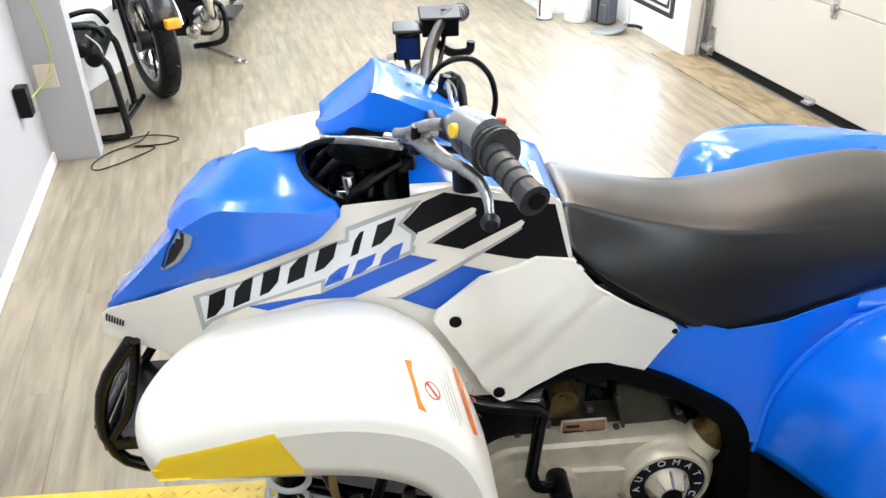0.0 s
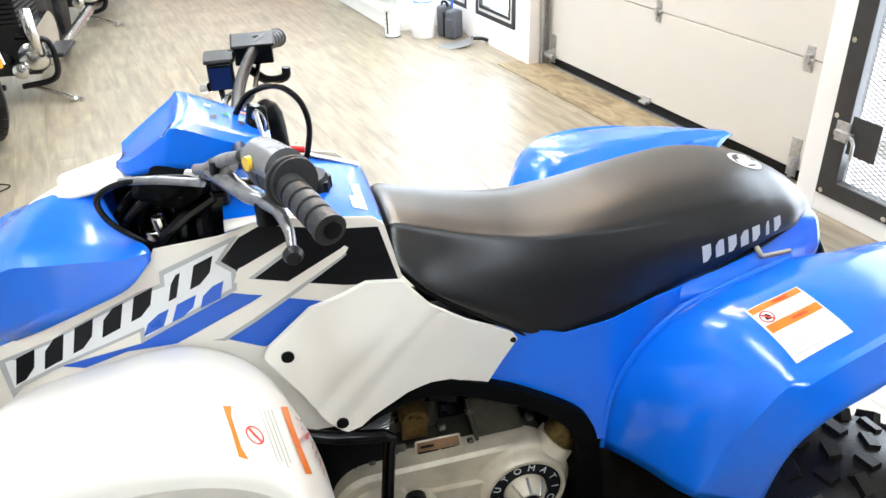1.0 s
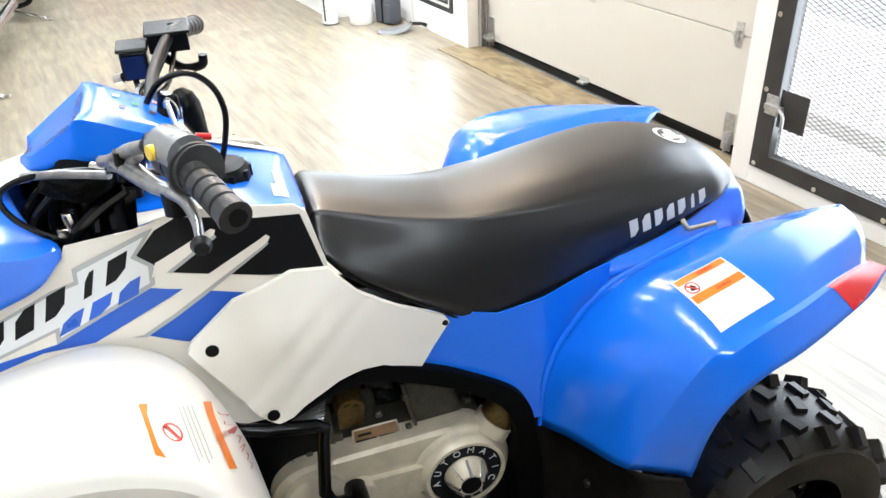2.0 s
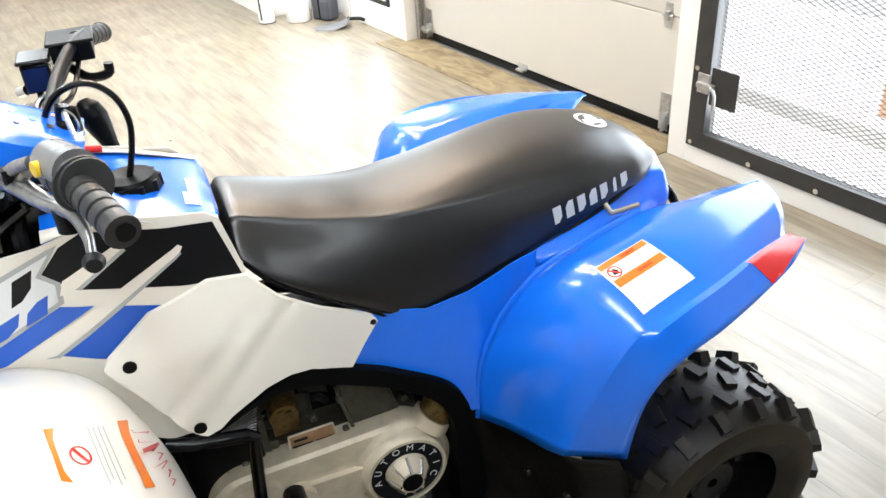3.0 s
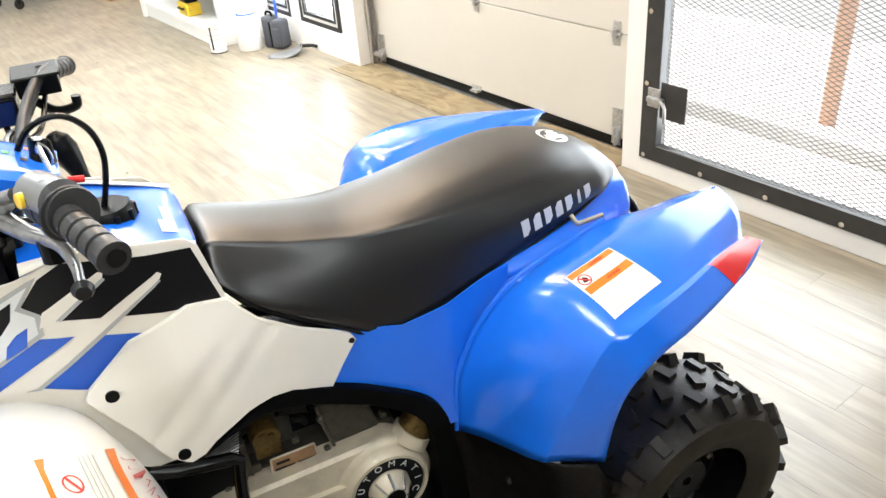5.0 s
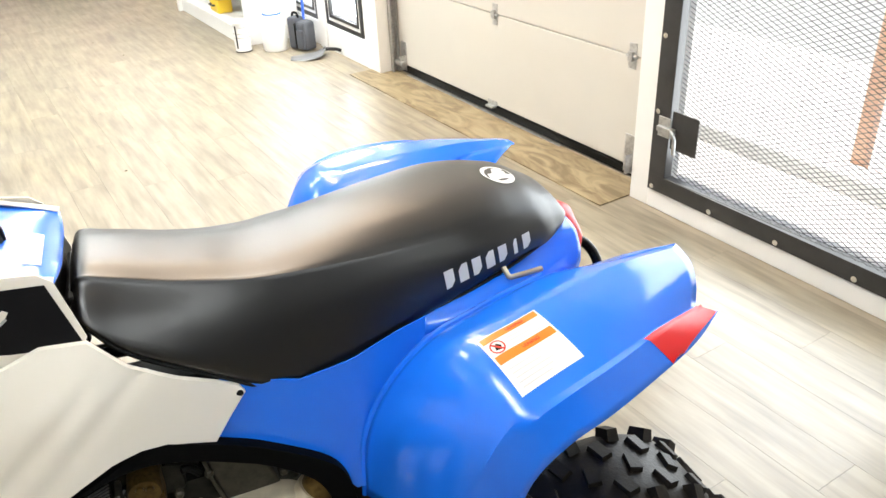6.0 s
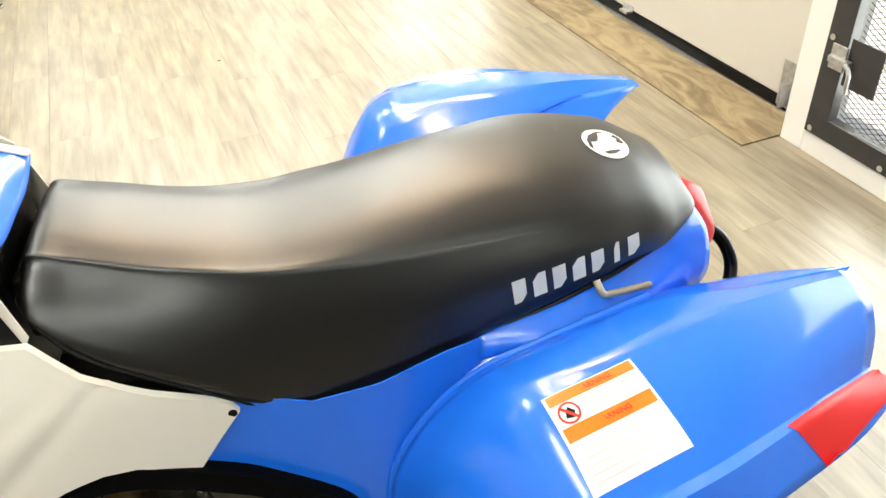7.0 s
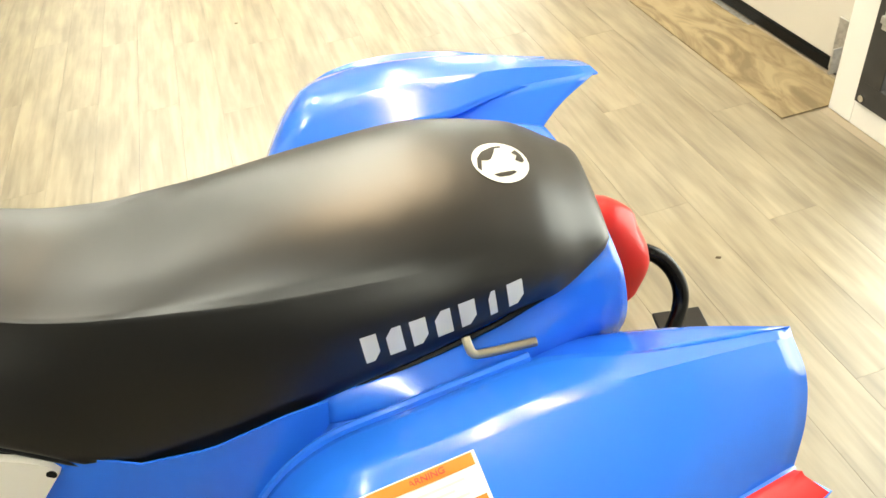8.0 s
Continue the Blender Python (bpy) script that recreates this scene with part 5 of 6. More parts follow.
TREAD = {}
RW = (.898, .395, .280)
knobby(RW[0], -RW[1], RW[2], .222, .225, .118, -1)
knobby(*across((RW[0], -RW[1], RW[2])), .222, .225, .118, 1)
knobby(-.21, -.43, .300, .243, .165, .125, -1)
knobby(-.21, .43, .300, .243, .165, .125, 1)
put("rear_axle", mesh_of("rear_axle", *tube([(RW[0], -.36, RW[2]), across((RW[0], -.36, RW[2]))], .02, 12)), DARKM, atv)

# engine bay: dark frame, engine, cover with dial, black surround
# added black box stands in for the shaded depth of the bay
put("bay_back", mesh_of("bay_back", *box(-.12, .62, -.05, .05, .12, .66), smooth=False), BLACKP, atv, bevel=0.01)
for s in (-1, 1):
    put("frame_tube", mesh_of("frame_tube", *tube([(-.45, s * .10, .60), (-.10, s * .12, .62), (.10, s * .13, .64), (.30, s * .13, .60), (.50, s * .13, .50), (.62, s * .12, .40)], .016, 10, 4)), GLOSSB, atv)
    put("frame_tube", mesh_of("frame_tube", *tube([(-.45, s * .10, .32), (-.1, s * .13, .24), (.40, s * .13, .22), (.62, s * .12, .30)], .016, 10, 4)), GLOSSB, atv)
engine = put("engine", mesh_of("engine", *join(box(-.02, .40, -.150, .10, .28, .432), box(.02, .20, -.10, .10, .43, .53)), smooth=False), SILVER, atv, "grey cast aluminium engine", bevel=0.012)


def hull(c1, r1, c2, r2, n=20):
    """The outline of a belt round two circles."""
    d = Vector(c2) - Vector(c1)
    th = math.atan2(d.y, d.x)
    k = math.acos((r1 - r2) / d.length)
    out = [(c1[0] + r1 * math.cos(th + k + (2 * math.pi - 2 * k) * i / n), c1[1] + r1 * math.sin(th + k + (2 * math.pi - 2 * k) * i / n)) for i in range(n + 1)]
    out += [(c2[0] + r2 * math.cos(th - k + 2 * k * i / n), c2[1] + r2 * math.sin(th - k + 2 * k * i / n)) for i in range(n + 1)]
    return out


def slab(poly, v0, v1, inset=0.0):
    """A plate with the outline poly in (u, z), from v0 out to v1, its outer edge drawn in a little."""
    c = Vector((sum(p[0] for p in poly) / len(poly), sum(p[1] for p in poly) / len(poly)))
    k = len(poly)
    V = [(a, v0, b) for a, b in poly] + [(a, v1 + inset * .7, b) for a, b in poly]
    V += [(a + (c.x - a) * inset / max(.03, (Vector((a, b)) - c).length), v1, b + (c.y - b) * inset / max(.03, (Vector((a, b)) - c).length)) for a, b in poly]
    F = [tuple(range(k)), tuple(range(2 * k, 3 * k))]
    for o in (0, k):
        F += [(o + i, o + (i + 1) % k, o + k + (i + 1) % k, o + k + i) for i in range(k)]
    return V, F


CASEM = mat("cast_cover", (0.62, 0.54, 0.40), 0.36, metal=0.12, vary=0.10, scale=10, bump=0.12, bscale=200, stain=0.25)
DUSTM = mat("dusty_cast_metal", (0.058, 0.053, 0.038), 0.5, metal=0.3, vary=0.5, scale=22, bump=0.4, bscale=160, stain=0.5)
cover = put("engine_cover", mesh_of("engine_cover", *slab(hull((.045, .352), .080, (.335, .346), .094), -.12, -.175, .012), angle=35), CASEM, atv, "cast aluminium drive cover")
put("cover_rib", mesh_of("cover_rib", *slab(hull((.06, .345), .028, (.30, .335), .036), -.17, -.186, .006), angle=35), CASEM, cover)
put("cover_boss", mesh_of("cover_boss", *lathe([(.062, -.17), (.060, -.190), (.045, -.197), (.018, -.197), (.016, -.205), (0, -.205)], 32, "y", (.050, 0, .360))), CASEM, cover)
put("cover_boss", mesh_of("cover_boss", *lathe([(.030, -.17), (.028, -.200), (.012, -.203), (0, -.203)], 24, "y", (.135, 0, .350))), CASEM, cover)
DC = Vector((.343, 0, .336))
put("dial_shoulder", mesh_of("dial_shoulder", *lathe([(.104, -.13), (.106, -.165), (.100, -.178), (.088, -.184), (.080, -.184)], 48, "y", DC)), CASEM, cover)
put("dial_ring", mesh_of("dial_ring", *lathe([(.091, -.17), (.089, -.196), (.083, -.204), (.076, -.204), (.074, -.17)], 48, "y", DC, True)), CASEM, cover)
dial = put("dial", mesh_of("dial", *lathe([(.075, -.190), (.075, -.1995), (.046, -.1995), (.044, -.19)], 48, "y", DC, True)), DECALB, cover, "black dial ring with raised letters")
for i, ch in enumerate("AUTOMATIC"):
    a = radians(188 - i * 27)
    p = DC + Vector((math.cos(a) * .0615, -.2005, math.sin(a) * .0615))
    lettered(ch, .021, DECALW, dial, basis(p, (math.sin(a), 0, -math.cos(a)), (math.cos(a), 0, math.sin(a))))
put("dial_hub", mesh_of("dial_hub", *lathe([(.045, -.190), (.043, -.206), (.026, -.232), (.022, -.232)], 32, "y", DC)), CASEM, cover, "finned bright metal hub")
for k in range(8):
    a = k * math.pi / 4
    put("hub_fin", mesh_of("hub_fin", *tube([DC + Vector((math.cos(a) * .042, -.205, math.sin(a) * .042)), DC + Vector((math.cos(a) * .025, -.236, math.sin(a) * .025))], .0035, 6)), STEEL, cover)
put("hub_centre", mesh_of("hub_centre", *lathe([(.0225, -.229), (.021, -.234), (0, -.234)], 20, "y", DC)), BLACKP, cover)
# made-up black filler, darkens the gap between cover and mudguard
put("bay_filler", mesh_of("bay_filler", *box(.40, .52, -.175, -.05, .13, .44), smooth=False), BLACKP, atv, bevel=0.01)
# cylinder, fins, carburettor and small parts on the engine
FA, FB, FC, FD = Vector((.012, -.158, .541)), Vector((.093, -.158, .575)), Vector((.045, -.158, .527)), Vector((.084, -.158, .526))
for k in range(8):
    put("cylinder_fin", mesh_of("cylinder_fin", *tube([FA.lerp(FC, k / 7), FB.lerp(FD, k / 7)], .0018, 6)), LEVERM, atv, "thin grey cooling fin")
put("cylinder", mesh_of("cylinder", *box(-.15, .09, -.135, -.06, .36, .60), smooth=False), BLACKP, atv, bevel=0.006)
put("cylinder_plate", mesh_of("cylinder_plate", *slab([(.243, .545), (.262, .428), (.362, .438), (.352, .478), (.338, .515)], -.09, -.158, .006), angle=30), DUSTM, engine, "dusty cast engine housing", bevel=0.002)
put("housing_edge", mesh_of("housing_edge", *tube([(.241, -.162, .548), (.248, -.164, .498), (.264, -.164, .430)], .0035, 8, 3)), SILVER, engine)
put("housing_lug", mesh_of("housing_lug", *lathe([(.014, -.12), (.014, -.160), (.009, -.166), (0, -.166)], 14, "y", (.352, 0, .515))), DUSTM, engine)
put("head_cover", mesh_of("head_cover", *slab([(.170, .52), (.172, .600), (.205, .606), (.236, .585), (.236, .50)], -.06, -.125, .010), angle=30), GLOSSB, engine, "black rocker cover")
for u, z in ((.166, .585), (.186, .592), (.222, .586), (.262, .560), (.300, .548)):
    put("fitting", mesh_of("fitting", *lathe([(.006, -.12), (.006, -.140), (.003, -.146), (0, -.146)], 10, "y", (u, 0, z))), STEEL, engine)
put("carburettor", mesh_of("carburettor", *join(lathe([(.026, -.172), (.029, -.165), (.027, -.10)], 20, "y", (.138, 0, .520)), lathe([(.007, -.178), (.007, -.16)], 10, "y", (.132, 0, .532)), lathe([(.007, -.178), (.007, -.16)], 10, "y", (.148, 0, .528)), box(.115, .165, -.15, -.09, .46, .51))), BRASS, engine, "brassy carburettor body")
NP = [(0.135, -0.140, 0.427), (0.228, -0.140, 0.423), (0.223, -0.140, 0.467), (0.137, -0.140, 0.466)]
np_plate = put("name_plate", mesh_of("name_plate", *sheet(UNIT, lambda a_, b_: quad(NP, a_, b_), .5)), mat("plate_brown", (0.30, 0.17, 0.08), 0.4, vary=0.5, scale=40), atv, "brown printed plate", thick=0.002)
for k, (a0, a1, b0, b1) in enumerate(((.06, .5, .1, .34), (.56, .94, .1, .34), (.1, .4, .55, .72))):
    put("plate_print", mesh_of("plate_print", *sheet([(a0, b0), (a1, b0), (a1, b1), (a0, b1)], lambda a_, b_: Vector(quad(NP, a_, b_)) + Vector((0, -.0015, 0)), .5)), DECALB, np_plate)
for a_, b_ in ((0, 1), (1, 2), (2, 3), (3, 0)):
    put("plate_frame", mesh_of("plate_frame", *tube([NP[a_], NP[b_]], .0022, 6)), CASEM, np_plate)
put("bracket", mesh_of("bracket", *join(box(.075, .10, -.16, -.12, .44, .52), box(.10, .118, -.16, -.155, .44, .46))), SILVER, engine, bevel=0.002)
for u, z in ((.248, .435), (.05, .43), (.19, .49), (.34, .515), (.37, .47), (.02, .42), (.245, .515)):
    put("bolt", mesh_of("bolt", *lathe([(.008, -.158), (.008, -.168), (.005, -.171), (0, -.171)], 6, "y", (u, 0, z))), SILVER, engine)
put("intake_hose", mesh_of("intake_hose", *tube([(.420, -.160, .418), (.434, -.157, .436), (.454, -.153, .456)], .036, 20, 3)), BRASS, atv, "dusty brown intake hose")
put("clamp_band", mesh_of("clamp_band", *tube([(.404, -.163, .400), (.408, -.162, .405), (.420, -.159, .421), (.423, -.159, .425)], .0405, 24)), CASEM, atv, "beige metal intake ring")
for p in ([(.16, -.12, .60), (.20, -.13, .585), (.26, -.12, .60), (.33, -.12, .58)], [(.12, -.10, .62), (.18, -.12, .60), (.30, -.10, .61)], [(.36, -.13, .60), (.40, -.14, .56), (.44, -.14, .50), (.43, -.15, .44)], [(.46, -.15, .46), (.45, -.17, .38), (.40, -.16, .27)]):
    put("hose", mesh_of("hose", *tube(p, .010, 8, 4)), GLOSSB, engine)
rng = random.Random(5)
for k in range(16):
    p = Vector((rng.uniform(.02, .40), rng.uniform(-.13, -.09), rng.uniform(.47, .57)))
    d = Vector((rng.uniform(-.05, .05), rng.uniform(-.02, .02), rng.uniform(-.03, .03)))
    put("hose" if k % 3 else "pipe", mesh_of("hose", *tube([p, p + d * .5 + Vector((0, 0, .008)), p + d], rng.uniform(.004, .009), 8, 3)), (STEEL, GLOSSB, DARKM, BRASS)[k % 4], engine)
engine.location.y = .028
# brake pedal
put("foot_pedal", mesh_of("foot_pedal", *join(tube([(-.06, -.225, .612), (-.02, -.235, .606), (.066, -.24, .594), (.076, -.24, .586), (.072, -.24, .56), (.060, -.24, .43)], .0118, 12), tube([(.062, -.24, .43), (.075, -.235, .395), (.115, -.22, .375)], .012, 10, 3), lathe([(.022, -.25), (.022, -.19)], 14, "y", (.12, 0, .372)))), GLOSSB, atv, "black foot brake pedal")
# black surround of the engine bay
OUT = [(.0, .600), (.015, .605), (.090, .628), (.145, .645), (.182, .650), (.230, .636), (.339, .585), (.436, .534), (.471, .492), (.482, .434), (.495, .36), (.505, .25), (.51, .15)]
INN = [(.0, .597), (.016, .602), (.086, .621), (.143, .626), (.191, .620), (.250, .597), (.324, .560), (.380, .529), (.421, .493), (.441, .438), (.443, .369), (.447, .25), (.45, .15)]
o2 = [(p.x, p.y) for p in spline([(a, b, 0) for a, b in OUT], 4)]
i2 = [(p.x, p.y) for p in spline([(a, b, 0) for a, b in INN], 4)]
V, F = [], []
for (a, b), (c, d) in zip(o2, i2):
    k = .022
    va, vc = side(a, max(b, .45), k)[1], side(c, max(d, .45), k + .004)[1]
    V += [(a, va + .03, b), (a, va, b), (c, vc, d), (c, vc + .05, d)]
for i in range(len(o2) - 1):
    F += [(4 * i + k, 4 * i + k + 1, 4 * i + k + 5, 4 * i + k + 4) for k in range(3)]
put("bay_surround", mesh_of("bay_surround", V, F), BAYM, atv, "black plastic surround of the engine bay", thick=0.003, bevel=0.0008)
# footwell and mudguard behind the engine
MUDM = mat("dusty_black_plastic", (0.007, 0.0056, 0.004), 0.5, spec=0.15, vary=0.6, scale=16, bump=0.5, bscale=140, stain=0.6)
for s in (-1, 1):
    g = patch([[Vector((a, -b, c)) if s < 0 else across((a, -b, c)) for a, b, c in r] for r in (
        [(.465, .185, .455), (.49, .195, .475), (.515, .215, .435), (.55, .30, .444), (.585, .415, .468), (.655, .462, .470)],
        [(.46, .19, .36), (.50, .21, .385), (.53, .235, .37), (.57, .32, .385), (.61, .43, .40), (.68, .465, .40)],
        [(.47, .20, .25), (.50, .22, .27), (.54, .25, .27), (.58, .33, .29), (.62, .43, .30), (.67, .465, .31)],
        [(.46, .22, .14), (.49, .24, .15), (.53, .27, .15), (.56, .35, .15), (.58, .43, .16), (.62, .47, .17)])], 4, 4)
    put("mudguard", mesh_of("mudguard", *g), MUDM, atv, "dusty black plastic mudguard", thick=0.004)
    put("footwell", mesh_of("footwell", *box(-.02, .58, min(s * .17, s * .46), max(s * .17, s * .46), .145, .160), smooth=False), MUDM, atv, "black plastic footwell", bevel=0.006)
    put("foot_peg", mesh_of("foot_peg", *tube([(.22, s * .16, .20), (.22, s * .44, .20)], .016, 10)), DARKM, atv)
    for u, v, z in ((.60, .30, .33), (.63, .40, .35)):
        put("rivet", mesh_of("rivet", *lathe([(.008, -.004), (.008, .004), (0, .006)], 10, "x", (u - .04, s * v, z))), DARKM, atv)

# front bumper, shocks and arms
for s in (-1, 1):
    put("bumper", mesh_of("bumper", *tube([(-0.651, s * .112, 0.698), (-0.706, s * .112, 0.625), (-0.728, s * .112, 0.581), (-0.744, s * .112, 0.522), (-0.747, s * .112, 0.481), (-0.736, s * .112, 0.433), (-0.719, s * .112, 0.409), (-0.686, s * .112, 0.392), (-0.635, s * .112, 0.384), (-0.500, s * .112, 0.376)], .0125, 12)), GLOSSB, atv, "black tubular front bumper")
    put("bumper_brace", mesh_of("bumper_brace", *tube([(-0.643, s * .112, 0.698), (-0.652, s * .112, 0.653), (-0.662, s * .112, 0.618), (-0.680, s * .112, 0.561), (-0.697, s * .112, 0.524), (-0.734, s * .112, 0.471)], .0105, 10)), GLOSSB, atv)
    put("spring", mesh_of("spring", *tube([(-.36 + .034 * math.cos(a) - .02 * a / 40, s * (.30 + .10 * a / 50) + .034 * math.sin(a), .62 - .28 * a / 50) for a in np.linspace(0, 50, 160)], .0055, 6)), SPRING, atv, "white coil spring")
    put("shock", mesh_of("shock", *tube([(-.36, s * .28, .66), (-.385, s * .41, .32)], .017, 12)), GLOSSB, atv, "black shock absorber")
    for z0, u0 in ((.30, -.42), (.30, -.14), (.42, -.38), (.42, -.18)):
        put("suspension_arm", mesh_of("suspension_arm", *tube([(u0, s * .10, z0 + .04), (-.25, s * .34, z0 - .01)], .011, 8)), GLOSSB, atv)
    put("inner_guard", mesh_of("inner_guard", *box(-.50, -.05, min(s * .10, s * .14), max(s * .10, s * .14), .36, .68), smooth=False), BLACKP, atv, bevel=0.01)
put("bumper_plate", mesh_of("bumper_plate", *box(-0.754, -0.634, -.12, .12, 0.441, 0.473), smooth=False), GLOSSB, atv, bevel=0.005)
put("cross_tube", mesh_of("cross_tube", *tube([(-0.751, -.112, 0.499), (-0.751, .112, 0.499)], .0115, 10)), GLOSSB, atv)
put("cross_tube", mesh_of("cross_tube", *tube([(-.66, -.10, .672), (-.66, .10, .672)], .0115, 10)), GLOSSB, atv)
put("horn", mesh_of("horn", *lathe([(.032, -.14), (.036, -.12), (.03, -.08)], 20, "y", (-.52, 0, .645))), BLACKP, atv)
put("brake_hose", mesh_of("brake_hose", *tube([(-.28, -.20, .62), (-.30, -.27, .56), (-.29, -.31, .46), (-.26, -.33, .38)], .007, 8, 5)), mat("tan_hose", (0.35, 0.22, 0.08), 0.5), atv)

# ---- the lift under the quad bike ----
lift = thing("vehicle_lift", "low lift platform of yellow and grey tread plate", "lift", (1.079, 1.693, 0), -11)
put("frame", mesh_of("frame", *box(-1.25, 1.12, -.62, .155, .0, .030), smooth=False), DARKM, lift, bevel=0.003)
GREYT = mat("grey_tread_plate", (0.16, 0.16, 0.155), 0.45, metal=0.4, vary=0.2, bump=0.15, stain=0.3)
LZ = .040


def tread_plate(u0, u1, v0, v1, name, material, label):
    ob = put(name, mesh_of(name, *box(u0, u1, v0, v1, .030, LZ), smooth=False), material, lift, label, bevel=0.001)
    V, F = [], []
    p = .030
    for i in range(int((u1 - u0) / p)):
        for j in range(int((v1 - v0) / p)):
            c = Vector((u0 + (i + .5) * p, v0 + (j + .5) * p, LZ))
            a = math.pi / 4 if (i + j) % 2 else -math.pi / 4
            d, n = Vector((math.cos(a), math.sin(a), 0)) * .012, Vector((-math.sin(a), math.cos(a), 0)) * .0038
            k = len(V)
            V += [c - d, c - n, c + d, c + n, c - d * .6 + Vector((0, 0, .0016)), c - n * .4 + Vector((0, 0, .0020)), c + d * .6 + Vector((0, 0, .0016)), c + n * .4 + Vector((0, 0, .0020))]
            F += [(k + a_, k + (a_ + 1) % 4, k + 4 + (a_ + 1) % 4, k + 4 + a_) for a_ in range(4)] + [(k + 4, k + 5, k + 6, k + 7)]
    tr = put("tread", mesh_of("tread", V, F, smooth=False), material, ob)
    tr["kind"] = "stuff"
    return ob


tread_plate(-1.25, -.46, -.60, .16, "yellow_plate", LIFTY, "yellow painted tread plate")
tread_plate(-.458, .60, -.60, .16, "grey_plate", GREYT, "bare grey tread plate")
put("rear_plate", mesh_of("rear_plate", *box(.602, 1.12, -.60, .16, .030, LZ), smooth=False), GREYT, lift)
put("far_frame", mesh_of("far_frame", *box(-.44, 1.12, .22, .70, .0, .030), smooth=False), DARKM, lift)
put("far_plate", mesh_of("far_plate", *box(-.44, 1.12, .22, .70, .030, LZ), smooth=False), GREYT, lift)

# ---- left side of the hall ----
OUTLET = mat("tan_outlet_plate", (0.58, 0.51, 0.42), 0.45)
out = thing("power_outlet", "beige outlet plate on the partition wall", "outlet", (-.19, 4.302, .42))
put("plate", mesh_of("plate", *box(-.045, .045, -.006, 0, -.055, .055), smooth=False), OUTLET, out, bevel=0.002)
for z in (.040, -.040):
    put("screw", mesh_of("screw", *lathe([(.004, -.008), (.004, -.006)], 8, "y", (0, 0, z))), GALV, out)
ad = thing("charger", "black charger block plugged into a wall outlet", "charger", (-.256, 3.99, .42))
put("block", mesh_of("block", *box(0, .05, -.035, .035, -.07, .06), smooth=False), BLACKP, ad, bevel=0.006)
YCORD = mat("yellow_green_cord", (0.45, 0.50, 0.08), 0.5)
cord = put("cord", mesh_of("cord", *tube([(-.18, 4.296, 1.10), (-.165, 4.292, .80), (-.145, 4.290, .60), (-.150, 4.288, .50), (-.175, 4.283, .43), (-.215, 4.24, .39), (-.235, 4.12, .385), (-.225, 4.02, .43), (-.215, 3.99, .46)], .0035, 6, 6)), YCORD)
tagged(cord, "thin yellow-green cord hanging down the partition", "cord")
cab = put("floor_cable", mesh_of("floor_cable", *tube([(-.10, 4.45, .006), (.05, 4.48, .006), (.18, 4.50, .006), (.31, 4.42, .006), (.25, 4.36, .006), (.10, 4.37, .006), (.20, 4.33, .006), (.10, 4.22, .006), (-.04, 4.13, .006), (-.08, 4.19, .006), (-.02, 4.32, .006), (.12, 4.43, .006), (.16, 4.55, .006)], .0034, 6, 6)), GLOSSB)
tagged(cab, "loose black cable lying in loops on the floor", "cable")
# black tubular stand
st = thing("wheel_stand", "black tubular steel stand with a padded rest", "stand", (-.01, -.02, 0))
for y in (4.50, 4.92):
    put("leg", mesh_of("leg", *tube([(-.40, y, .022), (.04, y, .022), (.075, y, .035), (.085, y, .07), (.065, y + .02, .34), (.04, y + .03, .41), (-.02, y + .03, .45), (-.3, y + .03, .46)], .018, 10, 4)), GLOSSB, st)
put("brace", mesh_of("brace", *tube([(.08, 4.52, .09), (.14, 4.90, .09)], .014, 8)), GLOSSB, st)
put("flat_bar", mesh_of("flat_bar", *box(.05, .056, 4.52, 4.90, .04, .09), smooth=False), GALV, st)
put("pad", mesh_of("pad", *box(-.42, -.01, 4.50, 4.98, .43, .50), smooth=False), BLACKP, st, "black padded rest", bevel=0.025)
put("roller", mesh_of("roller", *lathe([(.030, 4.50), (.042, 4.51), (.042, 4.97), (.030, 4.98)], 20, "y", (.005, 0, .425))), BLACKP, st, "black rubber roller")
put("handle", mesh_of("handle", *tube([(-.20, 4.56, .50), (-.17, 4.58, .545), (-.08, 4.62, .555), (.02, 4.66, .535), (.05, 4.67, .49)], .016, 10, 4)), GLOSSB, st, "curved black handle")
put("handle", mesh_of("handle", *tube([(-.16, 4.80, .50), (-.12, 4.82, .56), (.0, 4.86, .57), (.05, 4.88, .50)], .014, 10, 4)), GLOSSB, st, "curved black handle")
put("cord_end", mesh_of("cord_end", *tube([(-.02, 4.60, .52), (.035, 4.56, .47), (.045, 4.55, .40), (.04, 4.55, .36)], .004, 6, 4)), GALV, st, "thin grey cord end")


AMBER = mat("amber_lens", (0.85, 0.33, 0.01), 0.2, coat=0.3, vary=0.08)


STREETM = mat("street_tyre_rubber", (0.006, 0.006, 0.006), 0.5, spec=0.2, vary=0.3, scale=9, bump=0.3, bscale=160)


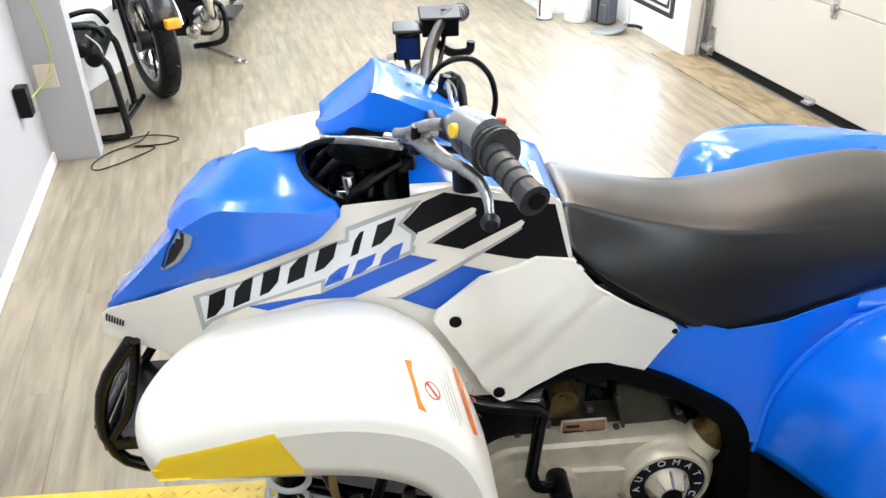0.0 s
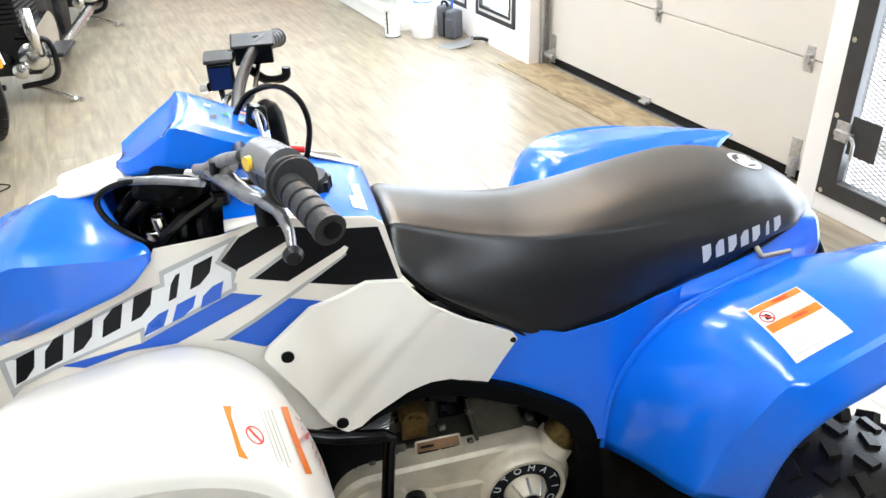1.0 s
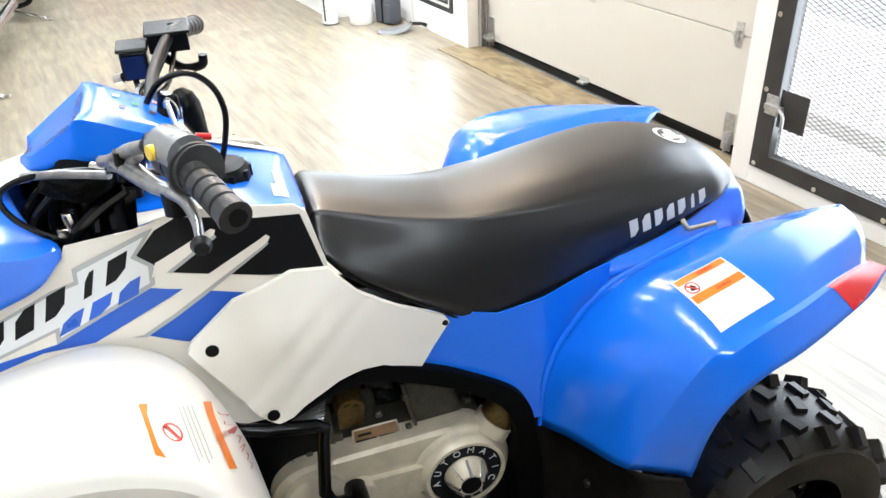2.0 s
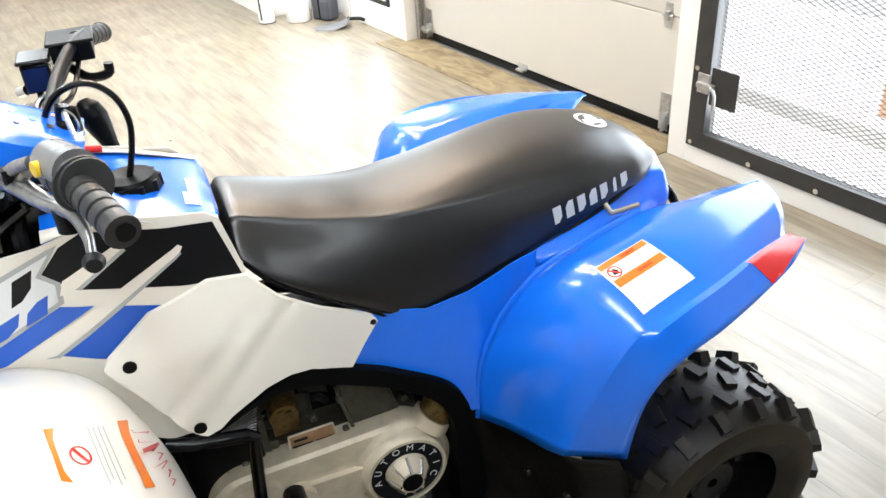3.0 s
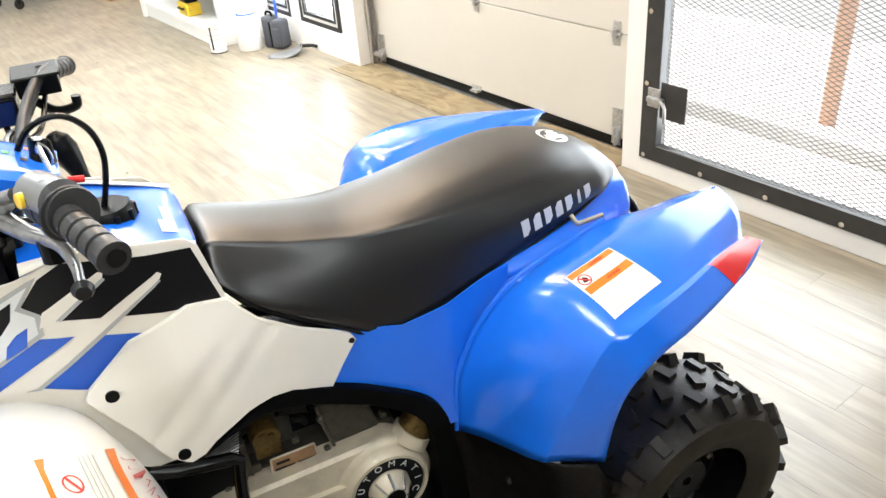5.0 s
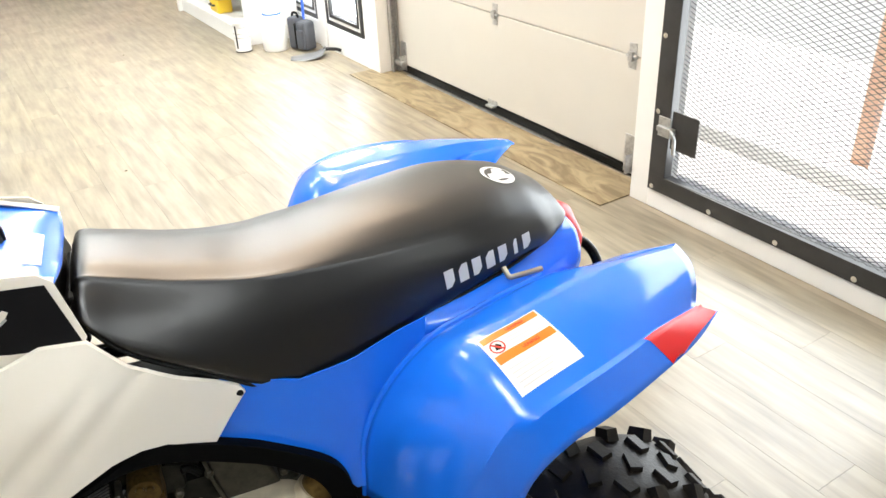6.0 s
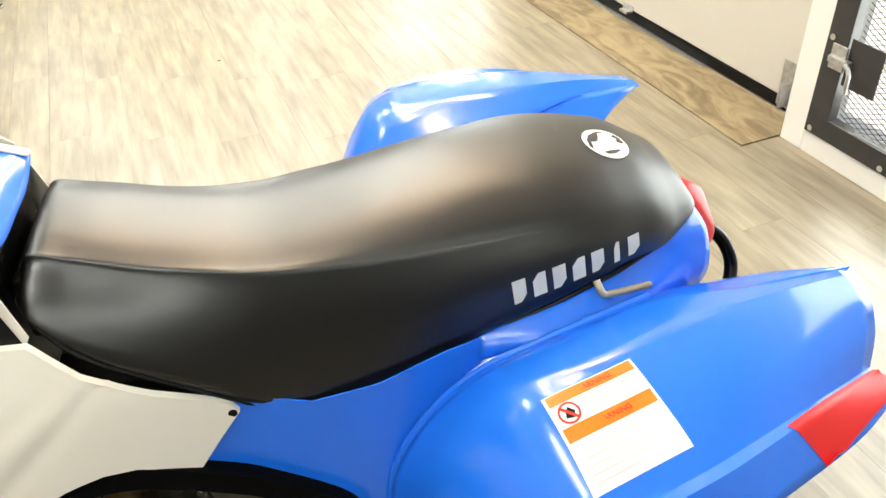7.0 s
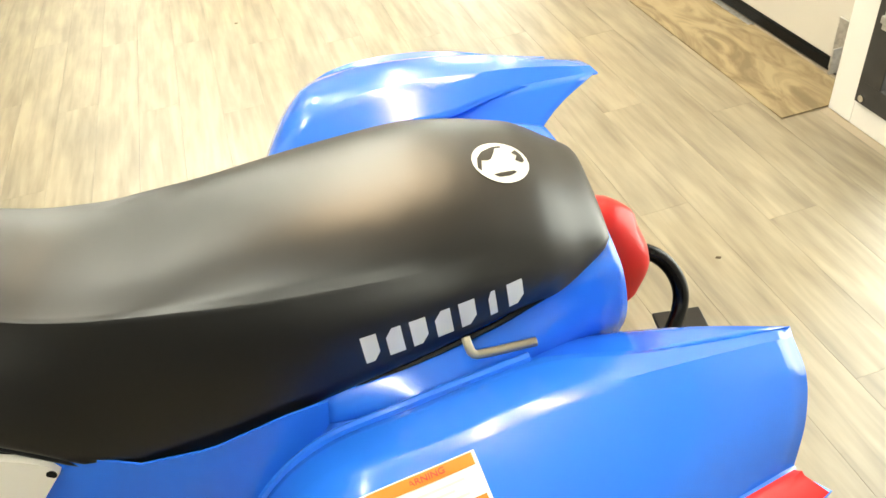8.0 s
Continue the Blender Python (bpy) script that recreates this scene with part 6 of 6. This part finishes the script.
def motorcycle(x, y, rz, steer, label):
    """A dark cruiser motorcycle, front wheel at its origin, its body going back along +y."""
    mb = thing("motorcycle", label, "motorcycle", (x, y, 0), rz, "parked motorcycles")
    ty = put("tyre", mesh_of("tyre", *lathe([(.225, -.040), (.25, -.054), (.29, -.057), (.316, -.040), (.328, 0), (.316, .040), (.29, .057), (.25, .054), (.225, .040)], 48, "x", (0, 0, .328), True)), STREETM, mb, "black street tyre")
    for i in range(30):
        a = 2 * math.pi * i / 30
        for s in (-1, 1):
            put("tread_groove", mesh_of("tread_groove", *tube([(s * r_x, rr * math.cos(a + d_), .328 + rr * math.sin(a + d_)) for r_x, rr, d_ in ((.006, .3285, 0), (.022, .3235, .03), (.040, .3165, .075))], .0022, 5)), GLOSSB, ty)
    put("rim", mesh_of("rim", *lathe([(.235, -.04), (.215, -.045), (.205, -.02), (.205, .02), (.215, .045), (.235, .04)], 40, "x", (0, 0, .328), True)), STEEL, mb, "bright wheel rim")
    for i in range(9):
        a = 2 * math.pi * i / 9
        put("spoke", mesh_of("spoke", *tube([(0, .05 * math.cos(a), .328 + .05 * math.sin(a)), (0, .21 * math.cos(a), .328 + .21 * math.sin(a))], .010, 6)), GLOSSB, mb)
    put("brake_disc", mesh_of("brake_disc", *lathe([(.06, .066), (.145, .066), (.145, .070), (.06, .070)], 32, "x", (0, 0, .328), True)), STEEL, mb, "steel brake disc")
    put("hub", mesh_of("hub", *lathe([(.05, -.07), (.055, 0), (.05, .07)], 20, "x", (0, 0, .328))), DARKM, mb)
    for s in (-1, 1):
        put("fork", mesh_of("fork", *tube([(s * .10, 0, .328), (s * .10, .16, .80)], .026, 12)), GLOSSB, mb, "black fork leg")
        put("turn_signal", mesh_of("turn_signal", *lathe([(.02, -.03), (.035, -.01), (.035, .02), (.0, .03)], 16, "y", (s * .17, .05, .75))), AMBER, mb, "amber turn signal")
    arc = [(.0, .37 * math.cos(a), .328 + .37 * math.sin(a)) for a in np.linspace(.3, 2.75, 12)]
    V, F = patch([[(-.085, p[1] * .93, .328 + (p[2] - .328) * .93), (-.07, p[1], p[2]), (0, p[1] * 1.03, .328 + (p[2] - .328) * 1.03), (.07, p[1], p[2]), (.085, p[1] * .93, .328 + (p[2] - .328) * .93)] for p in arc], 2, 3)
    fd = put("front_fender", mesh_of("front_fender", V, F), GLOSSB, mb, "glossy black front fender", thick=0.004)
    put("fender_trim", mesh_of("fender_trim", *tube([(p[0] + .088, p[1] * .93, .328 + (p[2] - .328) * .93) for p in arc], .006, 8)), STEEL, fd)
    put("marker_light", mesh_of("marker_light", *box(-.020, .062, -.395, -.345, .462, .512), smooth=False), AMBER, fd, "amber marker light", bevel=0.010)
    for ob in mb.children:
        ob.matrix_local = Matrix.Rotation(radians(steer), 4, "Z")
    put("frame", mesh_of("frame", *join(tube([(0, .20, .75), (0, .55, .30), (0, 1.1, .25), (0, 1.5, .45)], .03, 10, 4), tube([(0, .2, .80), (0, .9, .72), (0, 1.5, .55)], .03, 10, 4))), GLOSSB, mb)
    put("engine", mesh_of("engine", *box(-.16, .16, .66, 1.05, .16, .45), smooth=False), DARKM, mb, "dark engine block", bevel=0.006)
    for k in range(8):
        put("cooling_fin", mesh_of("cooling_fin", *box(-.12, .12, .62, 1.04, .452 + .028 * k, .468 + .028 * k), smooth=False), DARKM, mb)
    put("front_cover", mesh_of("front_cover", *lathe([(.055, .655), (.085, .648), (.09, .63), (.06, .612), (.02, .606), (0, .605)], 24, "y", (.15, 0, .27))), STEEL, mb, "round chrome engine cover")
    put("filter", mesh_of("filter", *lathe([(.045, .66), (.045, .60), (.03, .59), (0, .59)], 20, "y", (.06, 0, .20))), STEEL, mb, "chrome oil filter")
    put("primary_cover", mesh_of("primary_cover", *slab2(.17)), STEEL, mb, "bright engine cover")
    put("exhaust", mesh_of("exhaust", *tube([(.17, .62, .55), (.19, .58, .40), (.20, .75, .22), (.20, 1.3, .22), (.20, 2.0, .24)], .035, 12, 4)), STEEL, mb, "bright exhaust pipe")
    for s in (-1, 1):
        put("crash_bar", mesh_of("crash_bar", *tube([(s * .08, .62, .40), (s * .20, .60, .39), (s * .26, .60, .36), (s * .275, .60, .26), (s * .26, .60, .17), (s * .20, .60, .13), (s * .05, .60, .11)], .018, 10, 4)), GLOSSB, mb, "black engine guard bar")
        put("floorboard", mesh_of("floorboard", *box(min(s * .2, s * .32), max(s * .2, s * .32), .62, .95, .26, .285), smooth=False), DARKM, mb, bevel=0.01)
    put("tank", mesh_of("tank", *patch([[(-.02, .30, .72), (-.10, .32, .82), (0, .33, .90), (.10, .32, .82), (.02, .30, .72)], [(-.10, .55, .72), (-.16, .55, .85), (0, .55, .97), (.16, .55, .85), (.10, .55, .72)], [(-.05, .88, .70), (-.10, .88, .78), (0, .88, .84), (.10, .88, .78), (.05, .88, .70)]], 5, 4)), GLOSSB, mb, "glossy black fuel tank")
    put("seat", mesh_of("seat", *box(-.15, .15, .88, 1.45, .68, .76), smooth=False), VINYL, mb, "black seat", bevel=0.03)
    put("rear_tyre", mesh_of("rear_tyre", *lathe([(.20, -.07), (.29, -.085), (.318, -.05), (.328, 0), (.318, .05), (.29, .085), (.20, .07)], 40, "x", (0, 1.62, .328))), RUBBER, mb)
    put("rear_fender", mesh_of("rear_fender", *box(-.11, .11, 1.3, 1.95, .52, .68), smooth=False), GLOSSB, mb, bevel=0.05)
    put("handlebar", mesh_of("handlebar", *tube([(-.42, .42, 1.02), (-.2, .3, 1.06), (0, .2, .98), (.2, .3, 1.06), (.42, .42, 1.02)], .013, 8, 4)), STEEL, mb)
    put("headlamp", mesh_of("headlamp", *lathe([(.09, -.06), (.10, -.05), (.09, .04), (.04, .10), (0, .11)], 24, "y", (0, .10, .88))), STEEL, mb)
    put("side_stand", mesh_of("side_stand", *tube([(.05, .74, .07), (.19, .66, .045), (.33, .585, .018)], .013, 8)), STEEL, mb, "bright side stand")
    put("stand_foot", mesh_of("stand_foot", *box(.30, .38, .55, .60, .002, .018), smooth=False), STEEL, mb, bevel=0.004)
    return mb


def slab2(x):
    pts = hull((.70, .33), .10, (.98, .33), .13)
    k = len(pts)
    V = [(x - .02, a, b) for a, b in pts] + [(x + .02, a, b) for a, b in pts]
    return V, [tuple(range(k)), tuple(range(k, 2 * k))] + [(i, (i + 1) % k, k + (i + 1) % k, k + i) for i in range(k)]


motorcycle(.205, 5.12, -14, 36, "black cruiser motorcycle with chrome engine parts on its side stand")
motorcycle(.62, 6.95, -14, 20, "second dark motorcycle parked behind the first")
lc = thing("low_cabinet", "low white cabinet under the stand", "cabinet", (-.20, 5.36, 0), -23)
put("body", mesh_of("body", *box(-.5, 0, -.3, .55, .0, .40), smooth=False), WALLW, lc, bevel=0.006)

# ---- far end by the garage door ----
# framed glass side door past the pier
GLASSW = mat("clear_pane", (0.95, 0.97, 0.98), 0.05, vary=0.02, trans=1.0, rvary=0.02)


def glazed(name, label, category, ya, yb):
    """A glazed white opening with two black trim lines round its pane."""
    ob = thing(name, label, category, (WX, 0, 0), 0, kind="structure")
    pane = put("pane", mesh_of("pane", *box(.026, .030, ya, yb, .17, 2.1), smooth=False), GLASSW, ob, "clear glass pane")
    pane.visible_shadow = False
    for d, w_ in ((0.02, .030), (.072, .022)):
        y0, y1, z0, z1 = ya + d, yb - d, .165 + d, 2.10 - d
        put("trim", mesh_of("trim", *join(box(-.004, .02, y0, y1, z0, z0 + w_), box(-.004, .02, y0, y1, z1 - w_, z1), box(-.004, .02, y0, y0 + w_, z0 + w_, z1 - w_), box(-.004, .02, y1 - w_, y1, z0 + w_, z1 - w_)), smooth=False), FRAMEB, ob, "black trim line", bevel=0.002)
    put("bead", mesh_of("bead", *join(box(.002, .022, ya + .051, yb - .051, .215, .237), box(.002, .022, ya + .051, ya + .073, .237, 2.05), box(.002, .022, yb - .073, yb - .051, .237, 2.05)), smooth=False), WALLW, ob, "white glazing bead")
    return ob


sd = glazed("door_3", "glazed white side door with double black trim, daylight behind", "door", 5.02, 5.61)
glazed("window_1", "tall shop window with double black trim, daylight behind", "window", 5.72, 7.90)
put("push_plate", mesh_of("push_plate", *box(-.008, -.004, 5.17, 5.33, .60, .75), smooth=False), GALV, sd)
# white shelf unit and counter further on
sh = thing("shelf_unit", "low white shelf unit with tools on it below the window", "shelf", (0, 0, 0))
put("side", mesh_of("side", *box(2.98, WX - .016, 6.08, 6.12, 0, .62), smooth=False), WALLW, sh, bevel=0.003)
put("side", mesh_of("side", *box(2.90, WX - .016, 7.60, 7.64, 0, .62), smooth=False), WALLW, sh, bevel=0.003)
for z in (.10, .42, .62):
    put("shelf", mesh_of("shelf", *box(2.92, WX - .016, 6.12, 7.60, z, z + .03), smooth=False), WALLW, sh, bevel=0.003)
put("kick_board", mesh_of("kick_board", *box(2.93, 2.95, 6.12, 7.60, 0.004, .10), smooth=False), WALLW, sh, bevel=0.003)
put("back_board", mesh_of("back_board", *box(WX - .04, WX - .016, 6.12, 7.60, .13, .62), smooth=False), WALLW, sh)
YT = mat("yellow_tool", (0.75, 0.50, 0.03), 0.4)
dr = thing("tool_case", "yellow and black power tool case on the shelf", "tool case", (3.02, 6.75, .131))
put("case", mesh_of("case", *box(-.06, .06, -.10, .10, 0, .10), smooth=False), YT, dr, bevel=0.012)
put("lid", mesh_of("lid", *box(-.055, .055, -.09, .09, .10, .17), smooth=False), BLACKP, dr, bevel=0.02)
put("handle", mesh_of("handle", *tube([(-.065, -.05, .06), (-.08, -.04, .06), (-.08, .04, .06), (-.065, .05, .06)], .008, 8)), BLACKP, dr)
hi = thing("safety_vest", "crumpled yellow safety vest on the shelf", "vest", (3.05, 6.85, .451))
bm = bmesh.new()
bmesh.ops.create_icosphere(bm, subdivisions=4, radius=.13)
for v in bm.verts:
    k = noise.noise(v.co * 18) * .035 + noise.noise(v.co * 40) * .012
    v.co = Vector((v.co.x * .8, v.co.y * 1.3, v.co.z * .55)) + v.normal * k
    v.co.z = max(v.co.z, -.05) + .05
me = bpy.data.meshes.new("cloth")
bm.to_mesh(me)
bm.free()
me.shade_smooth()
put("cloth", me, mat("yellow_cloth", (0.70, 0.68, 0.04), 0.8, vary=0.2, scale=20), hi)
jug = thing("jug", "white plastic jug with a blue label on the floor", "jug", (3.10, 5.86, 0))
put("body", mesh_of("body", *lathe([(.085, 0.001), (.09, .01), (.09, .20), (.075, .25), (.03, .28), (.028, .31), (0, .31)], 24, "z")), DECALW, jug, "white plastic jug")
put("label", mesh_of("label", *lathe([(.079, .240), (.0655, .262)], 24, "z")), DECALBL, jug)
can = thing("paint_can", "tall white and grey tin can on the floor", "can", (2.90, 5.98, 0))
put("body", mesh_of("body", *lathe([(.058, .001), (.060, .004), (.058, .008), (.058, .205), (.061, .21), (.058, .215), (.05, .210), (0, .210)], 28, "z")), mat("can_white", (0.75, 0.75, 0.74), 0.3, metal=0.3), can)
put("label", mesh_of("label", *lathe([(.0586, .04), (.0586, .17)], 28, "z")), DECALW, can)
for a_ in (-2.75, -.45):
    put("print_panel", mesh_of("print_panel", [(.0592 * math.cos(a_ + d_), .0592 * math.sin(a_ + d_), z_) for d_ in (0, .12, .24) for z_ in (.03, .19)], [(0, 2, 3, 1), (2, 4, 5, 3)]), DECALB, can, "black printed strip")
put("rim", mesh_of("rim", *lathe([(.0595, .001), (.0605, .004), (.0595, .008)], 28, "z")), DARKM, can)
for z in (.13, .10):
    put("print_bar", mesh_of("print_bar", *lathe([(.0590, z), (.0590, z + .006)], 28, "z")), DECALG, can)
bag = thing("tool_bag", "dark grey upright tool bag beside the door", "bag", (3.26, 5.75, 0), 20)
BAGM = mat("grey_bag_cloth", (0.075, 0.08, 0.095), 0.7, vary=0.25, scale=14, bump=0.4, bscale=220)
for y0, y1, h in ((-.10, -.005, .205), (.005, .085, .225)):
    put("half", mesh_of("half", *box(-.055, .05, y0, y1, 0, h), smooth=False), BAGM, bag, "dark grey cloth half", bevel=0.022)
put("pocket", mesh_of("pocket", *box(-.072, -.052, -.09, -.02, .015, .15), smooth=False), BAGM, bag, bevel=0.010)
put("seam", mesh_of("seam", *tube([(-.056, 0, .01), (-.056, 0, .19)], .006, 8)), BLACKP, bag, "black seam")
put("handle", mesh_of("handle", *tube([(0, .015, .215), (0, .025, .245), (0, .065, .245), (0, .075, .215)], .009, 8, 3)), BLACKP, bag)
tray = thing("dust_pan", "flat dark grey dust pan lying on the floor", "dust pan", (3.20, 5.50, 0), -25)
put("pan", mesh_of("pan", *patch([[(-.13, -.05, .004), (-.13, .05, .004)], [(-.02, -.09, .006), (-.02, .09, .006)], [(.08, -.08, .03), (.08, .08, .03)], [(.11, -.05, .06), (.11, .05, .06)]], 4, 4)), mat("grey_pan", (0.18, 0.18, 0.18), 0.4, vary=0.15), tray, thick=0.006)
put("handle", mesh_of("handle", *tube([(.10, 0, .05), (.18, 0, .045), (.22, 0, .03)], .012, 8, 3)), DARKM, tray)
bl = thing("blue_broom", "thin blue broom handle leaning on the wall", "broom", (0, 0, 0))
put("stick", mesh_of("stick", *tube([(3.33, 5.86, .02), (3.385, 5.88, 1.3)], .010, 8)), mat("blue_stick", (0.05, 0.15, 0.75), 0.35), bl)
put("brush", mesh_of("brush", *box(3.30, 3.37, 5.80, 5.92, 0, .05), smooth=False), BLACKP, bl, bevel=0.01)
# clutter at the far end
CARD = mat("cardboard", (0.48, 0.31, 0.15), 0.8, vary=0.12, scale=5)
cb = thing("cardboard_box", "brown cardboard box on the floor", "box", (3.02, 8.75, 0), 10)
put("body", mesh_of("body", *box(-.16, .16, -.16, .16, 0, .24), smooth=False), CARD, cb, bevel=0.004)
for a in (-1, 1):
    put("flap", mesh_of("flap", *box(-.16, .16, a * .17 - .003, a * .17 + .003, .19, .30), smooth=False), CARD, cb)
REDM = mat("red_paint", (0.55, 0.03, 0.02), 0.3, coat=0.3)
for k, (x, y, rz) in enumerate(((2.35, 9.3, 25), (3.0, 9.6, -10), (1.75, 10.1, 15))):
    ct = thing("parts_cart", "red and black cart loaded with parts", "cart", (x, y, 0), rz, "carts at the far end")
    put("shelf", mesh_of("shelf", *box(-.3, .3, -.2, .2, .14, .18), smooth=False), BLACKP, ct, bevel=0.01)
    put("bin", mesh_of("bin", *box(-.28, .28, -.19, .19, .38, .62), smooth=False), REDM, ct, bevel=0.02)
    for sx in (-1, 1):
        for sy in (-1, 1):
            put("post", mesh_of("post", *tube([(sx * .27, sy * .17, .05), (sx * .27, sy * .17, .60)], .014, 8)), GLOSSB, ct)
            put("wheel", mesh_of("wheel", *lathe([(.045, -.012), (.05, 0), (.045, .012)], 16, "y", (sx * .27, sy * .17, .05))), RUBBER, ct)
    for j in range(3):
        put("load", mesh_of("load", *lathe([(.05, 0), (.06, .03), (.06, .12), (.04, .16), (0, .17)], 14, "z", (-.2 + .2 * j, .03, .62))), (BLACKP, WALLW, REDM)[j], ct)
bk = thing("bicycle", "small dark bicycle standing by the shelf", "bicycle", (3.12, 8.05, 0), 75)
for x in (-.28, .28):
    put("tyre", mesh_of("tyre", *tube([(x + .16 * math.cos(a), 0, .175 + .16 * math.sin(a)) for a in np.linspace(0, 2 * math.pi, 28)[:-1]], .015, 8, 0, True)), RUBBER, bk)
    for i in range(6):
        a = math.pi * i / 6
        put("spoke", mesh_of("spoke", *tube([(x - .155 * math.cos(a), 0, .175 - .155 * math.sin(a)), (x + .155 * math.cos(a), 0, .175 + .155 * math.sin(a))], .002, 5)), STEEL, bk)
put("frame", mesh_of("frame", *join(tube([(-.28, 0, .175), (0, 0, .19), (.20, 0, .45), (-.1, 0, .46), (0, 0, .19)], .013, 8), tube([(.28, 0, .175), (.19, 0, .52)], .013, 8), tube([(-.28, 0, .175), (-.1, 0, .46), (-.12, 0, .55)], .011, 8))), REDM, bk)
put("saddle", mesh_of("saddle", *box(-.2, -.04, -.04, .04, .55, .58), smooth=False), BLACKP, bk, bevel=0.012)
put("handlebar", mesh_of("handlebar", *tube([(.17, -.2, .58), (.19, 0, .54), (.17, .2, .58)], .01, 8, 3)), GLOSSB, bk)

# bits of dirt on the floor
CHIP = mat("dark_chip", (0.10, 0.07, 0.04), 0.7, vary=0.3)
for k, (x, y) in enumerate(((1.67, 4.28), (2.16, 6.47), (2.05, 7.00), (2.59, 1.90), (2.71, 2.12), (3.14, 1.21))):
    chip = thing("wood_chip", "small dark chip of dirt lying on the floor", "chip", (x, y, 0), 40 * k, "chips on the floor")
    put("flake", mesh_of("flake", [(-.008, -.003, 0), (.006, -.004, 0), (.010, .002, 0), (-.004, .004, 0), (-.006, -.002, .002), (.005, -.003, .003), (.007, .001, .002), (-.003, .003, .003)], [(0, 1, 2, 3), (4, 5, 6, 7), (0, 1, 5, 4), (1, 2, 6, 5), (2, 3, 7, 6), (3, 0, 4, 7)], smooth=False), CHIP, chip)

# ---- outside, seen through the mesh ----
ORANGE = mat("orange_post", (0.88, 0.56, 0.38), 0.5, vary=0.1)
WOUT = mat("white_cladding", (0.82, 0.82, 0.81), 0.6, vary=0.03)
# added white backdrop, gives the blown-out brightness behind the mesh
sb = thing("white_backdrop", "white clad backdrop added outside for the blown-out brightness behind the mesh door", "building", (6.2, 1.6, -.12))
put("wall", mesh_of("wall", *join(*[box(0, .2 + .012 * (k % 2), -3.2 + .4 * k, -2.8 + .4 * k, 0, 3.0) for k in range(16)]), smooth=False), WOUT, sb)
put("roof", mesh_of("roof", *box(-.15, 2.5, -3.4, 3.4, 3.0, 3.1), smooth=False), WOUT, sb)
po = thing("marker_post", "pale orange post standing outside", "post", (4.55, 2.27, -.12))
put("post", mesh_of("post", *box(-.03, .03, -.033, .033, 0, 2.2), smooth=False), ORANGE, po, bevel=0.006)
put("foot", mesh_of("foot", *box(-.08, .08, -.12, .12, 0, .03), smooth=False), ORANGE, po, bevel=0.004)
kb = tagged(put("kerb", mesh_of("kerb", *box(4.35, 4.50, -.8, 4.2, -.12, -.03), smooth=False), CONC, bevel=0.01), "low pale concrete kerb outside", "kerb", kind="structure")

# floor planks, laid along the hall
PW, PL = 0.152, 1.22
pm = mesh_of("plank", *box(-PW / 2 + 0.0004, PW / 2 - 0.0004, -PL / 2 + 0.0004, PL / 2 - 0.0004, -0.003, 0), smooth=False)
pm.materials.append(PLANK)
for i in range(-12, 22):
    for j in range(0, 9):
        o = new("plank", pm)
        o.location = (i * PW + 0.1, j * PL + (i * 0.437 % 1) * PL, 0)
        o.parent = floor
V, F = [], []
for i in range(-38, 22):
    for j in range(-3, 11):
        if i >= -12 and 0 <= j < 9:
            continue
        g = box(i * PW + .1 - PW / 2 + .0006, i * PW + .1 + PW / 2 - .0006, (j - .5) * PL + (i * .437 % 1) * PL + .0006, (j + .5) * PL + (i * .437 % 1) * PL - .0006, -.003, 0)
        V, F = V + g[0], F + [tuple(q + len(V) for q in f) for f in g[1]]
fp = put("far_planks", mesh_of("far_planks", V, F, smooth=False), PLANK, floor)
fp["kind"] = "stuff"
